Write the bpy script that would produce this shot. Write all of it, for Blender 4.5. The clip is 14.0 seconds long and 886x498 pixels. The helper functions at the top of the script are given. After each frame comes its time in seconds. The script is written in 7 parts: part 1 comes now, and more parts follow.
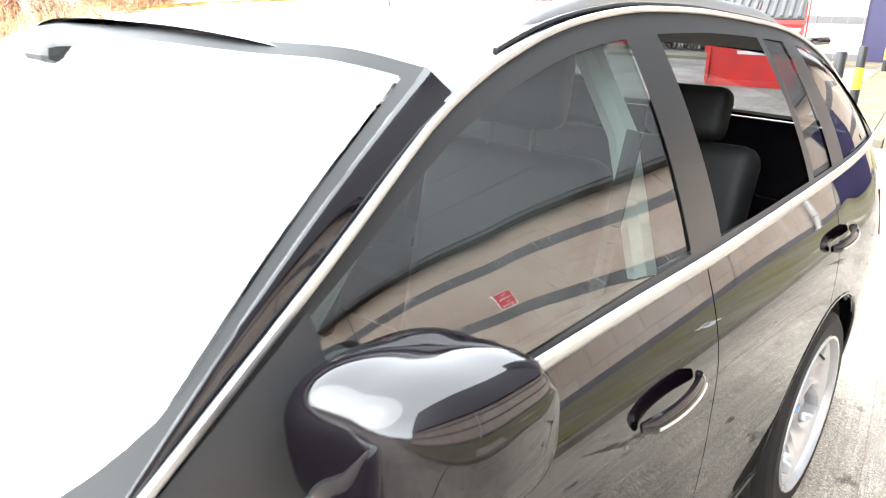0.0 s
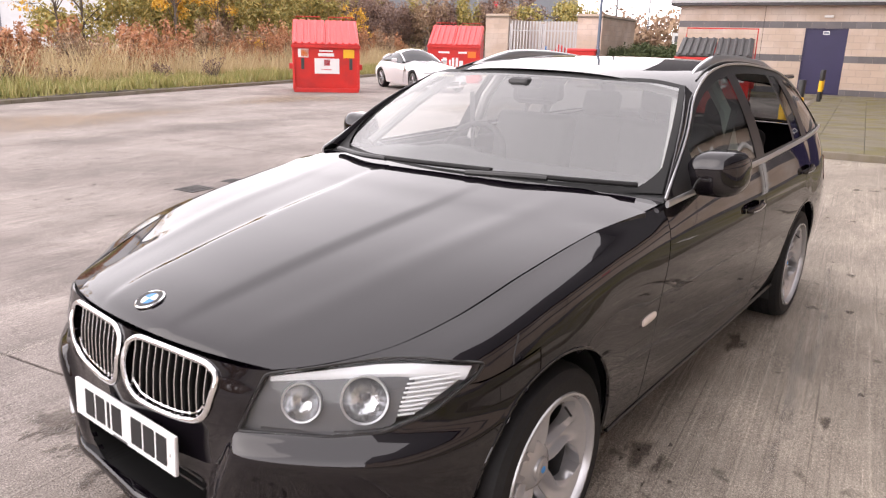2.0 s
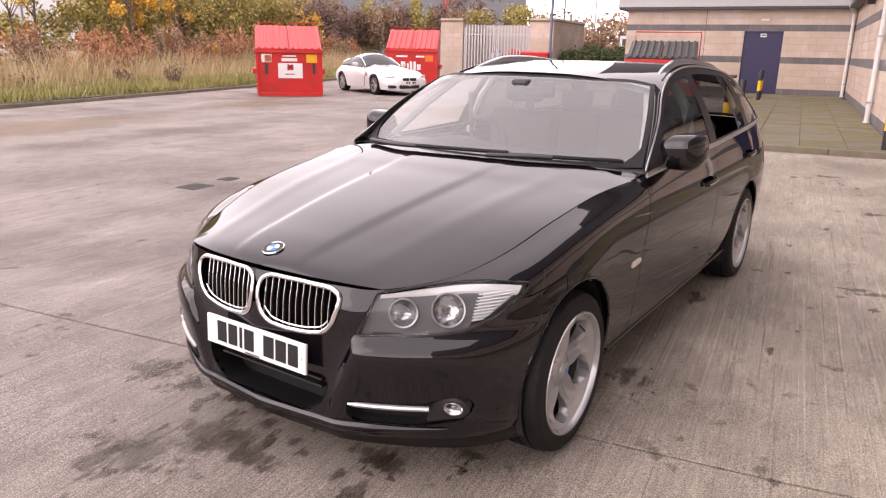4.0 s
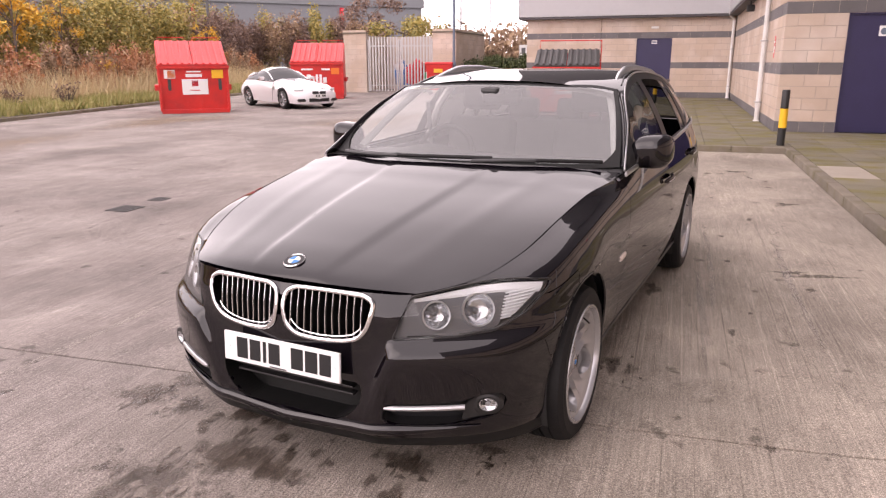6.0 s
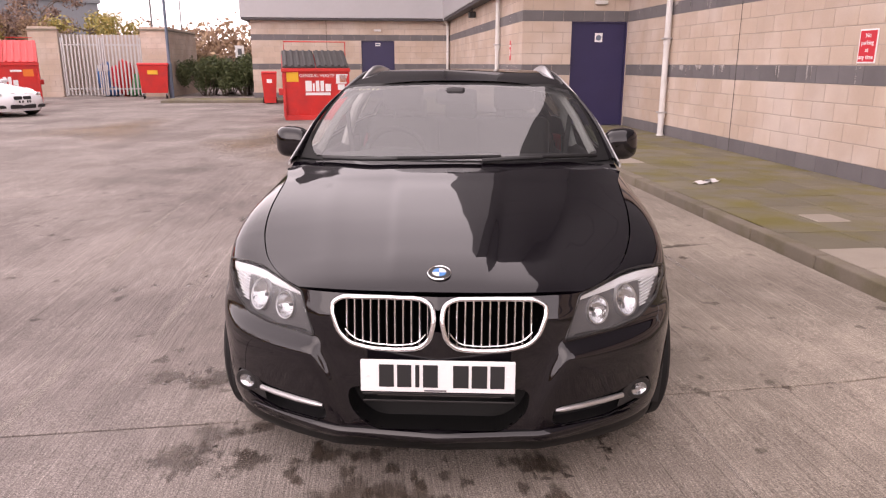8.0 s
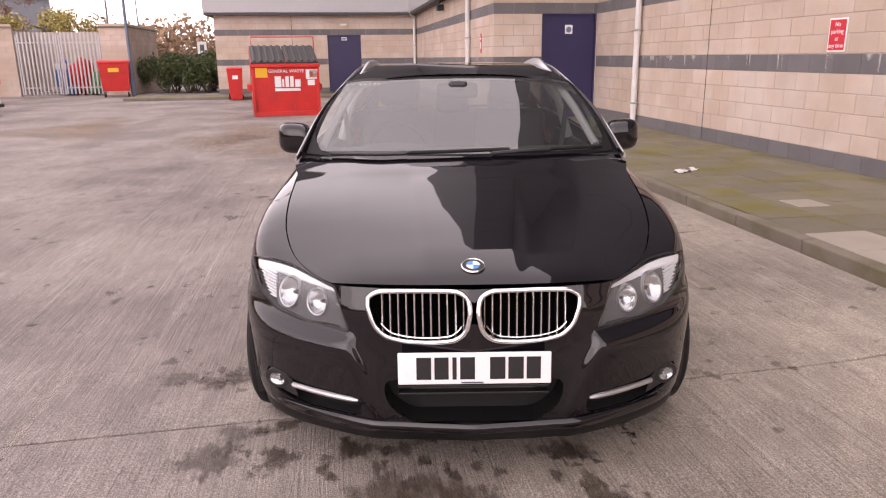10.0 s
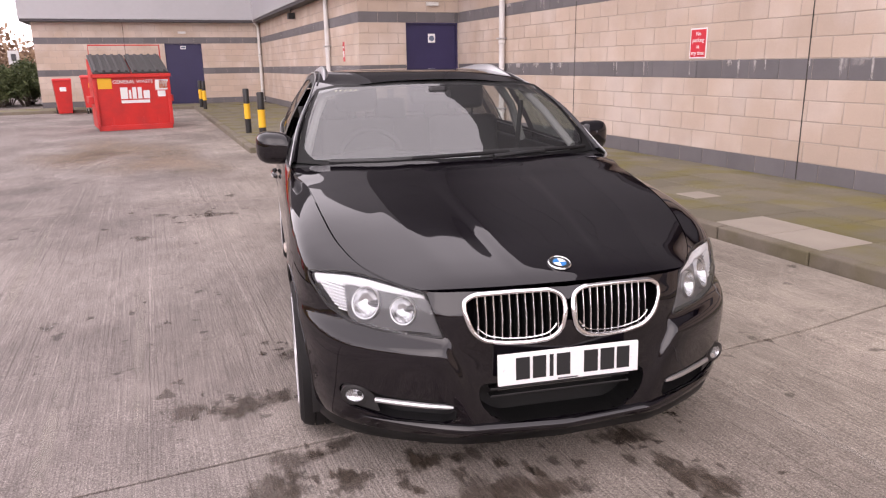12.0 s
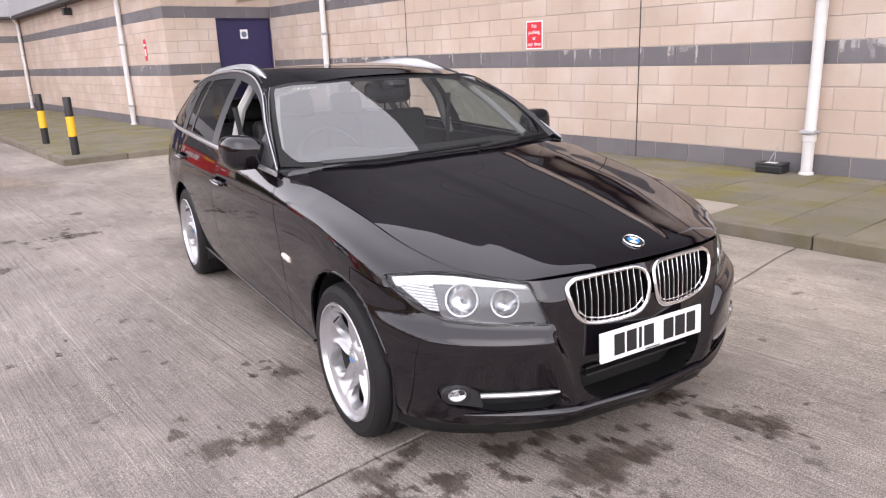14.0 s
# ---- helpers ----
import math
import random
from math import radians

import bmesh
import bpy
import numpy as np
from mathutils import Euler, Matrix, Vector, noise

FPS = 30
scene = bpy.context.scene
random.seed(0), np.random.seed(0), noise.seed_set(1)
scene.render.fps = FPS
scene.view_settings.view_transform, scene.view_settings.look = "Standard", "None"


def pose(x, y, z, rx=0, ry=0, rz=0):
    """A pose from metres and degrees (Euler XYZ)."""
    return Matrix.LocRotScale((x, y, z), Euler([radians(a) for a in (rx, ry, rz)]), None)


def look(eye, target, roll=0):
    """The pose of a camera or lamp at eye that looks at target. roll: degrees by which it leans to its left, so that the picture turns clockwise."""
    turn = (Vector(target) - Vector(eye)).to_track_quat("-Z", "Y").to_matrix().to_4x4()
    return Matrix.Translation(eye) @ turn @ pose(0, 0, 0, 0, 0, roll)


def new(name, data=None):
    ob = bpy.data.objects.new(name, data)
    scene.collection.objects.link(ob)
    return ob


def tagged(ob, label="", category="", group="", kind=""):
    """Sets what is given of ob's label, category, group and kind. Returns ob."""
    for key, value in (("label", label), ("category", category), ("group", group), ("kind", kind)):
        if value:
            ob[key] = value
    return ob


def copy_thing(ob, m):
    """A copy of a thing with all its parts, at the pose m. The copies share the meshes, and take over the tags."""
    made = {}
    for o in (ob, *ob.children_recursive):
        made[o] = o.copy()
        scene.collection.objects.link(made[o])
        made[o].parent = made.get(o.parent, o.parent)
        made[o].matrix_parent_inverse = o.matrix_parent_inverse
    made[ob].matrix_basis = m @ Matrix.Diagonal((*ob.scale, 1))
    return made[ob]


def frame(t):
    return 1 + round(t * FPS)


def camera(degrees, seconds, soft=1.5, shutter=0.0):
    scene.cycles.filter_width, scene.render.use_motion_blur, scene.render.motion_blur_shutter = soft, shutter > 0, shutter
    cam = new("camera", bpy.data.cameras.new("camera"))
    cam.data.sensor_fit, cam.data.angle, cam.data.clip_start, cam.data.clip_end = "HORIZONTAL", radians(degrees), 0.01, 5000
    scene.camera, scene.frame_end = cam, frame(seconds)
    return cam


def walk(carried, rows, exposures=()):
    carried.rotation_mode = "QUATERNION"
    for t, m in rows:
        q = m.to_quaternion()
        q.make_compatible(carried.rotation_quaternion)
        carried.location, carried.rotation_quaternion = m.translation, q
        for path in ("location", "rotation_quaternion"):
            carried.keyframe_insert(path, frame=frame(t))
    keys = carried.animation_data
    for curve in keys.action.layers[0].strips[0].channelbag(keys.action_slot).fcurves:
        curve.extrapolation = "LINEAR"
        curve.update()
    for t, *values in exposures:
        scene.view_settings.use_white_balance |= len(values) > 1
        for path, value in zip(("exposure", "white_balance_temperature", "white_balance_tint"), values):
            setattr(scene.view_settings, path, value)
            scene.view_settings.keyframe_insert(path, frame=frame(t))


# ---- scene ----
cam = camera(63.7, 14.0, soft=1.2, shutter=0.12)
PATH = [
    (0, (0.982, 0.474, 1.375), (-0.057, 2.059, 0.736), 1.4),
    (0.5, (1.056, -0.097, 1.385), (0.01, 1.516, 0.835), 0.6),
    (1, (1.073, -0.724, 1.405), (0.059, 0.921, 0.887), -0.1),
    (1.5, (1.073, -1.272, 1.426), (0.085, 0.4, 0.95), 1.5),
    (2, (1.068, -1.828, 1.435), (0.12, -0.155, 0.886), 1.5),
    (2.5, (1.046, -2.248, 1.449), (0.186, -0.531, 0.891), 1.3),
    (3, (1.109, -2.511, 1.452), (0.267, -0.779, 0.912), 1.2),
    (5.5, (1.059, -2.675, 1.449), (0.291, -0.907, 0.914), -0.2),
    (6, (0.763, -2.825, 1.445), (0.166, -0.985, 0.938), -0.1),
    (6.5, (0.377, -2.893, 1.427), (-0.02, -0.996, 0.934), -0.2),
    (7, (-0.024, -2.953, 1.443), (-0.216, -1.023, 0.956), 0.2),
    (7.5, (-0.407, -3.0, 1.451), (-0.373, -1.065, 0.947), 0.0),
    (8, (-0.725, -2.926, 1.436), (-0.528, -1.0, 0.933), 0.1),
    (10.5, (-0.962, -2.908, 1.441), (-0.651, -1.004, 0.913), -0.2),
    (11, (-1.061, -2.881, 1.443), (-0.688, -0.99, 0.909), 0.2),
    (11.5, (-1.441, -2.834, 1.444), (-0.909, -0.977, 0.925), -0.9),
    (12, (-1.758, -2.694, 1.428), (-1.037, -0.898, 0.926), -0.9),
    (12.5, (-2.06, -2.548, 1.443), (-1.187, -0.825, 0.923), -0.4),
    (13, (-2.365, -2.429, 1.461), (-1.32, -0.803, 0.948), -1.5),
    (13.5, (-2.531, -2.253, 1.444), (-1.388, -0.693, 0.937), -2.0),
    (14, (-2.631, -2.161, 1.446), (-1.416, -0.663, 0.916), -2.2),
]
EXPOSURES = [(0.0, 2.18, 6100, 4), (0.5, 1.22, 6150, 6), (1.0, 0.84, 6250, 10), (1.5, 0.5, 6500, 13), (2.0, 0.30, 6700, 18), (3.0, 0.14, 6900, 24), (5.5, 0.10, 7000, 27), (7.5, -0.10, 7100, 30), (11.0, -0.12, 6850, 27), (12.5, -0.02, 6600, 24), (14.0, 0.21, 6300, 18)]
walk(cam, [(t, look(eye, target, roll)) for t, eye, target, roll in PATH], EXPOSURES)

# ---- world, sun, light ----
world = bpy.data.worlds.new("sky")
scene.world = world
world.use_nodes = True
wn, wl = world.node_tree.nodes, world.node_tree.links
sky = wn.new("ShaderNodeTexSky")
sky.sky_type, sky.sun_disc = "NISHITA", False
SUN_EL, SUN_AZ = radians(32), radians(215)
sky.sun_elevation, sky.sun_rotation = SUN_EL, SUN_AZ
sky.air_density, sky.dust_density, sky.ozone_density = 1.0, 4.0, 1.0
hs = wn.new("ShaderNodeHueSaturation")
hs.inputs["Saturation"].default_value = 0.25
cloud = wn.new("ShaderNodeMix")
cloud.data_type = "RGBA"
cloud.inputs[0].default_value = 0.85
# overcast: thin bright cloud low down, denser overhead
tc, sep, ramp = wn.new("ShaderNodeTexCoord"), wn.new("ShaderNodeSeparateXYZ"), wn.new("ShaderNodeMapRange")
ramp.inputs[1].default_value, ramp.inputs[2].default_value = 0.05, 0.6
ramp.inputs[3].default_value, ramp.inputs[4].default_value = 21.0, 15.2
tone = wn.new("ShaderNodeVectorMath")
tone.operation = "SCALE"
tone.inputs[0].default_value = (0.99, 0.98, 1.0)
wl.new(tc.outputs["Generated"], sep.inputs[0])
wl.new(sep.outputs["Z"], ramp.inputs[0])
wl.new(ramp.outputs[0], tone.inputs["Scale"])
wl.new(tone.outputs[0], cloud.inputs[7])
bg = wn["Background"]
bg.inputs["Strength"].default_value = 0.15
wl.new(sky.outputs[0], hs.inputs["Color"])
wl.new(hs.outputs[0], cloud.inputs[6])
wl.new(cloud.outputs[2], bg.inputs["Color"])

sun = new("sun", bpy.data.lights.new("sun", "SUN"))
sun.data.energy, sun.data.angle, sun.data.color = 0.7, radians(55), (1.0, 0.96, 0.9)
sun.matrix_world = look((math.sin(SUN_AZ) * 30, math.cos(SUN_AZ) * 30, math.tan(SUN_EL) * 30), (0, 0, 0))

# ---- materials ----
def mat(name, base, rough=0.6, metal=0.0, var=0.12, scale=3.0, fine=60.0, bump=0.0, bump_scale=120.0, rand=0.0, island=0.0,
        coat=0.0, spec=0.5, tint=None, tint_scale=1.2, tint_amount=0.0, stretch=(1, 1, 1)):
    """A surface with grain at two scales, optional stains of a second colour and fine relief."""
    m = bpy.data.materials.new(name)
    m.use_nodes = True
    n, l = m.node_tree.nodes, m.node_tree.links
    p = n["Principled BSDF"]
    p.inputs["Roughness"].default_value, p.inputs["Metallic"].default_value = rough, metal
    p.inputs["Coat Weight"].default_value, p.inputs["Coat Roughness"].default_value = coat, 0.02
    p.inputs["Specular IOR Level"].default_value = spec
    geo = n.new("ShaderNodeNewGeometry")
    mp = n.new("ShaderNodeMapping")
    mp.inputs["Scale"].default_value = stretch
    l.new(geo.outputs["Position"], mp.inputs[0])

    def noise_tex(sc, detail=4.0):
        t = n.new("ShaderNodeTexNoise")
        t.inputs["Scale"].default_value, t.inputs["Detail"].default_value = sc, detail
        l.new(mp.outputs[0], t.inputs["Vector"])
        return t

    def math_node(op, a, b):
        t = n.new("ShaderNodeMath")
        t.operation = op
        for i, v in enumerate((a, b)):
            if isinstance(v, (int, float)):
                t.inputs[i].default_value = v
            else:
                l.new(v, t.inputs[i])
        return t.outputs[0]

    a, b = noise_tex(scale), noise_tex(fine, 2.0)
    s = math_node("ADD", math_node("MULTIPLY", a.outputs["Fac"], 1.2), math_node("MULTIPLY", b.outputs["Fac"], 0.8))
    s = math_node("ADD", math_node("MULTIPLY", math_node("SUBTRACT", s, 1.0), 2 * var), 1.0)
    if rand:
        oi = n.new("ShaderNodeObjectInfo")
        s = math_node("MULTIPLY", s, math_node("ADD", math_node("MULTIPLY", oi.outputs["Random"], rand), 1 - rand / 2))
    if island:
        s = math_node("MULTIPLY", s, math_node("ADD", math_node("MULTIPLY", geo.outputs["Random Per Island"], island), 1 - island / 2))
    col = n.new("ShaderNodeVectorMath")
    col.operation = "SCALE"
    col.inputs[0].default_value = base
    if tint:
        c = noise_tex(tint_scale, 5.0)
        rmp = n.new("ShaderNodeMapRange")
        rmp.inputs[1].default_value, rmp.inputs[2].default_value = 0.45, 0.68
        rmp.inputs[4].default_value = tint_amount
        l.new(c.outputs["Fac"], rmp.inputs[0])
        mx = n.new("ShaderNodeMix")
        mx.data_type = "RGBA"
        mx.inputs[6].default_value, mx.inputs[7].default_value = (*base, 1), (*tint, 1)
        l.new(rmp.outputs[0], mx.inputs[0])
        l.new(mx.outputs[2], col.inputs[0])
    l.new(s, col.inputs["Scale"])
    l.new(col.outputs[0], p.inputs["Base Color"])
    if bump:
        bn = n.new("ShaderNodeBump")
        bn.inputs["Strength"].default_value, bn.inputs["Distance"].default_value = bump, 0.01
        t = noise_tex(bump_scale, 3.0)
        l.new(t.outputs["Fac"], bn.inputs["Height"])
        l.new(bn.outputs[0], p.inputs["Normal"])
    return m


def glass(name, tint, f0=0.05):
    """A thin pane: clear tinted light through it, mirror gloss that grows towards a grazing view."""
    m = bpy.data.materials.new(name)
    m.use_nodes = True
    n, l = m.node_tree.nodes, m.node_tree.links
    n.remove(n["Principled BSDF"])
    out = n["Material Output"]
    tr, gl, mx, lw, pw, ma = (n.new("ShaderNode" + k) for k in ("BsdfTransparent", "BsdfGlossy", "MixShader", "LayerWeight", "Math", "Math"))
    tr.inputs[0].default_value, gl.inputs["Roughness"].default_value, lw.inputs["Blend"].default_value = (*tint, 1), 0.0, 0.5
    pw.operation, pw.inputs[1].default_value = "POWER", 5.0
    ma.operation, ma.inputs[1].default_value, ma.inputs[2].default_value = "MULTIPLY_ADD", 1 - f0, f0
    l.new(lw.outputs["Facing"], pw.inputs[0])
    l.new(pw.outputs[0], ma.inputs[0])
    l.new(ma.outputs[0], mx.inputs[0])
    l.new(tr.outputs[0], mx.inputs[1])
    l.new(gl.outputs[0], mx.inputs[2])
    l.new(mx.outputs[0], out.inputs[0])
    return m


def ground_material():
    """Tined, worn concrete: grooves along y, blotches, damp stains and tyre marks."""
    m = mat("concrete_yard", (0.285, 0.252, 0.230), rough=0.85, spec=0.2, var=0.22, scale=0.9, fine=45, tint=(0.175, 0.152, 0.14), tint_scale=0.5, tint_amount=0.8)
    n, l = m.node_tree.nodes, m.node_tree.links
    p = n["Principled BSDF"]
    old = p.inputs["Base Color"].links[0].from_socket
    geo = n.new("ShaderNodeNewGeometry")

    def tex(scale_xyz, sc, detail, lo, hi, to0, to1):
        mp, t, r = n.new("ShaderNodeMapping"), n.new("ShaderNodeTexNoise"), n.new("ShaderNodeMapRange")
        mp.inputs["Scale"].default_value = scale_xyz
        t.inputs["Scale"].default_value, t.inputs["Detail"].default_value = sc, detail
        r.inputs[1].default_value, r.inputs[2].default_value, r.inputs[3].default_value, r.inputs[4].default_value = lo, hi, to0, to1
        l.new(geo.outputs["Position"], mp.inputs[0])
        l.new(mp.outputs[0], t.inputs["Vector"])
        l.new(t.outputs["Fac"], r.inputs[0])
        return r.outputs[0], t.outputs["Fac"]

    def times(a, b):
        v = n.new("ShaderNodeVectorMath")
        v.operation = "SCALE"
        l.new(a, v.inputs[0])
        l.new(b, v.inputs["Scale"])
        return v.outputs[0]

    streak, sh = tex((9, 5, 1), 1.0, 5.0, 0.3, 0.75, 0.90, 1.10)
    pale, patch = tex((0.9, 0.6, 1), 1.0, 6.0, 0.42, 0.75, 0.95, 1.18)
    spots, _ = tex((1, 1, 1), 7.0, 3.0, 0.66, 0.72, 1.0, 0.55)
    speck, fh = tex((1, 1, 1), 150.0, 3.0, 0.32, 0.68, 0.58, 1.42)
    groove, gh = tex((82, 3.2, 1), 1.0, 2.0, 0.34, 0.68, 0.87, 1.09)
    pale_line, _ = tex((70, 0.25, 1), 1.0, 2.0, 0.60, 0.69, 1.0, 1.26)
    dark_line, _ = tex((84, 0.4, 1.7), 1.0, 2.0, 0.30, 0.38, 0.70, 1.0)
    worn, _ = tex((2.2, 1.3, 1), 1.0, 4.0, 0.40, 0.66, 0.93, 1.08)
    grit, _ = tex((1, 1, 1), 380.0, 1.0, 0.60, 0.72, 1.0, 2.1)
    c = old
    for f in (streak, pale, spots, speck, groove, pale_line, dark_line, worn, grit):
        c = times(c, f)
    # yellower towards the kerb; also lightened there in colour against the building's shade
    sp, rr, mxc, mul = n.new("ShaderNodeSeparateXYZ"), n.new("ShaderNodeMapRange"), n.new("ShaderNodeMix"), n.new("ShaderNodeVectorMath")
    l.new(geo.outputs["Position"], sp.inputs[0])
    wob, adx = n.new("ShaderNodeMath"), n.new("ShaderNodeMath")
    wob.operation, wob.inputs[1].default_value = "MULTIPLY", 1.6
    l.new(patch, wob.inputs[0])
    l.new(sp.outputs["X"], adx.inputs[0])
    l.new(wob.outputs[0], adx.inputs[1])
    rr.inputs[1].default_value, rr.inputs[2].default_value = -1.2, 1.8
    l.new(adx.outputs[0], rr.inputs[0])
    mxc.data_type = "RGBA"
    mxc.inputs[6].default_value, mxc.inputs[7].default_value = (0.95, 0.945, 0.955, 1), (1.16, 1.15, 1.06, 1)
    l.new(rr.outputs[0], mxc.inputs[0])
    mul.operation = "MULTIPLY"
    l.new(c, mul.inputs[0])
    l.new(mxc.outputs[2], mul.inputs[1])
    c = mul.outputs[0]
    l.new(c, p.inputs["Base Color"])
    ad, bn = n.new("ShaderNodeMath"), n.new("ShaderNodeBump")
    l.new(gh, ad.inputs[0])
    l.new(fh, ad.inputs[1])
    bn.inputs["Strength"].default_value, bn.inputs["Distance"].default_value = 0.8, 0.007
    l.new(ad.outputs[0], bn.inputs["Height"])
    l.new(bn.outputs[0], p.inputs["Normal"])
    return m


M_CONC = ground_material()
M_JOINT = mat("joint_filler", (0.05, 0.045, 0.04), rough=0.9, fine=90)


def film(name, colour, rough, alpha, lo, hi):
    """A thin film that breaks up towards its rim."""
    m = mat(name, colour, rough=rough, var=0.3, scale=9, fine=70, bump=0.25)
    n, l = m.node_tree.nodes, m.node_tree.links
    at, geo, mp = n.new("ShaderNodeAttribute"), n.new("ShaderNodeNewGeometry"), n.new("ShaderNodeMapping")
    at.attribute_name = "fade"
    mp.inputs["Scale"].default_value = (3.4, 0.75, 1)
    l.new(geo.outputs["Position"], mp.inputs[0])
    tot = at.outputs["Fac"]
    for sc, k in ((8, 1.9), (45, 0.6)):
        t, mu, ad = n.new("ShaderNodeTexNoise"), n.new("ShaderNodeMath"), n.new("ShaderNodeMath")
        t.inputs["Scale"].default_value, t.inputs["Detail"].default_value = sc, 4
        l.new(mp.outputs[0], t.inputs["Vector"])
        mu.operation, mu.inputs[1].default_value = "MULTIPLY", k
        l.new(t.outputs["Fac"], mu.inputs[0])
        l.new(mu.outputs[0], ad.inputs[0])
        l.new(tot, ad.inputs[1])
        tot = ad.outputs[0]
    r = n.new("ShaderNodeMapRange")
    r.inputs[1].default_value, r.inputs[2].default_value, r.inputs[4].default_value = lo, hi, alpha
    l.new(tot, r.inputs[0])
    l.new(r.outputs[0], n["Principled BSDF"].inputs["Alpha"])
    return m


M_DAMP = film("damp_concrete", (0.088, 0.066, 0.050), 0.5, 0.56, 1.48, 2.0)
M_OCHRE = film("ochre_dirt", (0.30, 0.205, 0.12), 0.9, 0.4, 1.2, 2.2)
M_PALE = film("pale_scuff", (0.40, 0.36, 0.32), 0.9, 0.42, 1.45, 2.15)
M_ASPH = mat("asphalt", (0.12, 0.108, 0.10), rough=0.9, var=0.25, scale=0.6, fine=120, bump=0.4, tint=(0.16, 0.135, 0.115), tint_scale=0.25, tint_amount=0.7)
M_KERB = mat("kerb_stone", (0.185, 0.16, 0.125), rough=0.85, var=0.2, scale=4, fine=90, bump=0.4, rand=0.2, tint=(0.115, 0.10, 0.042), tint_scale=3.5, tint_amount=0.6)
M_SLAB = mat("mossy_paving", (0.17, 0.152, 0.108), rough=0.88, var=0.18, scale=2.5, fine=100, bump=0.35, rand=0.22, tint=(0.155, 0.135, 0.034), tint_scale=1.9, tint_amount=0.95)
M_SLAB_PALE = mat("pale_paving", (0.34, 0.30, 0.25), rough=0.85, var=0.15, scale=3, fine=100, bump=0.3)
M_BED = mat("bedding", (0.14, 0.12, 0.09), rough=0.95, fine=60)
M_BUFF = mat("buff_block", (0.505, 0.40, 0.322), rough=0.85, var=0.1, scale=2.0, fine=110, bump=0.25, rand=0.10, island=0.09, tint=(0.615, 0.53, 0.475), tint_scale=1.1, tint_amount=0.75)
M_BAND = mat("grey_block", (0.150, 0.141, 0.146), rough=0.8, var=0.15, scale=3.0, fine=110, bump=0.25, rand=0.2, island=0.18)
M_MORTAR = mat("mortar", (0.42, 0.355, 0.305), rough=0.9, var=0.1, fine=120)
M_LIME = film("lime_run", (0.66, 0.62, 0.60), 0.9, 0.55, 1.4, 2.05)
M_CLAD_DK = mat("slate_cladding", (0.085, 0.084, 0.088), rough=0.5, var=0.06, scale=0.7, fine=8)
M_CLAD = mat("grey_cladding", (0.42, 0.42, 0.435), rough=0.45, var=0.05, scale=0.7, fine=8)
M_SOFFIT = mat("dark_soffit", (0.06, 0.055, 0.06), rough=0.6)
M_DOOR = mat("navy_paint", (0.026, 0.022, 0.075), rough=0.4, var=0.15, scale=2, fine=40, bump=0.05)
M_PIPE = mat("white_pipe", (0.68, 0.67, 0.66), rough=0.4, var=0.08, scale=3, tint=(0.5, 0.47, 0.43), tint_scale=3, tint_amount=0.5)
M_WHITE = mat("white_plate", (0.8, 0.8, 0.8), rough=0.4, var=0.03)
M_RED_SIGN = mat("red_sign", (0.62, 0.02, 0.035), rough=0.4, var=0.05)
M_BLACKP = mat("black_plastic", (0.018, 0.018, 0.019), rough=0.45, var=0.15)
M_RUBBER = mat("rubber", (0.011, 0.0105, 0.011), spec=0.3, rough=0.72, var=0.25, scale=6, fine=60, bump=0.1)
M_YELLOW = mat("yellow_band", (0.82, 0.47, 0.02), rough=0.45, var=0.1)
M_BIN = mat("red_steel", (0.60, 0.028, 0.022), rough=0.42, var=0.14, scale=2, fine=30, tint=(0.40, 0.03, 0.03), tint_scale=2.5, tint_amount=0.6)
M_BIN_LID = mat("red_lid", (0.72, 0.055, 0.055), rough=0.4, var=0.1, scale=2, fine=30)
M_BIN_DARK = mat("grey_lid", (0.055, 0.053, 0.052), rough=0.5, var=0.2)
M_ORANGE = mat("orange_sticker", (0.8, 0.2, 0.03), rough=0.4)
M_STICKER = mat("yellow_sticker", (0.82, 0.45, 0.03), rough=0.4)
M_GALV = mat("galvanised", (0.46, 0.46, 0.465), rough=0.45, metal=0.4, var=0.15, scale=4)
M_POST = mat("blue_grey_paint", (0.13, 0.165, 0.225), rough=0.45, var=0.1)
M_POLE = mat("dark_pole", (0.10, 0.10, 0.105), rough=0.5)
M_PAPER = mat("litter_paper", (0.72, 0.71, 0.70), rough=0.7)
M_INK = mat("black_ink", (0.012, 0.012, 0.013), rough=0.5, var=0.02)
M_GRATE = mat("cast_iron", (0.045, 0.042, 0.04), rough=0.6, var=0.3, metal=0.3)
M_BARK = mat("bark", (0.12, 0.095, 0.075), rough=0.9, var=0.3, scale=8, bump=0.5, bump_scale=40)
M_FAR_GREY = mat("far_cladding", (0.17, 0.18, 0.195), rough=0.6, var=0.06)
M_FAR_WHITE = mat("far_white", (0.62, 0.62, 0.63), rough=0.6, var=0.06)
# car
M_PAINT = mat("black_paint", (0.0035, 0.0024, 0.0042), rough=0.03, var=0.05, spec=0.66)
M_CHROME = mat("chrome", (0.90, 0.90, 0.91), rough=0.18, metal=1.0, var=0.03)
M_SATIN = mat("satin_aluminium", (0.56, 0.56, 0.57), rough=0.33, metal=0.9, var=0.05)
M_REFL = mat("faceted_reflector", (0.60, 0.60, 0.61), rough=0.14, metal=0.9, var=0.05, bump=0.25, bump_scale=60)
M_ALLOY = mat("silver_alloy", (0.47, 0.47, 0.48), rough=0.26, metal=0.6, var=0.06)
M_ALLOY_DK = mat("brake_metal", (0.20, 0.195, 0.19), rough=0.45, metal=0.8, var=0.2, fine=40)
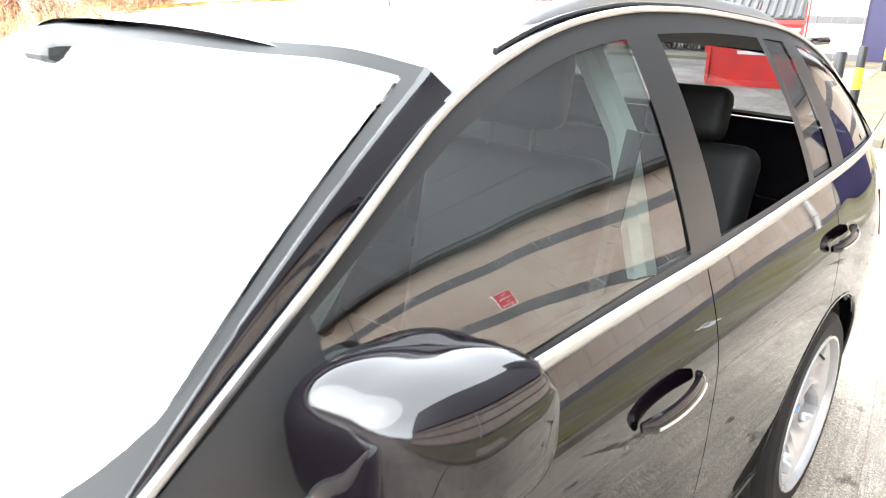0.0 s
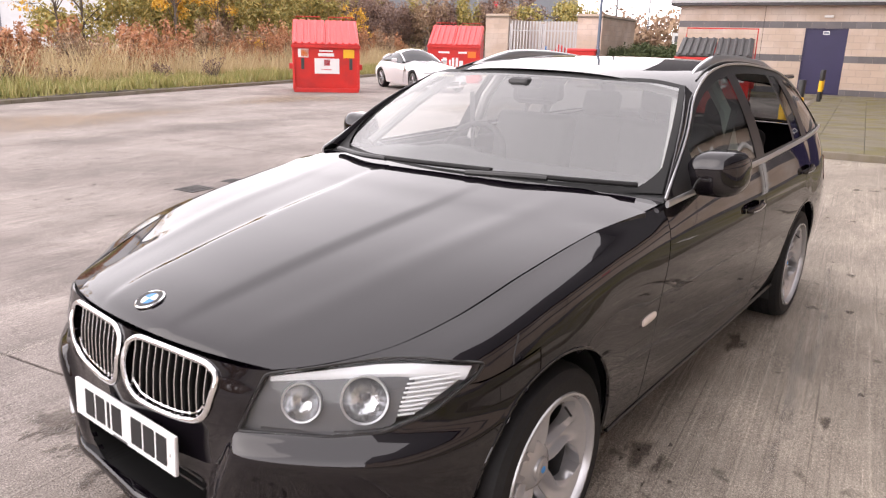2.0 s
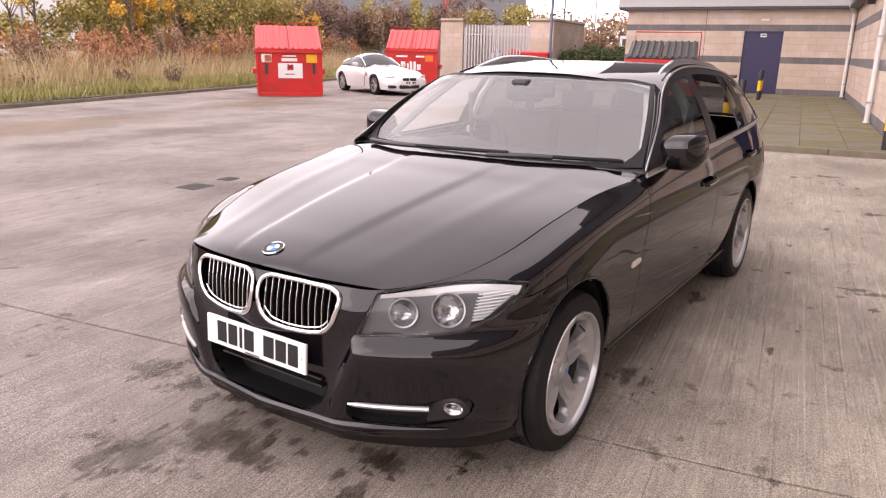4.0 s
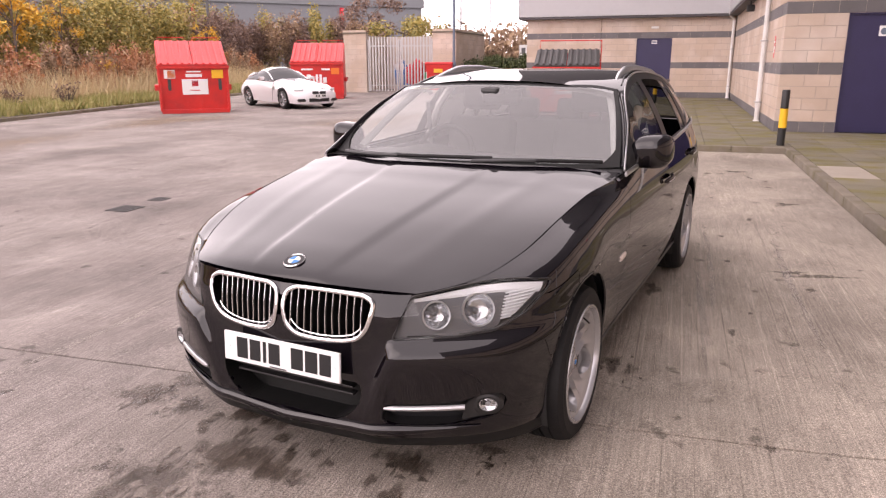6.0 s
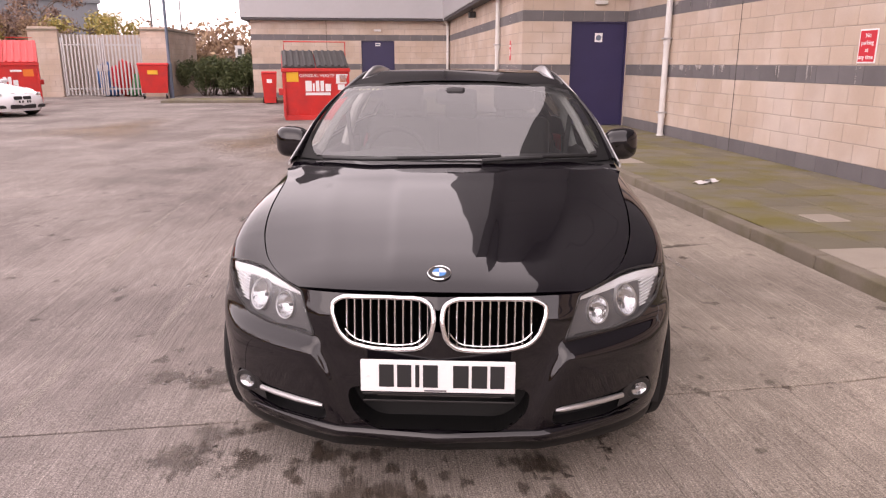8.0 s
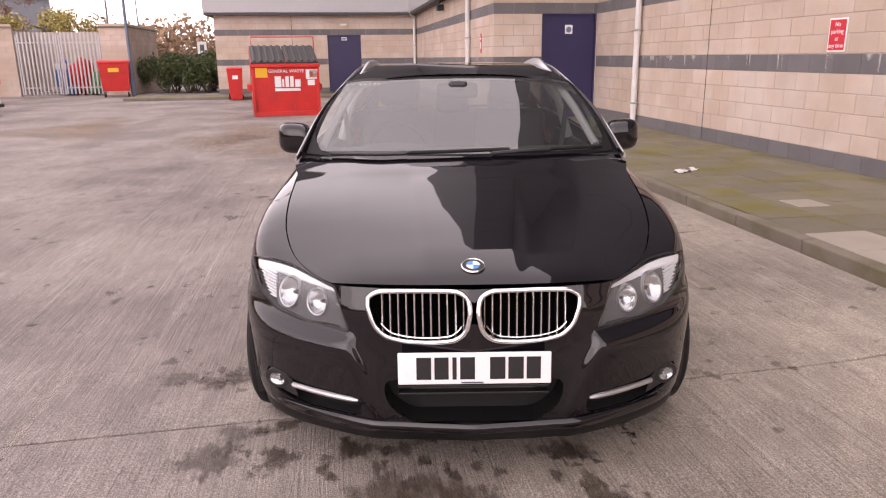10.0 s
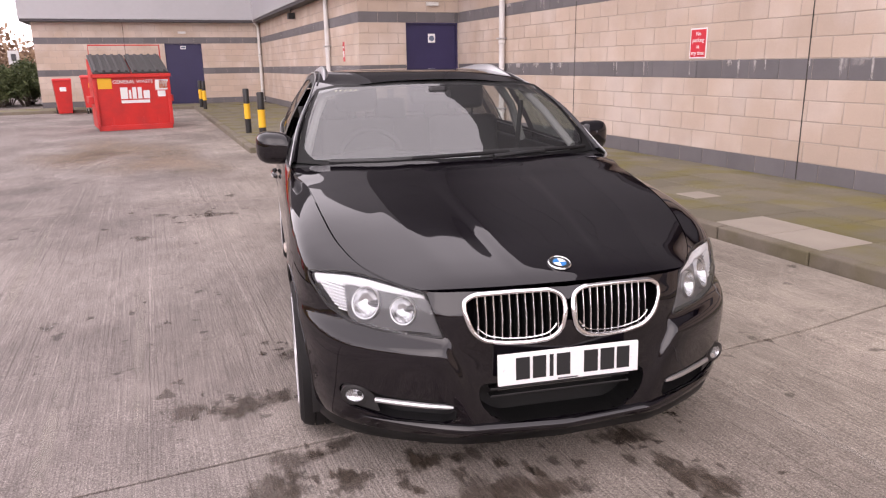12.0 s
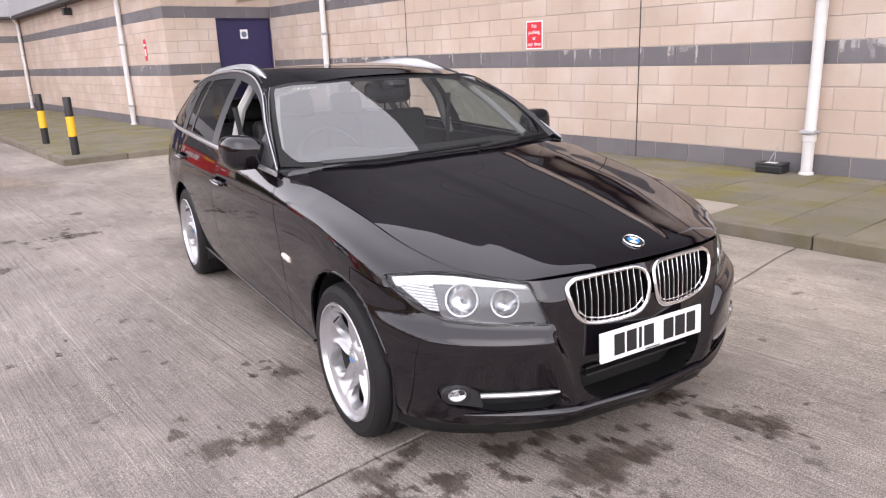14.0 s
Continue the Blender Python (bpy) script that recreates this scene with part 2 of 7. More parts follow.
M_GLASS = glass("window_glass", (0.44, 0.52, 0.49), 0.15)
M_SCREEN = glass("windscreen_glass", (0.72, 0.76, 0.75), 0.20)
M_GLASS_DK = glass("privacy_glass", (0.26, 0.28, 0.29), 0.09)
M_LENS = glass("lamp_lens", (0.95, 0.97, 0.98), 0.04)
M_TRIM = mat("black_trim", (0.014, 0.0135, 0.014), rough=0.35, var=0.1)
M_DEEP = mat("intake_plastic", (0.006, 0.006, 0.006), rough=0.5, var=0.15, spec=0.35)
# flat near-black: shade of gaps and hollows put into the colour
M_GAP_SHADE = mat("shut_line", (0.002, 0.002, 0.002), rough=0.9, var=0.02, spec=0.05)
M_FRIT = mat("screen_border", (0.008, 0.008, 0.008), rough=0.45, var=0.05, spec=0.25)
M_LAMP_PANEL = mat("lamp_inner_panel", (0.115, 0.112, 0.115), rough=0.45, var=0.08, fine=40)
M_LEATHER = mat("black_leather", (0.012, 0.0115, 0.0115), rough=0.55, spec=0.35, var=0.15, fine=90, bump=0.02)
M_DASH = mat("dashboard", (0.03, 0.029, 0.029), rough=0.65, var=0.1, bump=0.1)
M_LINER = mat("grey_lining", (0.42, 0.41, 0.40), rough=0.8, var=0.05)
M_LAMP_BLACK = mat("lamp_housing", (0.62, 0.62, 0.63), rough=0.32, var=0.05)
M_MARK = mat("pale_mark", (0.72, 0.68, 0.5), rough=0.6)
M_PEARL = mat("lamp_silver", (0.74, 0.74, 0.75), rough=0.25, var=0.03, spec=0.8)
M_CLEAR_AMBER = mat("repeater_lens", (0.75, 0.66, 0.60), rough=0.2)
M_BLUE = mat("badge_blue", (0.04, 0.22, 0.55), rough=0.2)
M_CARWHITE = mat("white_paint", (0.78, 0.77, 0.79), rough=0.2, var=0.03, coat=0.8)
M_DARKGLASS = mat("dark_glass", (0.03, 0.032, 0.035), rough=0.05, var=0.02)
M_TAIL = mat("tail_red", (0.45, 0.01, 0.012), rough=0.15)

# ---- builders ----
def thing(name, label, category, m=None, group="", kind=""):
    """An empty at the base of a thing; its parts are children."""
    ob = new(name)
    ob.empty_display_size = 0.1
    if m is not None:
        ob.matrix_world = m
    return tagged(ob, label, category, group, kind)


def part(name, bm, material, parent=None, label="", smooth=None):
    """Links a bmesh as one mesh object under a thing or a part."""
    me = bpy.data.meshes.new(name)
    if smooth is not None:
        for f in bm.faces:
            f.smooth = True
    bm.to_mesh(me)
    bm.free()
    if smooth is not None and smooth > 0:
        me.set_sharp_from_angle(angle=radians(smooth))
    me.materials.append(material)
    ob = new(name, me)
    if parent is not None:
        ob.parent = parent
    return tagged(ob, label) if label else ob


def mesh_of(name, verts, faces, material, smooth=False):
    me = bpy.data.meshes.new(name)
    me.from_pydata([tuple(v) for v in verts], [], faces)
    if smooth:
        me.shade_smooth()
    me.materials.append(material)
    me.update()
    return me


def box(x0, x1, y0, y1, z0, z1, bevel=0.0, bm=None, seg=2):
    bm = bm or bmesh.new()
    r = bmesh.ops.create_cube(bm, size=1.0)["verts"]
    for v in r:
        v.co = Vector(((x0 + x1) / 2 + v.co.x * (x1 - x0), (y0 + y1) / 2 + v.co.y * (y1 - y0), (z0 + z1) / 2 + v.co.z * (z1 - z0)))
    if bevel > 0:
        es = list({e for v in r for e in v.link_edges})
        bmesh.ops.bevel(bm, geom=es, offset=bevel, segments=seg, affect="EDGES", profile=0.5, clamp_overlap=True)
    return bm


def frustum(base, top, z0, z1, bm=None):
    """A prism between two plan outlines with the same number of points."""
    bm = bm or bmesh.new()
    a = [bm.verts.new((x, y, z0)) for x, y in base]
    b = [bm.verts.new((x, y, z1)) for x, y in top]
    bm.faces.new(a[::-1])
    bm.faces.new(b)
    for i in range(len(a)):
        j = (i + 1) % len(a)
        bm.faces.new((a[i], a[j], b[j], b[i]))
    return bm


def tube(points, radius, sides=8, bm=None, closed=False, caps=True, flat=1.0):
    """A round bar along a line of points; radius may be a list; flat squeezes it sideways."""
    bm = bm or bmesh.new()
    pts = [Vector(p) for p in points]
    n = len(pts)
    rad = radius if isinstance(radius, (list, tuple)) else [radius] * n
    rings, up = [], None
    for i, p in enumerate(pts):
        a = pts[(i - 1) % n] if closed or i > 0 else p
        b = pts[(i + 1) % n] if closed or i < n - 1 else p
        d = (b - a).normalized()
        if up is None:
            up = Vector((0, 0, 1)) if abs(d.z) < 0.9 else Vector((1, 0, 0))
        s = d.cross(up).normalized()
        up = s.cross(d).normalized()
        rings.append([bm.verts.new(p + (s * math.cos(2 * math.pi * k / sides) * flat + up * math.sin(2 * math.pi * k / sides)) * rad[i]) for k in range(sides)])
    for i in range(n if closed else n - 1):
        r, q = rings[i], rings[(i + 1) % n]
        for k in range(sides):
            bm.faces.new((r[k], r[(k + 1) % sides], q[(k + 1) % sides], q[k]))
    if caps and not closed:
        bm.faces.new(rings[0][::-1])
        bm.faces.new(rings[-1])
    bmesh.ops.recalc_face_normals(bm, faces=bm.faces)
    return bm


def spin(profile, axis="x", steps=48, bm=None, centre=(0, 0, 0)):
    """Turns a profile of (radius, along) about an axis."""
    bm = bm or bmesh.new()
    c = Vector(centre)
    rings = []
    for k in range(steps):
        a = 2 * math.pi * k / steps
        ca, sa = math.cos(a), math.sin(a)
        row = []
        for r, h in profile:
            if axis == "x":
                p = (h, r * ca, r * sa)
            elif axis == "y":
                p = (r * ca, h, r * sa)
            else:
                p = (r * ca, r * sa, h)
            row.append(bm.verts.new(c + Vector(p)))
        rings.append(row)
    for k in range(steps):
        p, q = rings[k], rings[(k + 1) % steps]
        for i in range(len(profile) - 1):
            bm.faces.new((p[i], q[i], q[i + 1], p[i + 1]))
    bmesh.ops.remove_doubles(bm, verts=bm.verts, dist=1e-6)
    bmesh.ops.recalc_face_normals(bm, faces=bm.faces)
    return bm


def letters(name, text, size, material, parent, m, depth=0.002, label=""):
    """Words in the built-in font as a mesh under a thing; m places them."""
    cu = bpy.data.curves.new(name, "FONT")
    cu.body, cu.size, cu.align_x, cu.align_y, cu.extrude = text, size, "CENTER", "CENTER", depth
    tmp = new("tmp", cu)
    me = bpy.data.meshes.new_from_object(tmp.evaluated_get(bpy.context.evaluated_depsgraph_get()))
    bpy.data.objects.remove(tmp)
    bpy.data.curves.remove(cu)
    me.materials.clear()
    me.materials.append(material)
    ob = new(name, me)
    ob.parent = parent
    ob.matrix_local = m
    return tagged(ob, label) if label else ob


def grid_bm(g, bm=None, keep=None):
    """A sheet from an array of rows of points; keep(i, j) picks the faces."""
    bm = bm or bmesh.new()
    ni, nj = g.shape[:2]
    vs = [[bm.verts.new(g[i, j]) for j in range(nj)] for i in range(ni)]
    for i in range(ni - 1):
        for j in range(nj - 1):
            if keep is None or keep(i, j):
                try:
                    bm.faces.new((vs[i][j], vs[i][j + 1], vs[i + 1][j + 1], vs[i + 1][j]))
                except ValueError:
                    pass
    bmesh.ops.delete(bm, geom=[v for v in bm.verts if not v.link_faces], context="VERTS")
    bmesh.ops.remove_doubles(bm, verts=bm.verts, dist=1e-5)
    return bm


# ---- ground, yard, kerbs, paving ----
XE, XW, YD, YB, XL = 4.95, 2.60, 12.87, 27.0, -5.3      # east wall, set-back wall, side-door wall, end wall and its far corner
XK, XP, YK, YF = 2.46, -0.24, 9.83, 24.9                  # kerb lines
PAVE = 0.10

bm = bmesh.new()
bmesh.ops.create_grid(bm, x_segments=40, y_segments=40, size=1500)
ground = part("ground", bm, M_ASPH)
ground.location.z = -0.09
tagged(ground, "worn grey asphalt and concrete ground", "ground", kind="structure")

yard = tagged(new("yard"), "tined grey-brown concrete yard in large bays", "ground", kind="structure")
BX = [-40.0, -26.0, -17.6, -13.1, -8.65, XK]
BY = [-40.0, -22.0, -16.5, -11.0, -5.55, -0.03, 5.6, 11.2, 16.7, 22.2, 27.7, 33.2, 48.0]
SKEW = 0.04      # the cross joints run slightly askew


def fall(x, y):
    """The yard sinks into a shallow dip under the estate car."""
    ease = lambda a: (lambda q: q * q * (3 - 2 * q))(min(1.0, max(0.0, a)))
    depth = 0.030 + 0.032 * math.exp(-((y - 1.2) / 1.7) ** 2)
    return -depth * ease((2.35 - x) / 1.0) * ease((x + 8.0) / 4.0) * ease((9.0 - y) / 4.0) * ease((y + 10.0) / 4.0)


for i in range(len(BX) - 1):
    for j in range(len(BY) - 1):
        g = 0.008
        x0, x1, y0, y1 = BX[i] + g, BX[i + 1] - g, BY[j] + g, BY[j + 1] - g
        plan = lambda e: [(x0 + e, y0 + SKEW * x0 + e), (x1 - e, y0 + SKEW * x1 + e), (x1 - e, y1 + SKEW * x1 - e), (x0 + e, y1 + SKEW * x0 - e)]
        bay = frustum(plan(0), plan(0.004), -0.004, 0.0, bm=frustum(plan(0), plan(0), -0.2, -0.004))
        if x1 > -8.0 and y1 > -10.0 and y0 < 9.0:
            bay.free()
            steps = lambda a, b: [(a, -0.2), (a, -0.004)] + [(a + 0.004 + (b - a - 0.008) * q / 36, 0.0) for q in range(37)] + [(b, -0.004), (b, -0.2)]
            bay = grid_bm(np.array([[(x, y + SKEW * x, min(zx, zy) + fall(x, y + SKEW * x)) for x, zx in steps(x0, x1)] for y, zy in steps(y0, y1)]))
            bmesh.ops.recalc_face_normals(bay, faces=bay.faces)
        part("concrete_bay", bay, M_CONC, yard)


def damp_patch(name, spots, seed, material=M_DAMP):
    """A thin film on the concrete made of rounded lobes, each fading to its rim."""
    rnd = random.Random(seed)
    bm = bmesh.new()
    lay = bm.verts.layers.float.new("fade")
    for k, (cx, cy, rx, ry) in enumerate(spots):
        rx, ry = rx * 0.95, ry * 0.95
        n, ph, z = 22, rnd.random() * 6, 0.0012 + 0.00025 * k
        wob = [1 + 0.25 * math.sin(3 * 2 * math.pi * i / n + ph) + 0.15 * rnd.uniform(-1, 1) for i in range(n)]
        c = bm.verts.new((cx, cy, z))
        c[lay] = 1.0
        prev = None
        for f, val in ((0.55, 0.8), (1.0, 0.42), (1.5, 0.0)):
            ring = []
            for i in range(n):
                a = 2 * math.pi * i / n
                v = bm.verts.new((cx + rx * f * wob[i] * math.cos(a), cy + ry * f * wob[i] * math.sin(a), z))
                v[lay] = val
                ring.append(v)
            for i in range(n):
                j = (i + 1) % n
                bm.faces.new((c, ring[i], ring[j]) if prev is None else (prev[i], ring[i], ring[j], prev[j]))
            prev = ring
    for v in bm.verts:
        v.co.z += fall(v.co.x, v.co.y)
    ob = part(name, bm, material)
    return tagged(ob, "dark damp stain on the concrete", "stain", "stains on the yard", "structure")


rs = random.Random(5)


def spatter(cx, cy, n, sx, sy, r):
    return [(cx + rs.gauss(0, sx), cy + rs.gauss(0, sy), r * rs.uniform(0.3, 1.0), r * rs.uniform(0.5, 1.5)) for _ in range(n)]


STAINS = [
    [(-0.15, -0.53, 0.09, 0.06), (-0.08, -0.57, 0.08, 0.05)] + spatter(-0.12, -0.60, 10, 0.07, 0.09, 0.025),
    [(0.16, -0.36, 0.07, 0.04), (0.18, -0.47, 0.02, 0.02)] + spatter(0.16, -0.44, 6, 0.05, 0.05, 0.018),
    [(0.54, 0.68, 0.045, 0.10), (0.64, 0.64, 0.035, 0.07)] + spatter(0.58, 0.62, 5, 0.05, 0.08, 0.016),
    [(0.70, 2.03, 0.05, 0.11)],
    [(-0.93, -0.39, 0.09, 0.06), (-0.75, -0.43, 0.08, 0.06), (-0.84, -0.71, 0.11, 0.12), (-0.68, -0.72, 0.11, 0.10), (-0.58, -0.75, 0.10, 0.10)] + spatter(-0.78, -0.60, 26, 0.15, 0.15, 0.035),
    [(-1.49, -0.37, 0.12, 0.10), (-1.37, -0.19, 0.11, 0.07), (-1.21, -0.41, 0.08, 0.07), (-1.19, -0.14, 0.05, 0.04)] + spatter(-1.34, -0.36, 20, 0.12, 0.12, 0.03),
    [(-0.97, -0.93, 0.13, 0.09), (-1.05, -1.04, 0.07, 0.07)] + spatter(-0.95, -1.00, 16, 0.12, 0.10, 0.03),
    [(-0.09, -0.86, 0.08, 0.07), (-0.04, -0.98, 0.11, 0.09), (-0.10, -0.76, 0.04, 0.05)] + spatter(-0.05, -0.95, 14, 0.08, 0.12, 0.025),
    [(-1.44, 0.38, 0.14, 0.08), (-1.56, 0.36, 0.10, 0.07), (-1.74, 0.42, 0.10, 0.07), (-1.33, 0.42, 0.07, 0.06)] + spatter(-1.56, 0.42, 14, 0.14, 0.1, 0.03),
    [(-1.83, 0.66, 0.03, 0.05), (-1.77, 0.78, 0.03, 0.035), (-1.80, 1.70, 0.025, 0.04), (-2.46, 1.88, 0.035, 0.05)],
    [(-1.19, 0.90, 0.06, 0.09)] + spatter(-1.20, 0.92, 8, 0.06, 0.12, 0.03),
    [(-1.24, 4.83, 0.18, 0.10), (-1.75, 5.04, 0.07, 0.09), (-0.99, 5.88, 0.06, 0.09), (-1.95, 4.02, 0.08, 0.12)] + spatter(-1.40, 4.82, 12, 0.3, 0.3, 0.05),
    [(1.80, 2.58, 0.20, 0.04), (1.62, 2.66, 0.10, 0.035)],
    [(1.91, 5.30, 0.11, 0.08)],
    [(1.60, 7.60, 0.16, 0.07)] + spatter(1.50, 6.76, 6, 0.3, 0.6, 0.05),
    [(1.22, 0.0, 0.02, 0.025), (1.37, -0.18, 0.015, 0.02)],
    spatter(-2.00, 1.76, 5, 0.3, 0.5, 0.03),
    spatter(1.24, 3.49, 10, 0.4, 1.4, 0.04),
    spatter(-2.44, -0.79, 4, 0.5, 0.4, 0.03),
]
for k, spots in enumerate(STAINS):
    damp_patch("damp_stain", spots, k)

for k, spots in enumerate(([(-2.4, 11.6, 0.9, 1.6), (-1.6, 9.3, 0.7, 1.2)], [(-11.1, 6.0, 0.9, 2.2), (-11.7, 12.6, 0.9, 1.8)], [(-3.0, 10.6, 0.6, 1.0), (-6.5, 14.0, 0.9, 2.0)])):
    damp_patch("dirt_stain", spots, 60 + k, M_OCHRE).location.z = 0.0001
for k, spots in enumerate(([(1.0, 1.6, 0.03, 1.0), (1.08, 2.9, 0.025, 1.2)], [(1.45, 0.6, 0.025, 0.9), (1.6, 2.4, 0.03, 1.4)], [(-1.95, 1.4, 0.03, 1.2), (-2.3, 0.2, 0.03, 0.9)], [(0.6, -0.9, 0.025, 0.7), (-2.75, 3.6, 0.04, 1.6)])):
    tagged(damp_patch("scuff", spots, 80 + k, M_PALE), "pale worn scuff lines on the concrete", "scuff", "scuffs on the yard", "structure").location.z = 0.0002
# two drain gratings
drain = thing("drain_grating", "square rusty cast iron drain grating in the yard", "drain", pose(-4.67, 3.13, fall(-4.67, 3.13)) @ Matrix.Diagonal((0.66, 0.66, 1, 1)), "drain gratings")
bm = bmesh.new()
for x0, x1, y0, y1 in ((-0.2, 0.2, -0.22, -0.185), (-0.2, 0.2, 0.185, 0.22), (-0.2, -0.165, -0.185, 0.185), (0.165, 0.2, -0.185, 0.185)):
    box(x0, x1, y0, y1, -0.02, 0.006, bm=bm)
part("frame", bm, M_GRATE, drain)
for k in range(7):
    part("bar", box(-0.165, 0.165, -0.165 + k * 0.05, -0.14 + k * 0.05, -0.02, 0.005), M_GRATE, drain)
copy_thing(drain, pose(-4.67, 3.66, fall(-4.67, 3.66)) @ Matrix.Diagonal((0.66, 0.66, 1, 1)))

# kerbs
kerb = tagged(new("kerb"), "weathered concrete kerb stones with mossy edges", "kerb", kind="structure")
bm = box(-0.0625, 0.0625, -0.453, 0.453, -0.12, PAVE, 0.012, seg=2)
me_kerb = bpy.data.meshes.new("kerb_stone")
bm.to_mesh(me_kerb)
bm.free()
me_kerb.materials.append(M_KERB)


def kerb_line(x0, y0, x1, y1, parent=kerb, top=0.0):
    length = math.hypot(x1 - x0, y1 - y0)
    n = max(1, round(length / 0.915))
    turn = math.degrees(math.atan2(y1 - y0, x1 - x0)) - 90
    for i in range(n):
        f = (i + 0.5) / n
        ob = new("kerb_stone", me_kerb)
        ob.parent = parent
        ob.matrix_local = pose(x0 + (x1 - x0) * f, y0 + (y1 - y0) * f, top + rs.uniform(-0.004, 0.004), 0, 0, turn + rs.uniform(-0.25, 0.25)) @ Matrix.Diagonal((1, length / n / 0.915, 1, 1))


kerb_line(XK + 0.0625, -9.0, XK + 0.0625, YK)
kerb_line(XP, YK + 0.0625, XK + 0.125, YK + 0.0625)
kerb_line(XP + 0.0625, YK + 0.125, XP + 0.0625, YF)
kerb_line(-8.4, YF + 0.0625, XP + 0.125, YF + 0.0625)

pavement = part("pavement", box(XK + 0.1, XE, -9.0, YK + 0.1, -0.05, PAVE - 0.014, bm=box(XP + 0.1, XE, YK + 0.1, YF + 0.1, -0.05, PAVE - 0.014, bm=box(-8.4, XE, YF + 0.1, YB, -0.05, PAVE - 0.014))), M_JOINT)
tagged(pavement, "mossy concrete paving beside the block walls", "pavement", kind="structure")
me_slab = {}


def slab(x0, x1, y0, y1, material=M_SLAB):
    key = (round(x1 - x0, 3), round(y1 - y0, 3), material.name)
    if key not in me_slab:
        w, d = (x1 - x0) / 2 - 0.004, (y1 - y0) / 2 - 0.004
        bm = box(-w, w, -d, d, -0.012, 0.0, 0.004, seg=1)
        me_slab[key] = bpy.data.meshes.new("paving_slab")
        bm.to_mesh(me_slab[key])
        bm.free()
        me_slab[key].materials.append(material)
    ob = new("paving_slab", me_slab[key])
    ob.parent = pavement
    ob.matrix_local = pose((x0 + x1) / 2, (y0 + y1) / 2, PAVE + rs.uniform(-0.001, 0.003), rs.uniform(-0.2, 0.2), rs.uniform(-0.2, 0.2), 0)
    return ob


SLAB = 0.53
cols = [XK + 0.125 + 0.522 * i for i in range(5)] + [XE]
for j in range(36):
    for i in range(5):
        y0 = -9.21 + j * SLAB
        if y0 + SLAB < 9.88:
            pale = (i == 0 and j in (19, 20, 30, 31))
            slab(cols[i], cols[i + 1], y0, y0 + SLAB, M_SLAB_PALE if pale else M_SLAB)
slab(3.16, 3.47, 2.80, 3.12, M_SLAB_PALE).location.z = PAVE + 0.006
for j in range(6):
    for i in range(5):
        slab(cols[i], cols[i + 1], 9.87 + j * 0.5, 9.87 + (j + 1) * 0.5)
uw = (XK + 0.125 - XP - 0.125) / 4
for j in range(28):
    for i in range(4):
        y0 = YK + 0.125 + j * SLAB
        slab(XP + 0.125 + i * uw, XP + 0.125 + (i + 1) * uw, y0, y0 + SLAB)
for j in range(3):
    for i in range(12):
        slab(-8.4 + i * 0.905, -8.4 + (i + 1) * 0.905, YF + 0.125 + j * 0.62, YF + 0.125 + (j + 1) * 0.62)

# ---- block walls ----
COURSE, LONG, Z0 = 0.225, 0.450, 0.075
GREY_ROWS = (0, 5, 10)


def block_mesh(name, length, material):
    """One block, face towards -y, chamfered; joint left free around it."""
    j = 0.0022 if material is M_BAND else 0.005
    w, h = length / 2 - j, COURSE / 2 - j
    v = [(-w, 0.006, -h), (w, 0.006, -h), (w, 0.006, h), (-w, 0.006, h)]
    c = 0.004
    v += [(-w + c, 0, -h + c), (w - c, 0, -h + c), (w - c, 0, h - c), (-w + c, 0, h - c)]
    v += [(-w, 0.03, -h), (w, 0.03, -h), (w, 0.03, h), (-w, 0.03, h)]
    f = [(4, 5, 6, 7), (0, 1, 5, 4), (1, 2, 6, 5), (2, 3, 7, 6), (3, 0, 4, 7), (8, 9, 1, 0), (9, 10, 2, 1), (10, 11, 3, 2), (11, 8, 0, 3)]
    return mesh_of(name, v, f, material)


ME_BLOCK = {}


def block_wall(wall, origin, turn, length, rows, z0, holes=(), single=lambda u, r: False, grey=GREY_ROWS, buff=M_BUFF):
    """Stretcher bond along local x from origin, facing local -y. holes: (u0, u1, z0, z1)."""
    rest = {True: ([], []), False: ([], [])}
    base = pose(*origin, 0, 0, turn)
    for r in range(rows):
        z = z0 + (r + 0.5) * COURSE
        u = -LONG / 2 if r % 2 else 0.0
        while u < length - 0.02:
            a, b = max(u, 0.0), min(u + LONG, length)
            u += LONG
            spans = [(a, b)]
            for h0, h1, k0, k1 in holes:
                if k0 - 0.02 < z < k1 + 0.02:
                    spans = [s for p, q in spans for s in ((p, min(q, h0)), (max(p, h1), q)) if s[1] - s[0] > 0.03]
            for p, q in spans:
                g = r in grey
                key = (round(q - p, 2), g, buff.name)
                if key not in ME_BLOCK:
                    ME_BLOCK[key] = block_mesh("block", round(q - p, 2), M_BAND if g else buff)
                m = pose((p + q) / 2, rs.uniform(-0.0012, 0.0012), z)
                if single((p + q) / 2, r):
                    ob = new("block", ME_BLOCK[key])
                    ob.parent = wall
                    ob.matrix_world = base @ m
                else:
                    vs, fs = rest[g]
                    n = len(vs)
                    src = ME_BLOCK[key]
                    mm = base @ m
                    vs.extend(tuple(mm @ v.co) for v in src.vertices)
                    fs.extend(tuple(i + n for i in p_.vertices) for p_ in src.polygons)
    for g, (vs, fs) in rest.items():
        if vs:
            ob = new("block_courses", mesh_of("block_courses", vs, fs, M_BAND if g else buff))
            ob.parent = wall
            tagged(ob, kind="stuff")


def wall_backing(name, label, boxes):
    bm = bmesh.new()
    for b in boxes:
        box(*b, bm=bm)
    return tagged(part(name, bm, M_MORTAR), label, "wall", kind="structure")


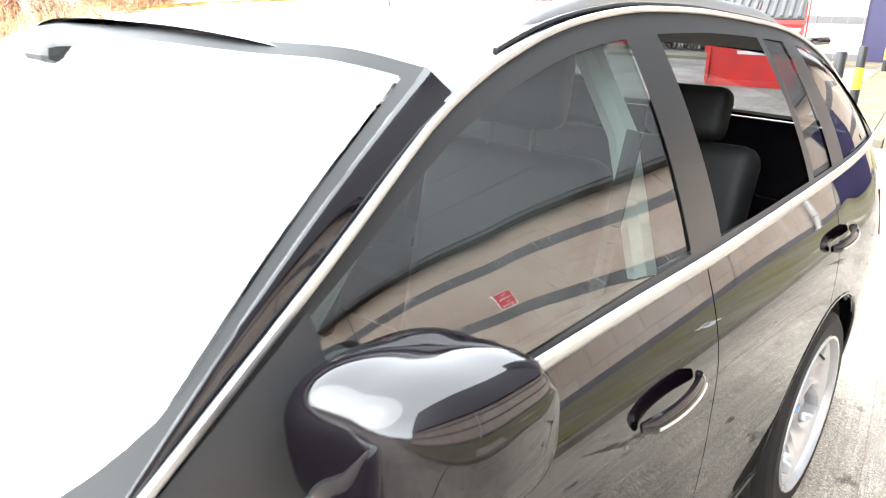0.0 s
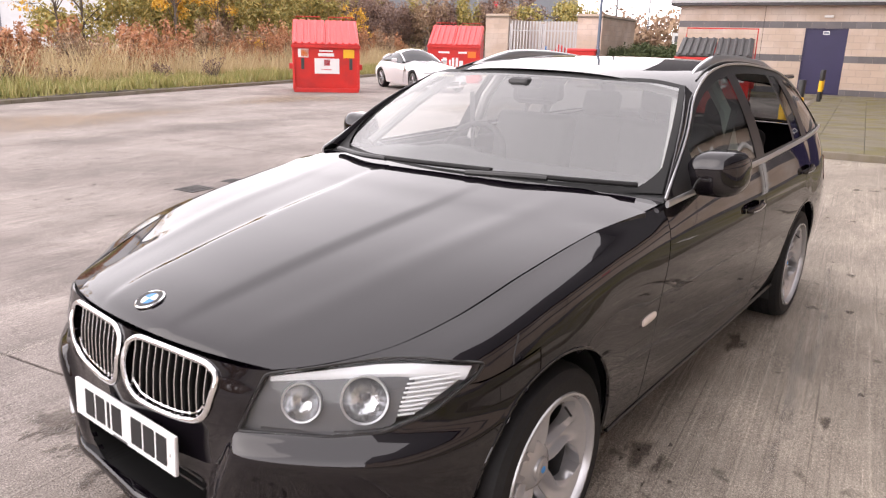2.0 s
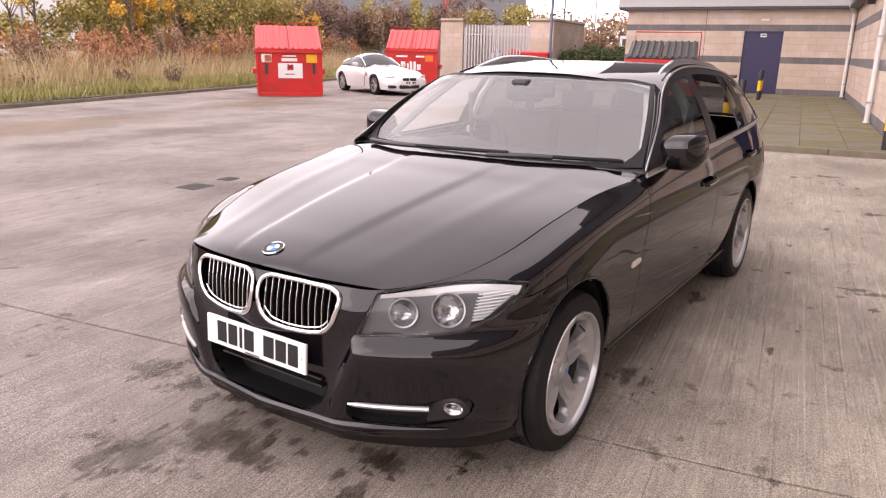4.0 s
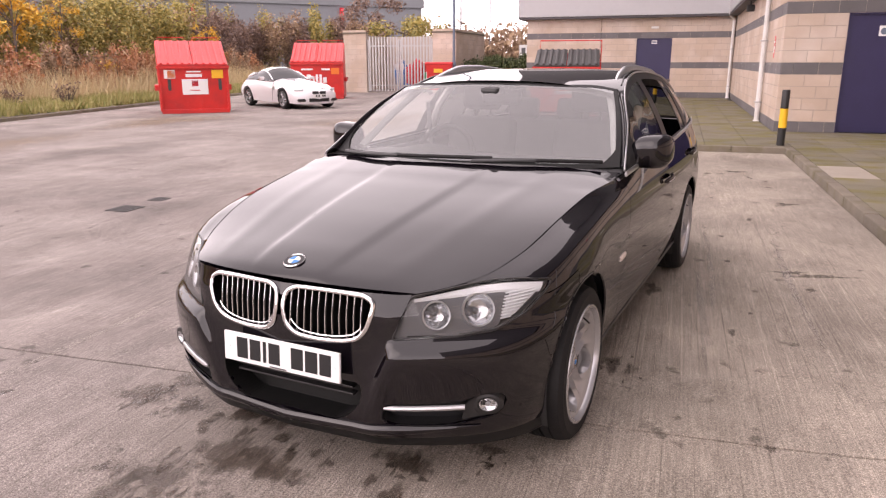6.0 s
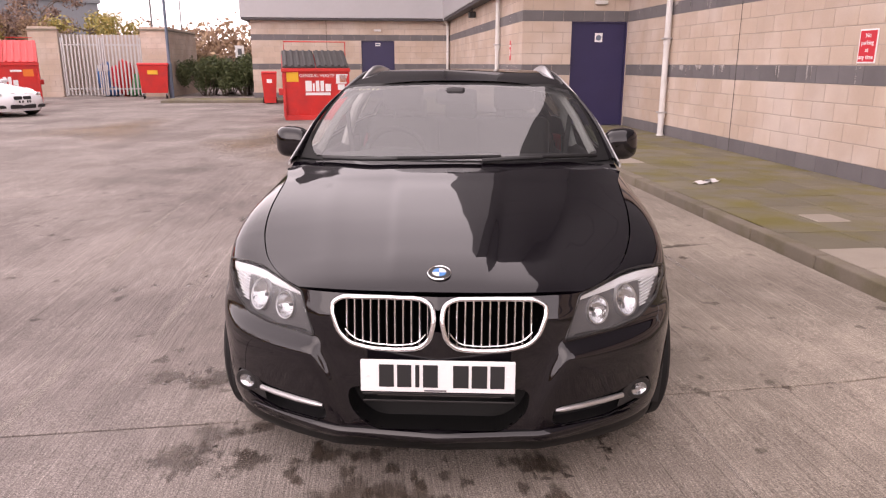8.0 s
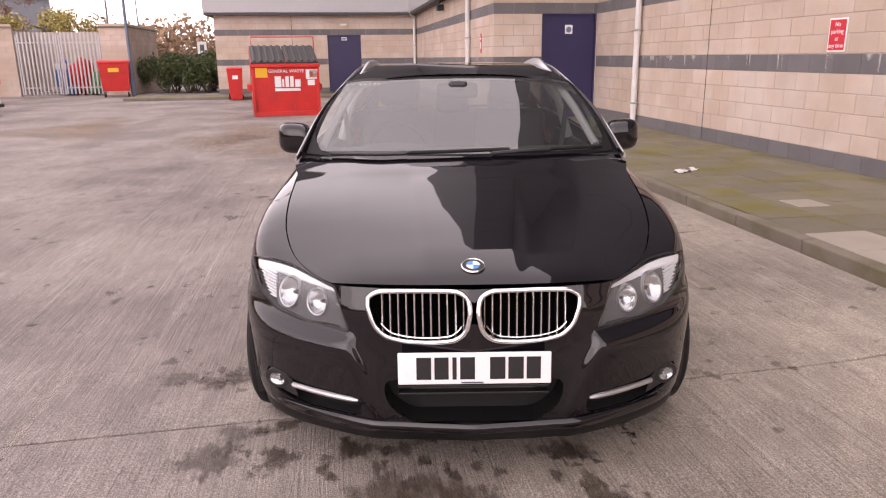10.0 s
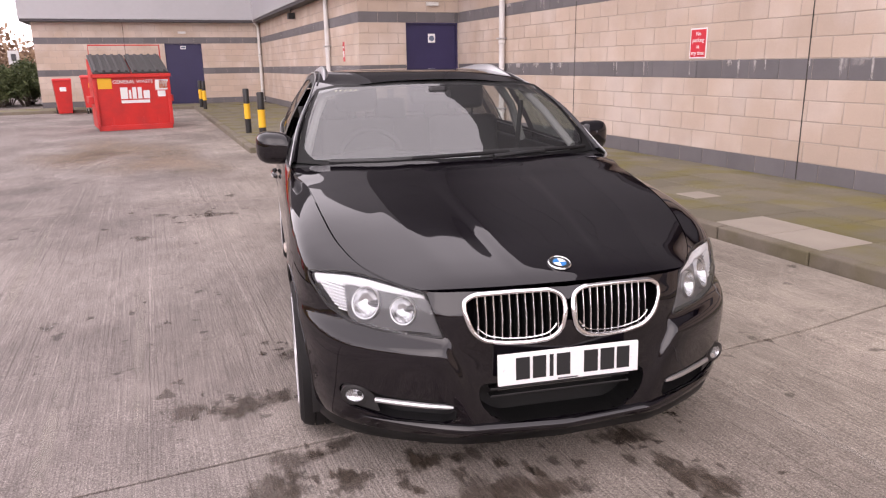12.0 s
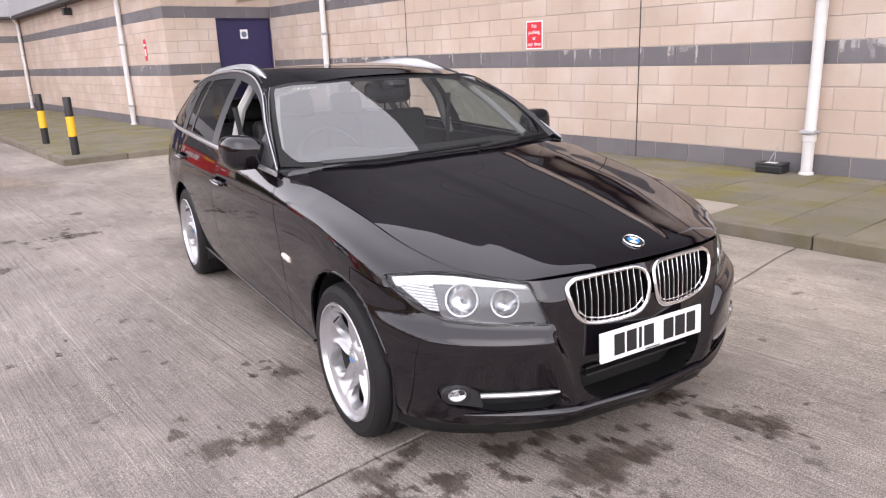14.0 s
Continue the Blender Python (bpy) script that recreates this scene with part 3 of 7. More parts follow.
TOP = 3.08
WALL_LABEL = "buff block wall with dark grey bands and plinth"
wall_east = wall_backing("wall_east", WALL_LABEL, [(XE + 0.006, XE + 0.3, -9.0, YD, -0.1, TOP)])
D1, D2 = (3.69, 4.93), (-0.97, 0.35)
wall_side = wall_backing("wall_side_door", WALL_LABEL, [(XW + 0.006, D1[0], YD + 0.006, YD + 0.3, -0.1, TOP), (D1[0], XE + 0.3, YD + 0.006, YD + 0.3, 2.325, TOP), (D1[1], XE + 0.3, YD + 0.006, YD + 0.3, -0.1, 2.325)])
wall_set = wall_backing("wall_set_back", WALL_LABEL, [(XW + 0.006, XW + 0.3, YD + 0.3, YB + 0.006, -0.1, TOP)])
wall_end = wall_backing("wall_north", WALL_LABEL, [(XL + 0.006, D2[0], YB + 0.006, YB + 0.3, -0.1, TOP), (D2[0], D2[1], YB + 0.006, YB + 0.3, 2.325, TOP), (D2[1], XW + 0.3, YB + 0.006, YB + 0.3, -0.1, TOP), (XL + 0.006, XL + 0.3, YB + 0.3, YB + 16, -0.1, TOP)])

# downpipes, expansion joints, signs


def downpipe(x, y, label, swan=False, nx=-1, ny=0):
    p = thing("downpipe", label, "downpipe", pose(x, y, PAVE), "white downpipes")
    part("shaft", tube([(0, 0, 0.0), (0, 0, 2.78)], 0.056, 16), M_PIPE, p, smooth=40)
    if swan:
        part("swan_neck", tube([(0, 0, 2.78), (0, 0, 2.83), (nx * 0.06, ny * 0.06, 2.9), (nx * 0.22, ny * 0.22, 2.98), (nx * 0.28, ny * 0.28, 3.05), (nx * 0.28, ny * 0.28, 5.0)], 0.056, 14), M_PIPE, p, smooth=40)
    else:
        part("upper_shaft", tube([(0, 0, 2.78), (0, 0, 2.95)], 0.056, 16), M_PIPE, p, smooth=40)
    for z in (0.34, 1.7):
        part("collar", spin([(0.056, z), (0.067, z + 0.005), (0.067, z + 0.07), (0.056, z + 0.075)], "z", 18), M_PIPE, p, smooth=40)
        part("bracket", box(-0.085 if not ny else -0.05, 0.07 if not ny else 0.05, -0.075, 0.075, z + 0.085, z + 0.115, 0.004), M_GALV, p)
    part("foot", spin([(0.056, 0.0), (0.075, 0.0), (0.075, 0.02), (0.056, 0.03)], "z", 18), M_PIPE, p, smooth=40)
    return p


downpipe(XE - 0.085, 10.50, "white round downpipe on the block wall")
downpipe(XE - 0.085, 1.10, "white round downpipe with galvanised bracket on the block wall")
downpipe(XW - 0.085, 15.45, "white round downpipe on the set-back wall")
downpipe(XW - 0.10, YB - 0.12, "white downpipe with a swan neck in the corner", True, -0.6, -1)

for y in (3.25, 7.95):
    tagged(part("expansion_joint", box(XE - 0.003, XE + 0.01, y - 0.007, y + 0.007, PAVE, TOP), M_JOINT), "dark vertical movement joint in the block wall", "joint", kind="structure")
tagged(part("expansion_joint", box(-2.35, -2.336, YB - 0.003, YB + 0.01, PAVE, TOP), M_JOINT), "dark vertical movement joint in the block wall", "joint", kind="structure")


# lime washed out of the joints, running down over the bands
def lime_runs(name, place, length, seed, count, wall, patches=0):
    """place(u, z) gives the point of the wall's face."""
    r = random.Random(seed)
    bm = bmesh.new()
    lay = bm.verts.layers.float.new("fade")
    for _ in range(count):
        u, top = r.uniform(0.3, length - 0.3), r.choice((1.425, 1.425, 1.425, 2.55, 2.55))
        drop, w = r.uniform(0.08, 0.24), r.uniform(0.012, 0.035)
        if r.random() < 0.12:
            w, drop = r.uniform(0.06, 0.16), r.uniform(0.06, 0.12)
        grid = []
        for j, (f, core) in enumerate(((0.08, 0.0), (0.0, 0.75), (-0.4, 0.7), (-0.75, 0.45), (-1.0, 0.0))):
            row = []
            for i, e in enumerate((0.0, 1.0, 1.0, 0.0)):
                v = bm.verts.new(place(u + (i - 1.5) * w * (1 - 0.12 * j), top + f * drop))
                v[lay] = core * e
                row.append(v)
            grid.append(row)
        for p, q in zip(grid, grid[1:]):
            for i in range(3):
                bm.faces.new((p[i], p[i + 1], q[i + 1], q[i]))
    for _ in range(patches):
        u, top, w, drop = r.uniform(1.5, length - 1.0), r.uniform(1.6, 2.2), r.uniform(0.2, 0.5), r.uniform(0.15, 0.4)
        c = bm.verts.new(place(u, top))
        c[lay] = 0.85
        ring = [bm.verts.new(place(u + w * math.cos(a) * r.uniform(0.7, 1.2), top + drop * math.sin(a) * r.uniform(0.7, 1.2))) for a in np.linspace(0, 2 * math.pi, 14, endpoint=False)]
        for i in range(14):
            bm.faces.new((c, ring[i], ring[(i + 1) % 14]))
    ob = part(name, bm, M_LIME, wall)
    tagged(ob, kind="stuff")


lime_runs("lime_runs", lambda u, z: (XE - 0.004, YD - u, z), YD + 5, 3, 80, wall_east)
lime_runs("lime_runs", lambda u, z: (XW - 0.004, YB - u, z), YB - YD, 4, 70, wall_set)

# overhanging cladding above the blocks
def cladding(name, boxes, soffits):
    ob = tagged(new(name), "plain grey metal cladding above the block wall", "cladding", kind="structure")
    for b in boxes:
        part("cladding_panel", box(*b, 0.003, seg=1), M_CLAD if b[4] < 4.0 and b[1] < XE else M_CLAD_DK, ob)
    for b in soffits:
        part("soffit", box(*b), M_SOFFIT, ob)
    return ob


OV = 0.32
pan = []
for k in range(10):
    z0, z1 = 3.17 + k * 0.9, 3.17 + (k + 1) * 0.9 - 0.005
    pan += [(XE - OV, XE + 0.2, -9.0, YD - OV, z0, z1), (XW - OV, XE + 0.2, YD - OV, YD + 0.2, z0, z1), (XW - OV, XW + 0.2, YD + 0.2, YB - OV, z0, z1), (XL - OV, XW + 0.2, YB - OV, YB + 0.2, z0, z1), (XL - OV, XL + 0.2, YB + 0.2, YB + 16, z0, z1)]
cladding("cladding", pan, [(XE - OV + 0.02, XE + 0.3, -9.0, YD - OV, TOP, 3.169), (XW - OV + 0.02, XE + 0.3, YD - OV + 0.02, YD + 0.3, TOP, 3.167), (XW - OV + 0.02, XW + 0.3, YD + 0.3, YB - OV + 0.02, TOP, 3.169), (XL - OV + 0.02, XW + 0.3, YB - OV + 0.02, YB + 0.3, TOP, 3.165), (XL - OV + 0.02, XL + 0.3, YB + 0.3, YB + 16, TOP, 3.169)])
roof = part("roof", box(XL, XE + 30, YB, YB + 40, 12.15, 12.3, bm=box(XW, XE + 30, YD, YB, 12.15, 12.3, bm=box(XE, XE + 30, -9.0, YD, 12.15, 12.3))), M_CLAD)
tagged(roof, "flat grey roof of the retail building", "roof", kind="structure")
tagged(part("wall_far_end", box(XE + 0.01, XE + 30, -9.3, -9.0, -0.1, 12.15), M_MORTAR), "plain end wall of the building", "wall", kind="structure")


# doors
def steel_door(name, x0, x1, y, label, plate):
    d = tagged(new(name), label, "door", kind="structure")
    part("door_leaf", box(x0 + 0.03, x1 - 0.03, y + 0.05, y + 0.1, PAVE + 0.01, 2.295, 0.003), M_DOOR, d)
    bm = bmesh.new()
    for a, b, c, e in ((x0, x0 + 0.03, PAVE, 2.325), (x1 - 0.03, x1, PAVE, 2.325), (x0 + 0.03, x1 - 0.03, 2.295, 2.325)):
        box(a, b, y + 0.012, y + 0.14, c, e, bm=bm)
    part("door_frame", bm, M_DOOR, d)
    w = 0.085 if plate == "square" else 0.1
    part("door_sign", box((x0 + x1) / 2 - w, (x0 + x1) / 2 + w, y + 0.044, y + 0.05, 1.9 if plate == "square" else 2.12, 2.09 if plate == "square" else 2.24), M_WHITE, d, "small white door plate")
    if plate == "square":
        part("sign_disc", spin([(0.0, 0.0), (0.06, 0.0), (0.06, 0.004)], "y", 24, centre=((x0 + x1) / 2, y + 0.041, 1.99)), M_POST, d)
    else:
        part("sign_bar", box((x0 + x1) / 2 - 0.08, (x0 + x1) / 2 + 0.08, y + 0.041, y + 0.045, 2.15, 2.21), M_POST, d)
    part("lamp", box((x0 + x1) / 2 - 0.14, (x0 + x1) / 2 + 0.14, y - 0.07, y, 2.68, 2.76, 0.01), M_PIPE, d, "pale bulkhead lamp over the door")
    return d


steel_door("door_1", D1[0], D1[1], YD, "closed navy blue steel door in the block wall", "square")
steel_door("door_2", D2[0], D2[1], YB, "closed navy blue steel door under a grey band", "wide")

# signs on the walls
sg = thing("parking_sign", "red sign with white border: no parking at any time", "sign", Matrix.Translation((XE, 4.985, 1.638)) @ pose(0, 0, 0, 0, 0, -90))
part("plate", box(-0.155, 0.155, -0.008, 0.0, -0.19, 0.19, 0.002, seg=1), M_WHITE, sg)
part("panel", box(-0.137, 0.137, -0.0105, -0.008, -0.172, 0.172), M_RED_SIGN, sg)
for k, w in enumerate(("No", "parking", "at", "any time")):
    letters("words", w, 0.072, M_WHITE, sg, pose(0, -0.0125, 0.118 - k * 0.080, 90), 0.0015)
s2 = thing("fire_sign", "narrow red sign on the set-back block wall", "sign", Matrix.Translation((XW, 14.16, 1.74)) @ pose(0, 0, 0, 0, 0, -90))
part("plate", box(-0.075, 0.075, -0.008, 0.0, -0.22, 0.22, 0.002, seg=1), M_RED_SIGN, s2)
part("bar", box(-0.045, 0.045, -0.011, -0.008, -0.12, 0.02), M_WHITE, s2)
part("bar", box(-0.055, 0.055, -0.011, -0.008, 0.08, 0.12), M_WHITE, s2)
cctv = thing("security_lamp", "small black lamp under the soffit", "lamp", pose(XW - 0.12, 19.8, 2.88))
part("body", box(-0.1, 0.1, -0.12, 0.12, -0.08, 0.1, 0.02), M_BLACKP, cctv)
part("arm", tube([(0, 0, 0.1), (0, 0, 0.2)], 0.02), M_BLACKP, cctv)

# ---- black estate car ----
from mathutils.bvhtree import BVHTree


def curve(pts, n, closed=False):
    """n+1 points along a smooth line through pts (centripetal Catmull-Rom)."""
    p = np.array(pts, float)
    q = np.vstack([2 * p[0] - p[1], p, 2 * p[-1] - p[-2]])
    d = np.maximum(np.linalg.norm(np.diff(q, axis=0), axis=1), 1e-6) ** 0.5
    kn = np.concatenate([[0], np.cumsum(d)])
    t = np.linspace(kn[1], kn[-2], n + 1)
    i = np.clip(np.searchsorted(kn, t, side="right") - 1, 1, len(p) - 1)
    t0, t1, t2, t3 = (kn[i + k][:, None] for k in (-1, 0, 1, 2))
    p0, p1, p2, p3 = (q[i + k] for k in (-1, 0, 1, 2))
    t = t[:, None]
    a1 = (t1 - t) / (t1 - t0) * p0 + (t - t0) / (t1 - t0) * p1
    a2 = (t2 - t) / (t2 - t1) * p1 + (t - t1) / (t2 - t1) * p2
    a3 = (t3 - t) / (t3 - t2) * p2 + (t - t2) / (t3 - t2) * p3
    b1 = (t2 - t) / (t2 - t0) * a1 + (t - t0) / (t2 - t0) * a2
    b2 = (t3 - t) / (t3 - t1) * a2 + (t - t1) / (t3 - t1) * a3
    return (t2 - t) / (t2 - t1) * b1 + (t - t1) / (t2 - t1) * b2


def curve_knots(pts, n, i0, i1):
    p = np.array(pts, float)
    q = np.vstack([2 * p[0] - p[1], p, 2 * p[-1] - p[-2]])
    out = []
    segs = i1 - i0
    per = max(1, n // segs)
    for s in range(i0, i1):
        p0, p1, p2, p3 = q[s], q[s + 1], q[s + 2], q[s + 3]
        d = [max(np.linalg.norm(b - a), 1e-6) ** 0.5 for a, b in ((p0, p1), (p1, p2), (p2, p3))]
        t0, t1, t2, t3 = 0.0, d[0], d[0] + d[1], sum(d)
        m = per if s < i1 - 1 else n - per * (segs - 1)
        for k in range(m):
            t = t1 + (t2 - t1) * k / m
            a1 = (t1 - t) / (t1 - t0) * p0 + (t - t0) / (t1 - t0) * p1
            a2 = (t2 - t) / (t2 - t1) * p1 + (t - t1) / (t2 - t1) * p2
            a3 = (t3 - t) / (t3 - t2) * p2 + (t - t2) / (t3 - t2) * p3
            b1 = (t2 - t) / (t2 - t0) * a1 + (t - t0) / (t2 - t0) * a2
            b2 = (t3 - t) / (t3 - t1) * a2 + (t - t1) / (t3 - t1) * a3
            out.append((t2 - t) / (t2 - t1) * b1 + (t - t1) / (t2 - t1) * b2)
    out.append(p[i1])
    return np.array(out)


def flip(bm):
    bmesh.ops.transform(bm, matrix=Matrix.Diagonal((-1, 1, 1, 1)), verts=bm.verts)
    bmesh.ops.reverse_faces(bm, faces=bm.faces)
    return bm


def face_out(bm, centre=(0, 1.4, 0.5)):
    """Turns all faces away from a point inside."""
    bmesh.ops.recalc_face_normals(bm, faces=bm.faces)
    c = Vector(centre)
    s = sum((f.calc_center_median() - c).dot(f.normal) * f.calc_area() for f in bm.faces)
    if s < 0:
        bmesh.ops.reverse_faces(bm, faces=bm.faces)
    return bm


def rim(bm, depth=0.014, gap=0.0022):
    """Draws a panel's free edge back by half a shut line and turns it inwards."""
    bm.normal_update()
    edge = [e for e in bm.edges if len(e.link_faces) == 1]
    on = {v for e in edge for v in e.verts}
    move = {}
    for v in on:
        inner = [e.other_vert(v) for e in v.link_edges if len(e.link_faces) > 1]
        if inner:
            d = sum(((o.co - v.co).normalized() for o in inner), Vector())
            if d.length > 1e-6:
                move[v] = d.normalized() * gap
    nrm = {v: v.normal.copy() for v in on}
    for v, d in move.items():
        v.co += d
    r = bmesh.ops.extrude_edge_only(bm, edges=edge)
    for v in r["geom"]:
        if isinstance(v, bmesh.types.BMVert):
            src = min((o for o in (e.other_vert(v) for e in v.link_edges) if o in nrm), key=lambda o: (o.co - v.co).length, default=None)
            if src is not None:
                v.co -= nrm[src] * depth
    return bm


def inside(poly, x, z):
    r = False
    n = len(poly)
    for i in range(n):
        (x0, z0), (x1, z1) = poly[i], poly[(i + 1) % n]
        if (z0 > z) != (z1 > z) and x < (x1 - x0) * (z - z0) / (z1 - z0) + x0:
            r = not r
    return r


def nearest_on(poly, x, z):
    best = None
    for i in range(len(poly)):
        a, b = np.array(poly[i]), np.array(poly[(i + 1) % len(poly)])
        t = np.clip(np.dot((x, z) - a, b - a) / max(np.dot(b - a, b - a), 1e-12), 0, 1)
        q = a + t * (b - a)
        d = np.hypot(q[0] - x, q[1] - z)
        if best is None or d < best[0]:
            best = (d, q)
    return best


def round_poly(pts, r, seg=5):
    """An outline with rounded corners."""
    out = []
    n = len(pts)
    for i in range(n):
        p, a, b = Vector(pts[i]), Vector(pts[i - 1]), Vector(pts[(i + 1) % n])
        u, w = (a - p), (b - p)
        rr = min(r[i] if isinstance(r, tuple) else r, u.length * 0.45, w.length * 0.45)
        s, e = p + u.normalized() * rr, p + w.normalized() * rr
        for k in range(seg + 1):
            t = k / seg
            q = s * (1 - t) ** 2 + p * 2 * t * (1 - t) + e * t ** 2
            out.append((q.x, q.y))
    return out


# rings round the half body, from the front centre to the rear centre
ST_N = [10, 6, 8, 8, 16, 16, 10, 34, 30, 6, 16, 11, 12, 12]
RING = [
    [(0, -.700, .172), (.36, -.672, .172), (.48, -.645, .178), (.72, -.50, .185), (.815, -.36, .19), (.84, 0, .20), (.83, .40, .185), (.825, 0.585, .185), (.825, 1.70, .19), (.825, 2.60, .20), (.84, 2.76, .22), (.83, 3.2, .25), (.74, 3.52, .26), (.42, 3.68, .27), (0, 3.70, .27)],
    [(0, -.770, .215), (.285, -.750, .215), (.36, -.743, .216), (.735, -.545, .225), (.842, -.36, .235), (.872, 0, .26), (.862, .40, .25), (.858, 0.585, .25), (.862, 1.70, .26), (.862, 2.60, .27), (.875, 2.76, .30), (.86, 3.2, .32), (.775, 3.56, .33), (.45, 3.73, .33), (0, 3.755, .33)],
    [(0, -.782, .40), (.335, -.752, .40), (.392, -.764, .40), (.752, -.560, .40), (.862, -.36, .41), (.897, 0, .44), (.890, .40, .44), (.888, 0.585, .44), (.895, 1.70, .45), (.893, 2.60, .46), (.903, 2.76, .48), (.882, 3.2, .49), (.79, 3.585, .49), (.46, 3.75, .49), (0, 3.775, .49)],
    [(0, -.790, .535), (.392, -.743, .533), (.444, -.756, .534), (.752, -.560, .544), (.866, -.35, .562), (.905, 0, .60), (.900, .40, .60), (.902, 0.59, .61), (.908, 1.70, .62), (.906, 2.60, .63), (.910, 2.76, .64), (.888, 3.2, .65), (.795, 3.575, .65), (.46, 3.735, .65), (0, 3.76, .65)],
    [(0, -.790, .572), (.392, -.740, .570), (.436, -.728, .570), (.735, -.523, .580), (.853, -.335, .602), (.903, 0, .655), (.900, .40, .665), (.903, 0.6, .675), (.909, 1.70, .69), (.907, 2.60, .70), (.907, 2.76, .71), (.885, 3.2, .72), (.79, 3.56, .72), (.46, 3.71, .72), (0, 3.735, .72)],
    [(0, -.785, .65), (.36, -.744, .65), (.458, -.710, .648), (.725, -.500, .662), (.848, -.31, .690), (.892, 0, .742), (.897, .40, .768), (.900, 0.635, .788), (.907, 1.70, .815), (.902, 2.60, .835), (.895, 2.76, .84), (.865, 3.2, .85), (.775, 3.51, .85), (.45, 3.65, .85), (0, 3.68, .85)],
    [(0, -.760, .734), (.36, -.720, .733), (.488, -.669, .732), (.640, -.468, .757), (.715, -.255, .806), (.755, 0, .872), (.790, .40, .935), (.838, 0.675, .961), (.858, 1.70, .995), (.848, 2.60, 1.015), (.835, 2.76, 1.025), (.80, 3.2, 1.04), (.72, 3.44, 1.035), (.42, 3.57, 1.03), (0, 3.60, 1.03)],
]
# a shoulder between the last two rings: flat beside the bonnet, then falling to the side
SHOULDER = [(0, 0), (0, 0), (0.001, 0.002), (0.020, 0.010), (0.040, 0.020), (0.040, 0.022), (0.034, 0.018), (0.014, 0.008), (0.006, 0), (0.006, 0), (0.006, 0), (0.006, 0), (0.004, 0), (0, 0), (0, 0)]
RING.insert(6, [((a[0] + b[0]) / 2 + dx, (a[1] + b[1]) / 2, (a[2] + b[2]) / 2 + dz) for a, b, (dx, dz) in zip(RING[5], RING[6], SHOULDER)])
ROWS_N = [5, 7, 6, 3, 5, 4, 5]


def body_grid():
    """Rows from the sill up, columns from front to rear."""
    rings = []
    for r in RING:
        cols = []
        for s, n in enumerate(ST_N):
            seg = curve_knots(r, n, s, s + 1)
            cols.append(seg[:-1] if s < len(ST_N) - 1 else seg)
        rings.append(np.vstack(cols))
    rings = np.array(rings)
    nc = rings.shape[1]
    rows = []
    for j in range(nc):
        col = [curve_knots(rings[:, j], n, s, s + 1) for s, n in enumerate(ROWS_N)]
        rows.append(np.vstack([c[:-1] for c in col[:-1]] + [col[-1]]))
    return np.array(rows).transpose(1, 0, 2)


G = body_grid()
RIDE = 0.036     # the body is drawn this much above where it sits
SINK = 0.048     # the dip below the car's wheels
HUB = 0.318 + RIDE - SINK
WHEELS = ((0.0, HUB + 0.014, 0.355), (2.685, HUB + 0.014, 0.355))

shell = grid_bm(G)
face_out(shell)
FRONT = BVHTree.FromBMesh(shell)


def on_front(x, z, off=0.0):
    """The point of the skin met from ahead at (x, z), and the way out of it."""
    hit, nor, _, _ = FRONT.ray_cast(Vector((abs(x), -2.0, z)), Vector((0, 1, 0)))
    if hit is None:
        hit, nor, _, _ = FRONT.find_nearest(Vector((abs(x), -0.6, z)))
    if nor.y > 0:
        nor = -nor
    s = -1 if x < 0 else 1
    return Vector(((hit.x + nor.x * off) * s, hit.y + nor.y * off, hit.z + nor.z * off)), Vector((nor.x * s, nor.y, nor.z))


def on_side(y, z, off=0.0, s=1):
    hit, nor, _, _ = FRONT.ray_cast(Vector((2.0, y, z)), Vector((-1, 0, 0)))
    if hit is None:
        hit, nor, _, _ = FRONT.find_nearest(Vector((0.9, y, z)))
    if nor.x < 0:
        nor = -nor
    p = hit + nor * off
    return Vector((p.x * s, p.y, p.z)), Vector((nor.x * s, nor.y, nor.z))


KIDNEY = round_poly([(.012, 0.658), (.020, 0.706), (.058, 0.725), (.200, 0.725), (.325, 0.720), (.358, 0.700), (.360, 0.670), (.338, 0.602), (.300, 0.566), (.230, 0.551), (.140, 0.550), (.064, 0.560), (.026, 0.592)], 0.030, 5)
LAMP = round_poly([(.428, .578), (.478, .722), (.58, .737), (.67, .747), (.75, .749), (.842, .734), (.838, .704), (.792, .634), (.72, .594), (.62, .582)], 0.011)
INTAKE = round_poly([(-.318, .405), (.318, .405), (.302, .315), (.225, .254), (-.225, .254), (-.302, .315)], 0.040)
SLOT = round_poly([(.392, .285), (.402, .346), (.64, .354), (.69, .376), (.762, .378), (.776, .345), (.75, .296), (.60, .262), (.42, .262)], 0.018)


def cut(bm, poly, ymax=-0.15):
    """Opens the skin along an outline seen from ahead."""
    dead = [f for f in bm.faces if (c := f.calc_center_median()).y < ymax and inside(poly, c.x, c.z)]
    ds = set(dead)
    edge = {v for f in dead for v in f.verts if any(g not in ds for g in v.link_faces)}
    mid = [v for v in edge]
    bmesh.ops.delete(bm, geom=dead, context="FACES")
    for v in mid:
        if v.is_valid and v.co.y < ymax:
            d, q = nearest_on(poly, v.co.x, v.co.z)
            if abs(v.co.x) < 1e-4:
                q[0] = v.co.x
            if d < 0.05:
                p, _ = on_front(q[0], q[1])
                v.co = p


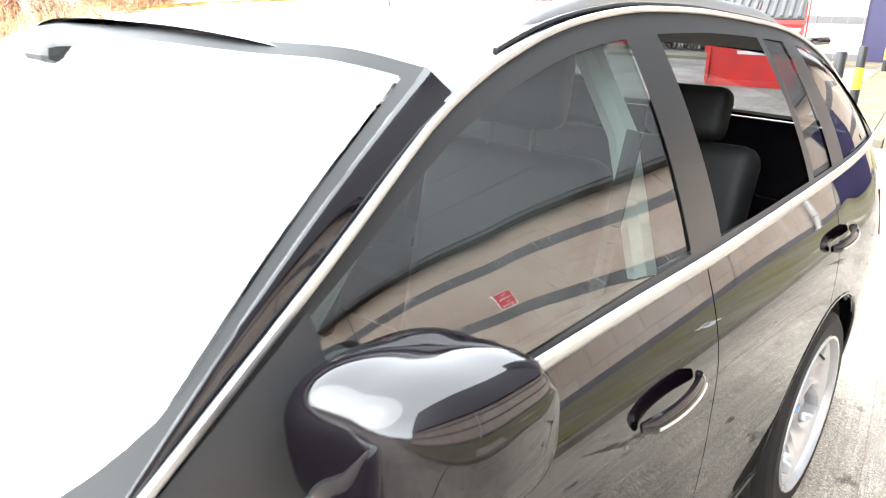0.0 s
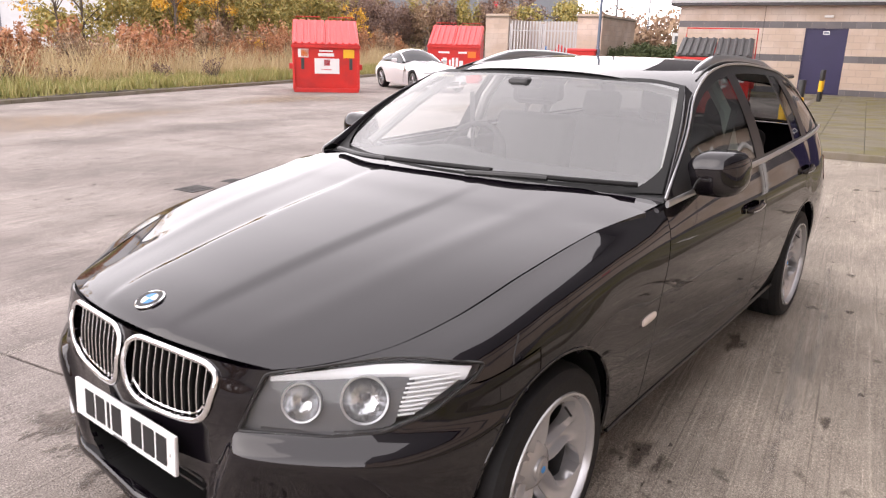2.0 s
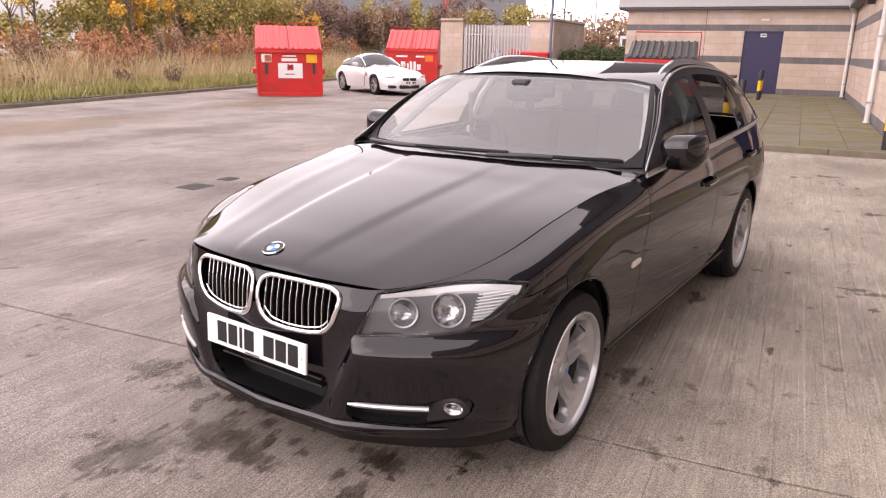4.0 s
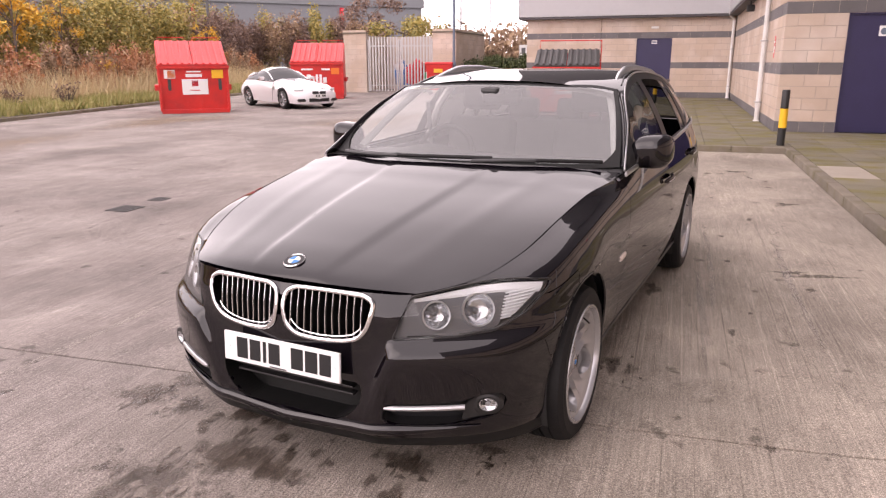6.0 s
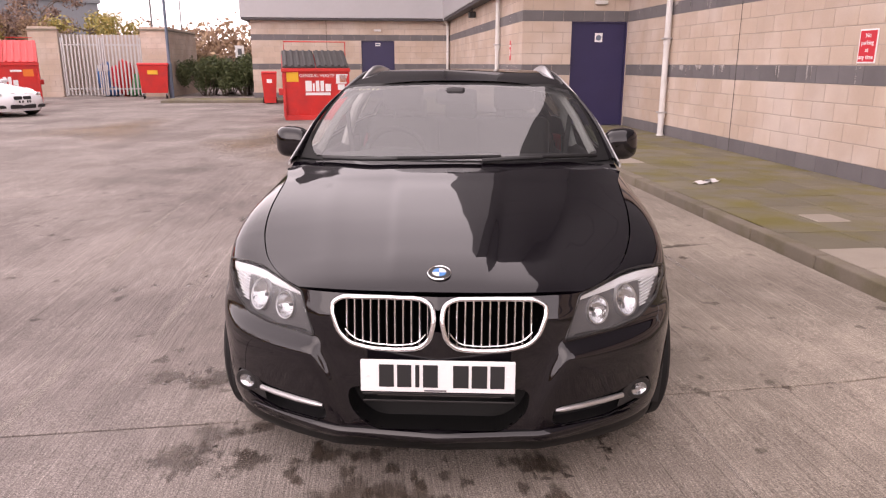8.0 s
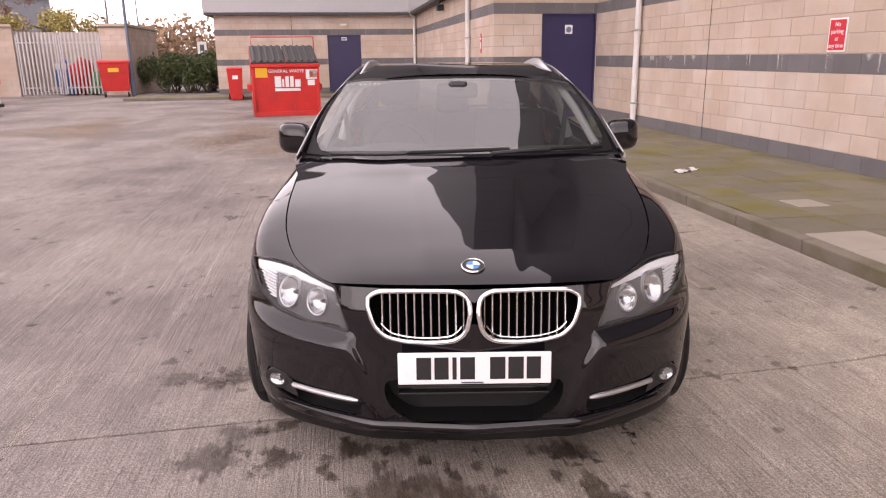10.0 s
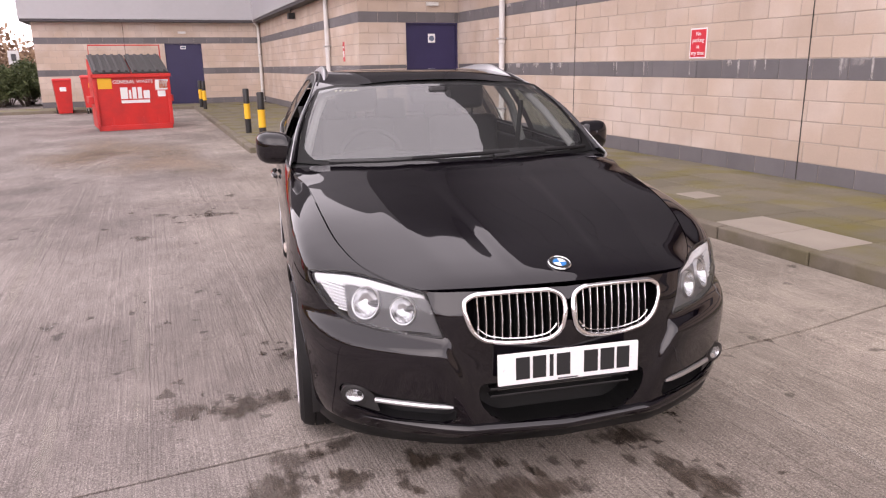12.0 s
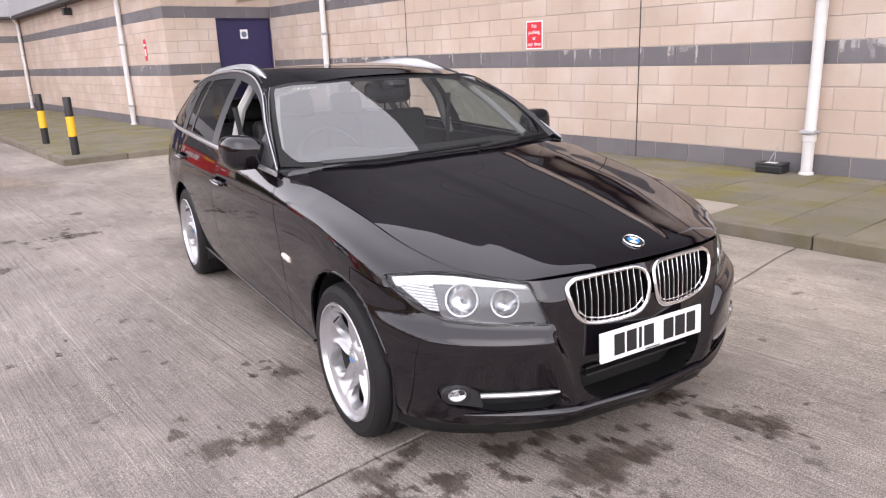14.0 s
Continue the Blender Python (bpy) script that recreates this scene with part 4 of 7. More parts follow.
HALF_INTAKE = [(-0.001, 0.405)] + [p for p in INTAKE if p[0] > 0.0] + [(-0.001, 0.254)]
for poly in (KIDNEY, LAMP, SLOT, HALF_INTAKE):
    cut(shell, poly)
for yc, zc, r in WHEELS:
    dist = lambda v: math.hypot(v.co.y - yc, v.co.z - zc)
    dead = [f for f in shell.faces if f.calc_center_median().x > 0.6 and all(dist(v) < r for v in f.verts)]
    bmesh.ops.delete(shell, geom=dead, context="FACES")
    for v in shell.verts:
        if v.co.x > 0.6 and (d := dist(v)) < r:
            k = r / max(d, 1e-6)
            v.co.y, v.co.z = yc + (v.co.y - yc) * k, zc + (v.co.z - zc) * k
    bmesh.ops.delete(shell, geom=[v for v in shell.verts if not v.link_faces], context="VERTS")
shell.normal_update()

CAR = Matrix.Translation((-0.4065, 0.0133, -RIDE)) @ pose(0, 0, 0, 0, 0, -8.41)
car = thing("estate_car", "glossy black estate car with chrome grille, parked, clean", "car", CAR)


def panel(name, test, label="", both=True, mirror_label=None):
    """Cuts a panel out of the skin by a test on the face centre; one for each side, or one across."""
    made = []
    keep = [f for f in shell.faces if test(f.calc_center_median())]
    for s in ((1, -1) if both else (0,)):
        bm = bmesh.new()
        for side in ((s,) if s else (1, -1)):
            vm = {}
            for f in keep:
                vs = []
                for v in f.verts:
                    if v not in vm:
                        vm[v] = bm.verts.new((v.co.x * side, v.co.y, v.co.z))
                    vs.append(vm[v])
                bm.faces.new(vs if side > 0 else vs[::-1])
        bmesh.ops.remove_doubles(bm, verts=bm.verts, dist=2e-4)
        bm.normal_update()
        rim(bm)
        made.append(part(name, bm, M_PAINT, car, label, smooth=50))
    return made


Y_MID, Y_END = 1.70, 2.60
door_y = lambda z: float(np.interp(z, (0.61, 0.675, 0.79, 0.96), (0.588, 0.60, 0.635, 0.675)))
BUMP_Y = -0.335
in_bumper = lambda c: (c.y < -0.10 and c.z < 0.696 + 0.13 * max(0, c.y + 0.31)) or (c.y < BUMP_Y and c.x < 0.52)
bumper = panel("front_bumper", in_bumper, "glossy black front bumper", both=False)[0]
wings = panel("front_wing", lambda c: c.y < door_y(c.z) and not in_bumper(c))
fdoors = panel("front_door", lambda c: door_y(c.z) <= c.y < Y_MID and c.z > 0.245, "glossy black front door")
rdoors = panel("rear_door", lambda c: Y_MID <= c.y < Y_END and c.z > 0.245, "glossy black rear door")
panel("sill", lambda c: door_y(c.z) <= c.y < 2.5 and c.z <= 0.245)
panel("rear_quarter", lambda c: (Y_END <= c.y or (c.y >= 2.5 and c.z <= 0.245)) and not (c.z < 0.70 and c.y > 3.12) and not c.y > 3.47)
panel("rear_bumper", lambda c: c.y > 3.12 and c.z < 0.70, both=False)
panel("tailgate", lambda c: c.y > 3.47 and c.z >= 0.70, both=False)
shell.free()

# bonnet
E_LINE = curve_knots(RING[7], 40, 2, 7)
NT, NS = 40, 44
C_LINE = curve([(0, -.760, .744), (0, -.737, .768), (0, -.64, .802), (0, -.40, .850), (0, -.10, .899), (0, .20, .945), (0, .49, .987)], NT)
hood = np.zeros((NT + 1, 2 * NS + 1, 3))
foot = hood.copy()
for i in range(NT + 1):
    t = i / NT
    c, e = C_LINE[i], E_LINE[i].copy()
    e[1] = e[1] - 0.02 * t
    for j in range(-NS, NS + 1):
        s = abs(j) / NS
        x = e[0] * s
        k = 2.2 - 0.6 * t
        y = c[1] + (e[1] - c[1]) * s ** k
        z = c[2] + (e[2] - c[2]) * s ** (2.5 - 0.4 * min(1, t * 3) + 1.7 * t ** 2)
        fade = min(1.0, t * 4) * min(1.0, (1 - t) * 4)
        xi, xo = 0.15 + 0.11 * t, 0.36 + 0.20 * t
        dome = 0.5 - 0.5 * math.tanh((x - xi) / 0.015)
        z += fade * (0.008 * dome - 0.004 + 0.003 * math.exp(-((x - xo) / 0.05) ** 2))
        lift = max(0.0, (t - 0.82) / 0.18) ** 1.5
        y, z = y + 0.018 * lift, z + 0.015 * lift
        foot[i, j + NS] = (x * (1 if j >= 0 else -1), y, z - 0.006)
        trim = 0.115 * max(0.0, (s - 0.70) / 0.30) ** 1.3 * max(0.0, (t - 0.78) / 0.22) ** 1.5
        hood[i, j + NS] = (x * (1 if j >= 0 else -1), y - trim, z - 0.17 * trim)
for side_ in (slice(0, 16), slice(2 * NS - 15, 2 * NS + 1)):
    part("pillar_foot", face_out(grid_bm(foot[28:, side_]), (0, 0, 0.3)), M_PAINT, car, smooth=50)
bm = grid_bm(hood)
face_out(bm, (0, 0, 0.3))
HOOD = BVHTree.FromBMesh(bm)
part("bonnet", rim(bm, 0.02, 0.0055), M_PAINT, car, "glossy black bonnet with four raised creases", smooth=50)


def on_hood(x, y, off=0.0):
    hit, nor, _, _ = HOOD.ray_cast(Vector((x, y, 3)), Vector((0, 0, -1)))
    return hit + nor * off, nor


# glasshouse
T_PTS = [(.848, .66, .980), (.779, .95, 1.161), (.695, 1.20, 1.291), (.643, 1.45, 1.369), (.622, 1.70, 1.407), (.615, 2.0, 1.416), (.616, 2.43, 1.402), (.624, 2.85, 1.360), (.649, 3.15, 1.268), (.695, 3.36, 1.13)]
B_PTS = [(.854, .66, .966), (.854, .95, .976), (.855, 1.20, .983), (.855, 1.45, .990), (.858, 1.70, .997), (.856, 2.0, 1.006), (.848, 2.43, 1.017), (.832, 2.85, 1.029), (.805, 3.15, 1.038), (.775, 3.36, 1.04)]
NU, NW = 90, 20
TL, BL = curve_knots(T_PTS, NU, 0, 9), curve_knots(B_PTS, NU, 0, 9)
side = np.zeros((NU + 1, NW + 1, 3))
for i in range(NU + 1):
    for j in range(NW + 1):
        w = j / NW
        k = min(NU, i + 2.6 * max(0.0, math.cos((i - 40) / 30 * math.pi / 2)) * (abs(i - 40) < 30))
        a = min(int(k), NU - 1)
        p = BL[i] * (1 - w) + (TL[a] * (1 - k + a) + TL[a + 1] * (k - a)) * w
        p[0] += 0.020 * 4 * w * (1 - w) * min(1, (TL[i][2] - BL[i][2]) / 0.3)
        side[i, j] = p
per = NU // 9
WIN = {"front": (4, 38), "rear": (43, 60), "vent": (61, 65), "quarter": (68, 85)}
WLO, WHI = 1, 18


def in_window(i, j):
    return WLO <= j < WHI and any(a <= i < b for a, b in WIN.values())


for s in (1, -1):
    bm = grid_bm(side, keep=lambda i, j: not in_window(i, j))
    if s < 0:
        flip(bm)
    face_out(bm)
    part("side_frame", bm, M_TRIM, car, "gloss black window surround", smooth=40)
    for nm, (a, b) in WIN.items():
        open_now = (nm == "rear" and s > 0) or (nm == "front" and s < 0)
        if open_now:
            continue
        g = side[a:b + 1, WLO:WHI + 1].copy()
        g[:, :, 0] -= 0.004
        bm = grid_bm(g)
        if s < 0:
            flip(bm)
        face_out(bm)
        door = {"front": fdoors, "rear": rdoors}.get(nm)
        host = door[0 if s > 0 else 1] if door else car
        w = part("window", bm, M_GLASS_DK if nm in ("quarter", "vent", "rear") else M_GLASS, host, smooth=40)
        w.visible_shadow = False
    # chrome round the windows
    fl = lambda p: (p[0] * s, p[1], p[2])
    top = [TL[i] + np.array((0.004, 0, 0.004)) for i in range(0, NU + 1, 2)]
    low = [BL[i] + np.array((0.006, 0, 0.002)) for i in range(NU, -1, -2)]
    part("chrome_strip", tube([fl(p) for p in top], 0.0062, 8, flat=0.8), M_SATIN, car, "satin chrome window strip", smooth=40)
    part("chrome_strip", tube([fl(p) for p in low], 0.0130, 10, flat=0.55), M_SATIN, car, "satin chrome waist strip", smooth=40)
    # rubber lines along the roof edge
    part("roof_seal", tube([fl(TL[i] + np.array((-0.018, 0, 0.012))) for i in range(26, NU - 8, 2)], 0.005, 6), M_TRIM, car, smooth=40)

# roof
R_C = curve([(0, 1.085, 1.380), (0, 1.35, 1.414), (0, 1.8, 1.436), (0, 2.3, 1.434), (0, 2.8, 1.402), (0, 3.2, 1.342)], 40)
iy = np.linspace(20, 76, 41)
roof_g = np.zeros((41, 41, 3))
for i in range(41):
    a = int(iy[i])
    e = TL[a] * (1 - (iy[i] - a)) + TL[min(a + 1, NU)] * (iy[i] - a)
    for j in range(41):
        s = (j - 20) / 20
        q = abs(s)
        roof_g[i, j] = (e[0] * s, R_C[i][1] + (e[1] - R_C[i][1]) * q ** 2, R_C[i][2] + (e[2] + 0.006 - R_C[i][2]) * q ** 2.6)
bm = face_out(grid_bm(roof_g))
part("roof_panel", bm, M_PAINT, car, smooth=50)
g = roof_g.copy()
g[:, :, 2] -= 0.03
part("roof_lining", face_out(grid_bm(g)), M_LINER, car, smooth=40)

# windscreen, pillars, scuttle
W_BASE = curve([(0, .49, .987), (.25, .515, .986), (.5, .595, .982), (.69, .675, .980), (.815, .72, .986)], 24)
W_TOP = curve([(0, 1.085, 1.374), (.2, 1.095, 1.372), (.4, 1.13, 1.364), (.55, 1.165, 1.360), (.655, 1.20, 1.340)], 24)
ws = np.zeros((21, 49, 3))
for i in range(21):
    t = i / 20
    for j in range(-24, 25):
        b, c = W_BASE[abs(j)], W_TOP[abs(j)]
        p = b * (1 - t) + c * t
        p = p + np.array((0.018 * math.sin(math.pi * t) * abs(j) / 24, -0.022 * math.sin(math.pi * t), 0.014 * math.sin(math.pi * t)))
        ws[i, j + 24] = (p[0] * (1 if j >= 0 else -1), p[1], p[2])
g = ws[1:20, 1:48]
w = part("windscreen", face_out(grid_bm(g)), M_SCREEN, car, "clear raked windscreen", smooth=50)
w.visible_shadow = False
part("windscreen_border", face_out(grid_bm(ws - np.array((0, -0.003, 0.003)), keep=lambda i, j: i < 1 or i >= 19 or j < 1 or j >= 47)), M_FRIT, car, smooth=50)
def on_screen(i, j):
    a, b = min(int(i), 19), min(int(j), 47)
    u, v = i - a, j - b
    p = (ws[a, b] * (1 - u) + ws[a + 1, b] * u) * (1 - v) + (ws[a, b + 1] * (1 - u) + ws[a + 1, b + 1] * u) * v
    return p + np.array((0, -0.004, 0.004))


for s in (1, -1):
    fan = []
    for k in range(13):
        a = radians(7.5 * k)
        c, d = math.cos(a), math.sin(a)
        m = max(c, d)
        fan.append([on_screen(8 - 8 * (c * (1 - q) + c / m * q), 24 + s * (18 + 5.95 * (d * (1 - q) + d / m * q))) for q in (0, 0.5, 1)])
    part("border_corner", face_out(grid_bm(np.array(fan))), M_FRIT, car, smooth=50)
# small pale paper marks inside the top of the screen
for k in range(5):
    a, b = ws[18, 5 + k], ws[18, 6 + k]
    part("screen_mark", tube([a * 0.8 + b * 0.2 + np.array((0, 0.012, -0.004)), a * 0.3 + b * 0.7 + np.array((0, 0.012, 0.002))], 0.0045, 5), M_MARK, car, "pale marks on the windscreen")
for s in (1, -1):
    pil = np.zeros((21, 10, 3))
    ia = np.linspace(0, 21, 21)
    for i in range(21):
        a = int(ia[i])
        e = TL[a] * (1 - (ia[i] - a)) + TL[a + 1] * (ia[i] - a)
        f = ws[i, 48]
        for j in range(10):
            q = (j / 9) ** 1.5
            p = f * (1 - q) + e * q
            p = p + np.array((0.010, -0.012, 0.017)) * math.sin(math.pi * q ** 0.45) * (1 - (i / 20) ** 3)
            pil[i, j] = (p[0] * s, p[1], p[2])
    part("a_pillar", face_out(grid_bm(pil)), M_PAINT, car, smooth=50)
sc = np.zeros((5, 2 * NS + 1, 3))
for j in range(2 * NS + 1):
    h = foot[NT, j]
    x = h[0]
    k = min(24, abs(x) / .815 * 24)
    a = min(int(k), 23)
    b = W_BASE[a] * (1 - (k - a)) + W_BASE[a + 1] * (k - a)
    for i in range(5):
        t = i / 4
        sc[i, j] = (x, h[1] * (1 - t) + (b[1] + 0.01) * t, (h[2] - 0.004) * (1 - t) + (b[2] - 0.002) * t - 0.004 * math.sin(math.pi * t))
part("scuttle", face_out(grid_bm(sc), (0, 0.5, 0)), M_BLACKP, car, "black plastic scuttle panel", smooth=40)

# rear window and hatch sides
rear = np.zeros((13, 41, 3))
for i in range(13):
    t = i / 12
    for j in range(41):
        s = (j - 20) / 20
        a = np.array((0.655 * s, R_C[40][1] + (TL[80][1] - R_C[40][1]) * abs(s) ** 2, 1.335 + (TL[80][2] - 1.335) * abs(s) ** 2.4))
        b = np.array((0.775 * s, 3.60 - 0.2 * abs(s) ** 3, 1.03))
        p = a * (1 - t) + b * t
        p[1] += 0.03 * math.sin(math.pi * t)
        rear[i, j] = p
part("rear_window", face_out(grid_bm(rear, keep=lambda i, j: 1 <= i < 11 and 3 <= j < 37)), M_GLASS_DK, car, smooth=40).visible_shadow = False
part("hatch_frame", face_out(grid_bm(rear, keep=lambda i, j: not (1 <= i < 11 and 3 <= j < 37))), M_PAINT, car, smooth=40)
part("spoiler", face_out(box(-0.6, 0.6, 3.12, 3.34, 1.325, 1.35, 0.01), (0, 3.2, 1.34)), M_PAINT, car)
for s in (1, -1):
    tl = [on_side(y, z, 0.004, s)[0] for y, z in ((3.25, .72), (3.25, .88), (3.47, .87), (3.47, .74))]
    bm = bmesh.new()
    gv = [bm.verts.new(p) for p in tl]
    bm.faces.new(gv)
    bmesh.ops.solidify(bm, geom=bm.faces, thickness=0.01)
    part("tail_lamp", bm, M_TAIL, car, "red tail lamp")

# underside, wheel wells, black fillers for the darkness inside
part("floor_pan", box(-0.80, 0.80, 0.36, 2.40, 0.17, 0.26, 0.02, bm=box(-0.55, 0.55, -0.62, 3.5, 0.19, 0.25)), M_BLACKP, car)
# added black boxes keep the nose dark behind grille and panel gaps
part("engine_bay", box(-0.38, 0.38, -0.58, 0.44, 0.25, 0.64, bm=box(-0.62, 0.62, 0.30, 0.44, 0.6, 0.9)), M_GAP_SHADE, car)
for s in (1, -1):
    for yc, zc, r in WHEELS:
        bm = bmesh.new()
        rows = []
        for k in range(33):
            a = radians(-25 + 230 * k / 32)
            rows.append([(xx * s, yc + (r + 0.004) * math.cos(a), zc + (r + 0.004) * math.sin(a)) for xx in (0.50, 0.70, 0.862)])
        grid_bm(np.array(rows), bm)
        bmesh.ops.recalc_face_normals(bm, faces=bm.faces)
        part("wheel_well", bm, M_BLACKP, car, smooth=40)
        # black disc paints the well's inner shade
        part("well_back", spin([(0.0, 0.5 * s), (r, 0.5 * s)], "x", 32, centre=(0, yc, zc)), M_GAP_SHADE, car)
        lip = [on_side(yc + (r + 0.005) * math.cos(radians(a)), zc + (r + 0.005) * math.sin(radians(a)), -0.004, s)[0] for a in range(-12, 193, 6) if zc + r * math.sin(radians(a)) > 0.24]
        part("arch_lip", tube(lip, 0.007, 6), M_PAINT, car, smooth=40)


# wheels
def wheel(x, y, s, steer=0.0):
    w = part("wheel", spin([(r_, a_ * 1.2 if a_ < 0 else a_) for r_, a_ in [(0.232, -0.10), (0.242, -0.112), (0.285, -0.114), (0.306, -0.10), (0.3155, -0.072), (0.3165, -0.062), (0.309, -0.061), (0.309, -0.055), (0.3172, -0.054), (0.3178, -0.024), (0.310, -0.023), (0.310, -0.015), (0.318, -0.014), (0.318, 0.014), (0.310, 0.015), (0.310, 0.023), (0.3178, 0.024), (0.3172, 0.054), (0.309, 0.055), (0.309, 0.061), (0.3165, 0.062), (0.3155, 0.072), (0.306, 0.10), (0.285, 0.114), (0.244, 0.113), (0.232, 0.10)]], "x", 64), M_RUBBER, car, "five twin-spoke silver alloy wheel with a black tyre", smooth=35)
    w.matrix_local = pose(x, y, HUB, 0, 0, steer) @ Matrix.Diagonal((s, 1, 1, 1))
    part("rim", spin([(0.243, 0.110), (0.240, 0.117), (0.233, 0.117), (0.228, 0.108), (0.224, 0.094), (0.219, 0.06)], "x", 64), M_ALLOY, w, smooth=35)
    part("rim_well", spin([(0.219, 0.06), (0.216, 0.034)], "x", 64), M_ALLOY, w, smooth=35)
    # silver barrel coloured black from here inwards, for the shade behind the spokes
    part("barrel", spin([(0.216, 0.034), (0.205, -0.02), (0.200, -0.1)], "x", 64), M_BLACKP, w, smooth=35)
    part("disc", spin([(0.06, -0.02), (0.165, -0.02), (0.165, -0.045), (0.06, -0.045)], "x", 48), M_ALLOY_DK, w, "steel brake disc", smooth=35)
    # black disc for the shade seen between the spokes
    part("inner_dark", spin([(0.0, -0.07), (0.2, -0.07)], "x", 32), M_GAP_SHADE, w)
    part("hub", spin([(0.0, 0.072), (0.034, 0.072), (0.037, 0.066), (0.06, 0.060), (0.075, 0.046), (0.075, 0.0)], "x", 40), M_ALLOY, w, smooth=35)
    part("cap", spin([(0.0, 0.077), (0.024, 0.077), (0.028, 0.074), (0.033, 0.0735), (0.033, 0.07)], "x", 32), M_ALLOY, w, "round silver hub cap", smooth=35)
    part("cap_centre", spin([(0.0, 0.079), (0.010, 0.079), (0.011, 0.076)], "x", 24), M_BLUE, w, smooth=35)
    for k in range(5):
        a0 = radians(88 + 72 * k)
        web = []
        for q in range(25):
            r = 0.036 + 0.188 * q / 24
            f = q / 24
            half = 36.0 - 21.0 * max(0.0, math.sin(math.pi * min(1.0, max(0.0, (r - 0.066) / 0.150)) ** 1.45)) ** 0.75
            h = 0.050 + 0.010 * math.sin(math.pi * min(1.0, 1.5 * f)) + 0.046 * f ** 2.2
            deep = 0.030 * math.sin(math.pi * min(1.0, f * 1.15 + 0.0)) ** 0.7 if f < 0.87 else 0.0
            row = []
            for c in [-1.0, -0.999] + list(np.linspace(-0.97, 0.97, 15)) + [0.999, 1.0]:
                a = a0 + radians(half * c)
                ridge = math.exp(-((abs(c) - 0.66) / 0.24) ** 2)
                x = h - deep * (1 - ridge) * (0.75 if abs(c) > 0.62 else 1.0)
                if abs(c) == 1.0:
                    x = h - 0.042
                row.append((x, r * math.cos(a), r * math.sin(a)))
            web.append(row)
        bm = grid_bm(np.array(web))
        bmesh.ops.recalc_face_normals(bm, faces=bm.faces)
        part("spoke", bm, M_ALLOY, w, smooth=50)
        bo = a0 + radians(36)
        part("bolt", spin([(0.0, 0.0), (0.009, 0.0), (0.009, 0.052), (0.0, 0.054)], "x", 10, centre=(0, 0.045 * math.cos(bo), 0.045 * math.sin(bo))), M_ALLOY_DK, w, smooth=30)
    part("valve", tube([(0.07, 0.19 * math.cos(0.9), 0.19 * math.sin(0.9)), (0.1, 0.17 * math.cos(0.9), 0.17 * math.sin(0.9))], 0.004, 6), M_BLACKP, w)
    return w


for s in (1, -1):
    for yw in (0.0, 2.76):
        wheel(0.785 * s, yw, s)

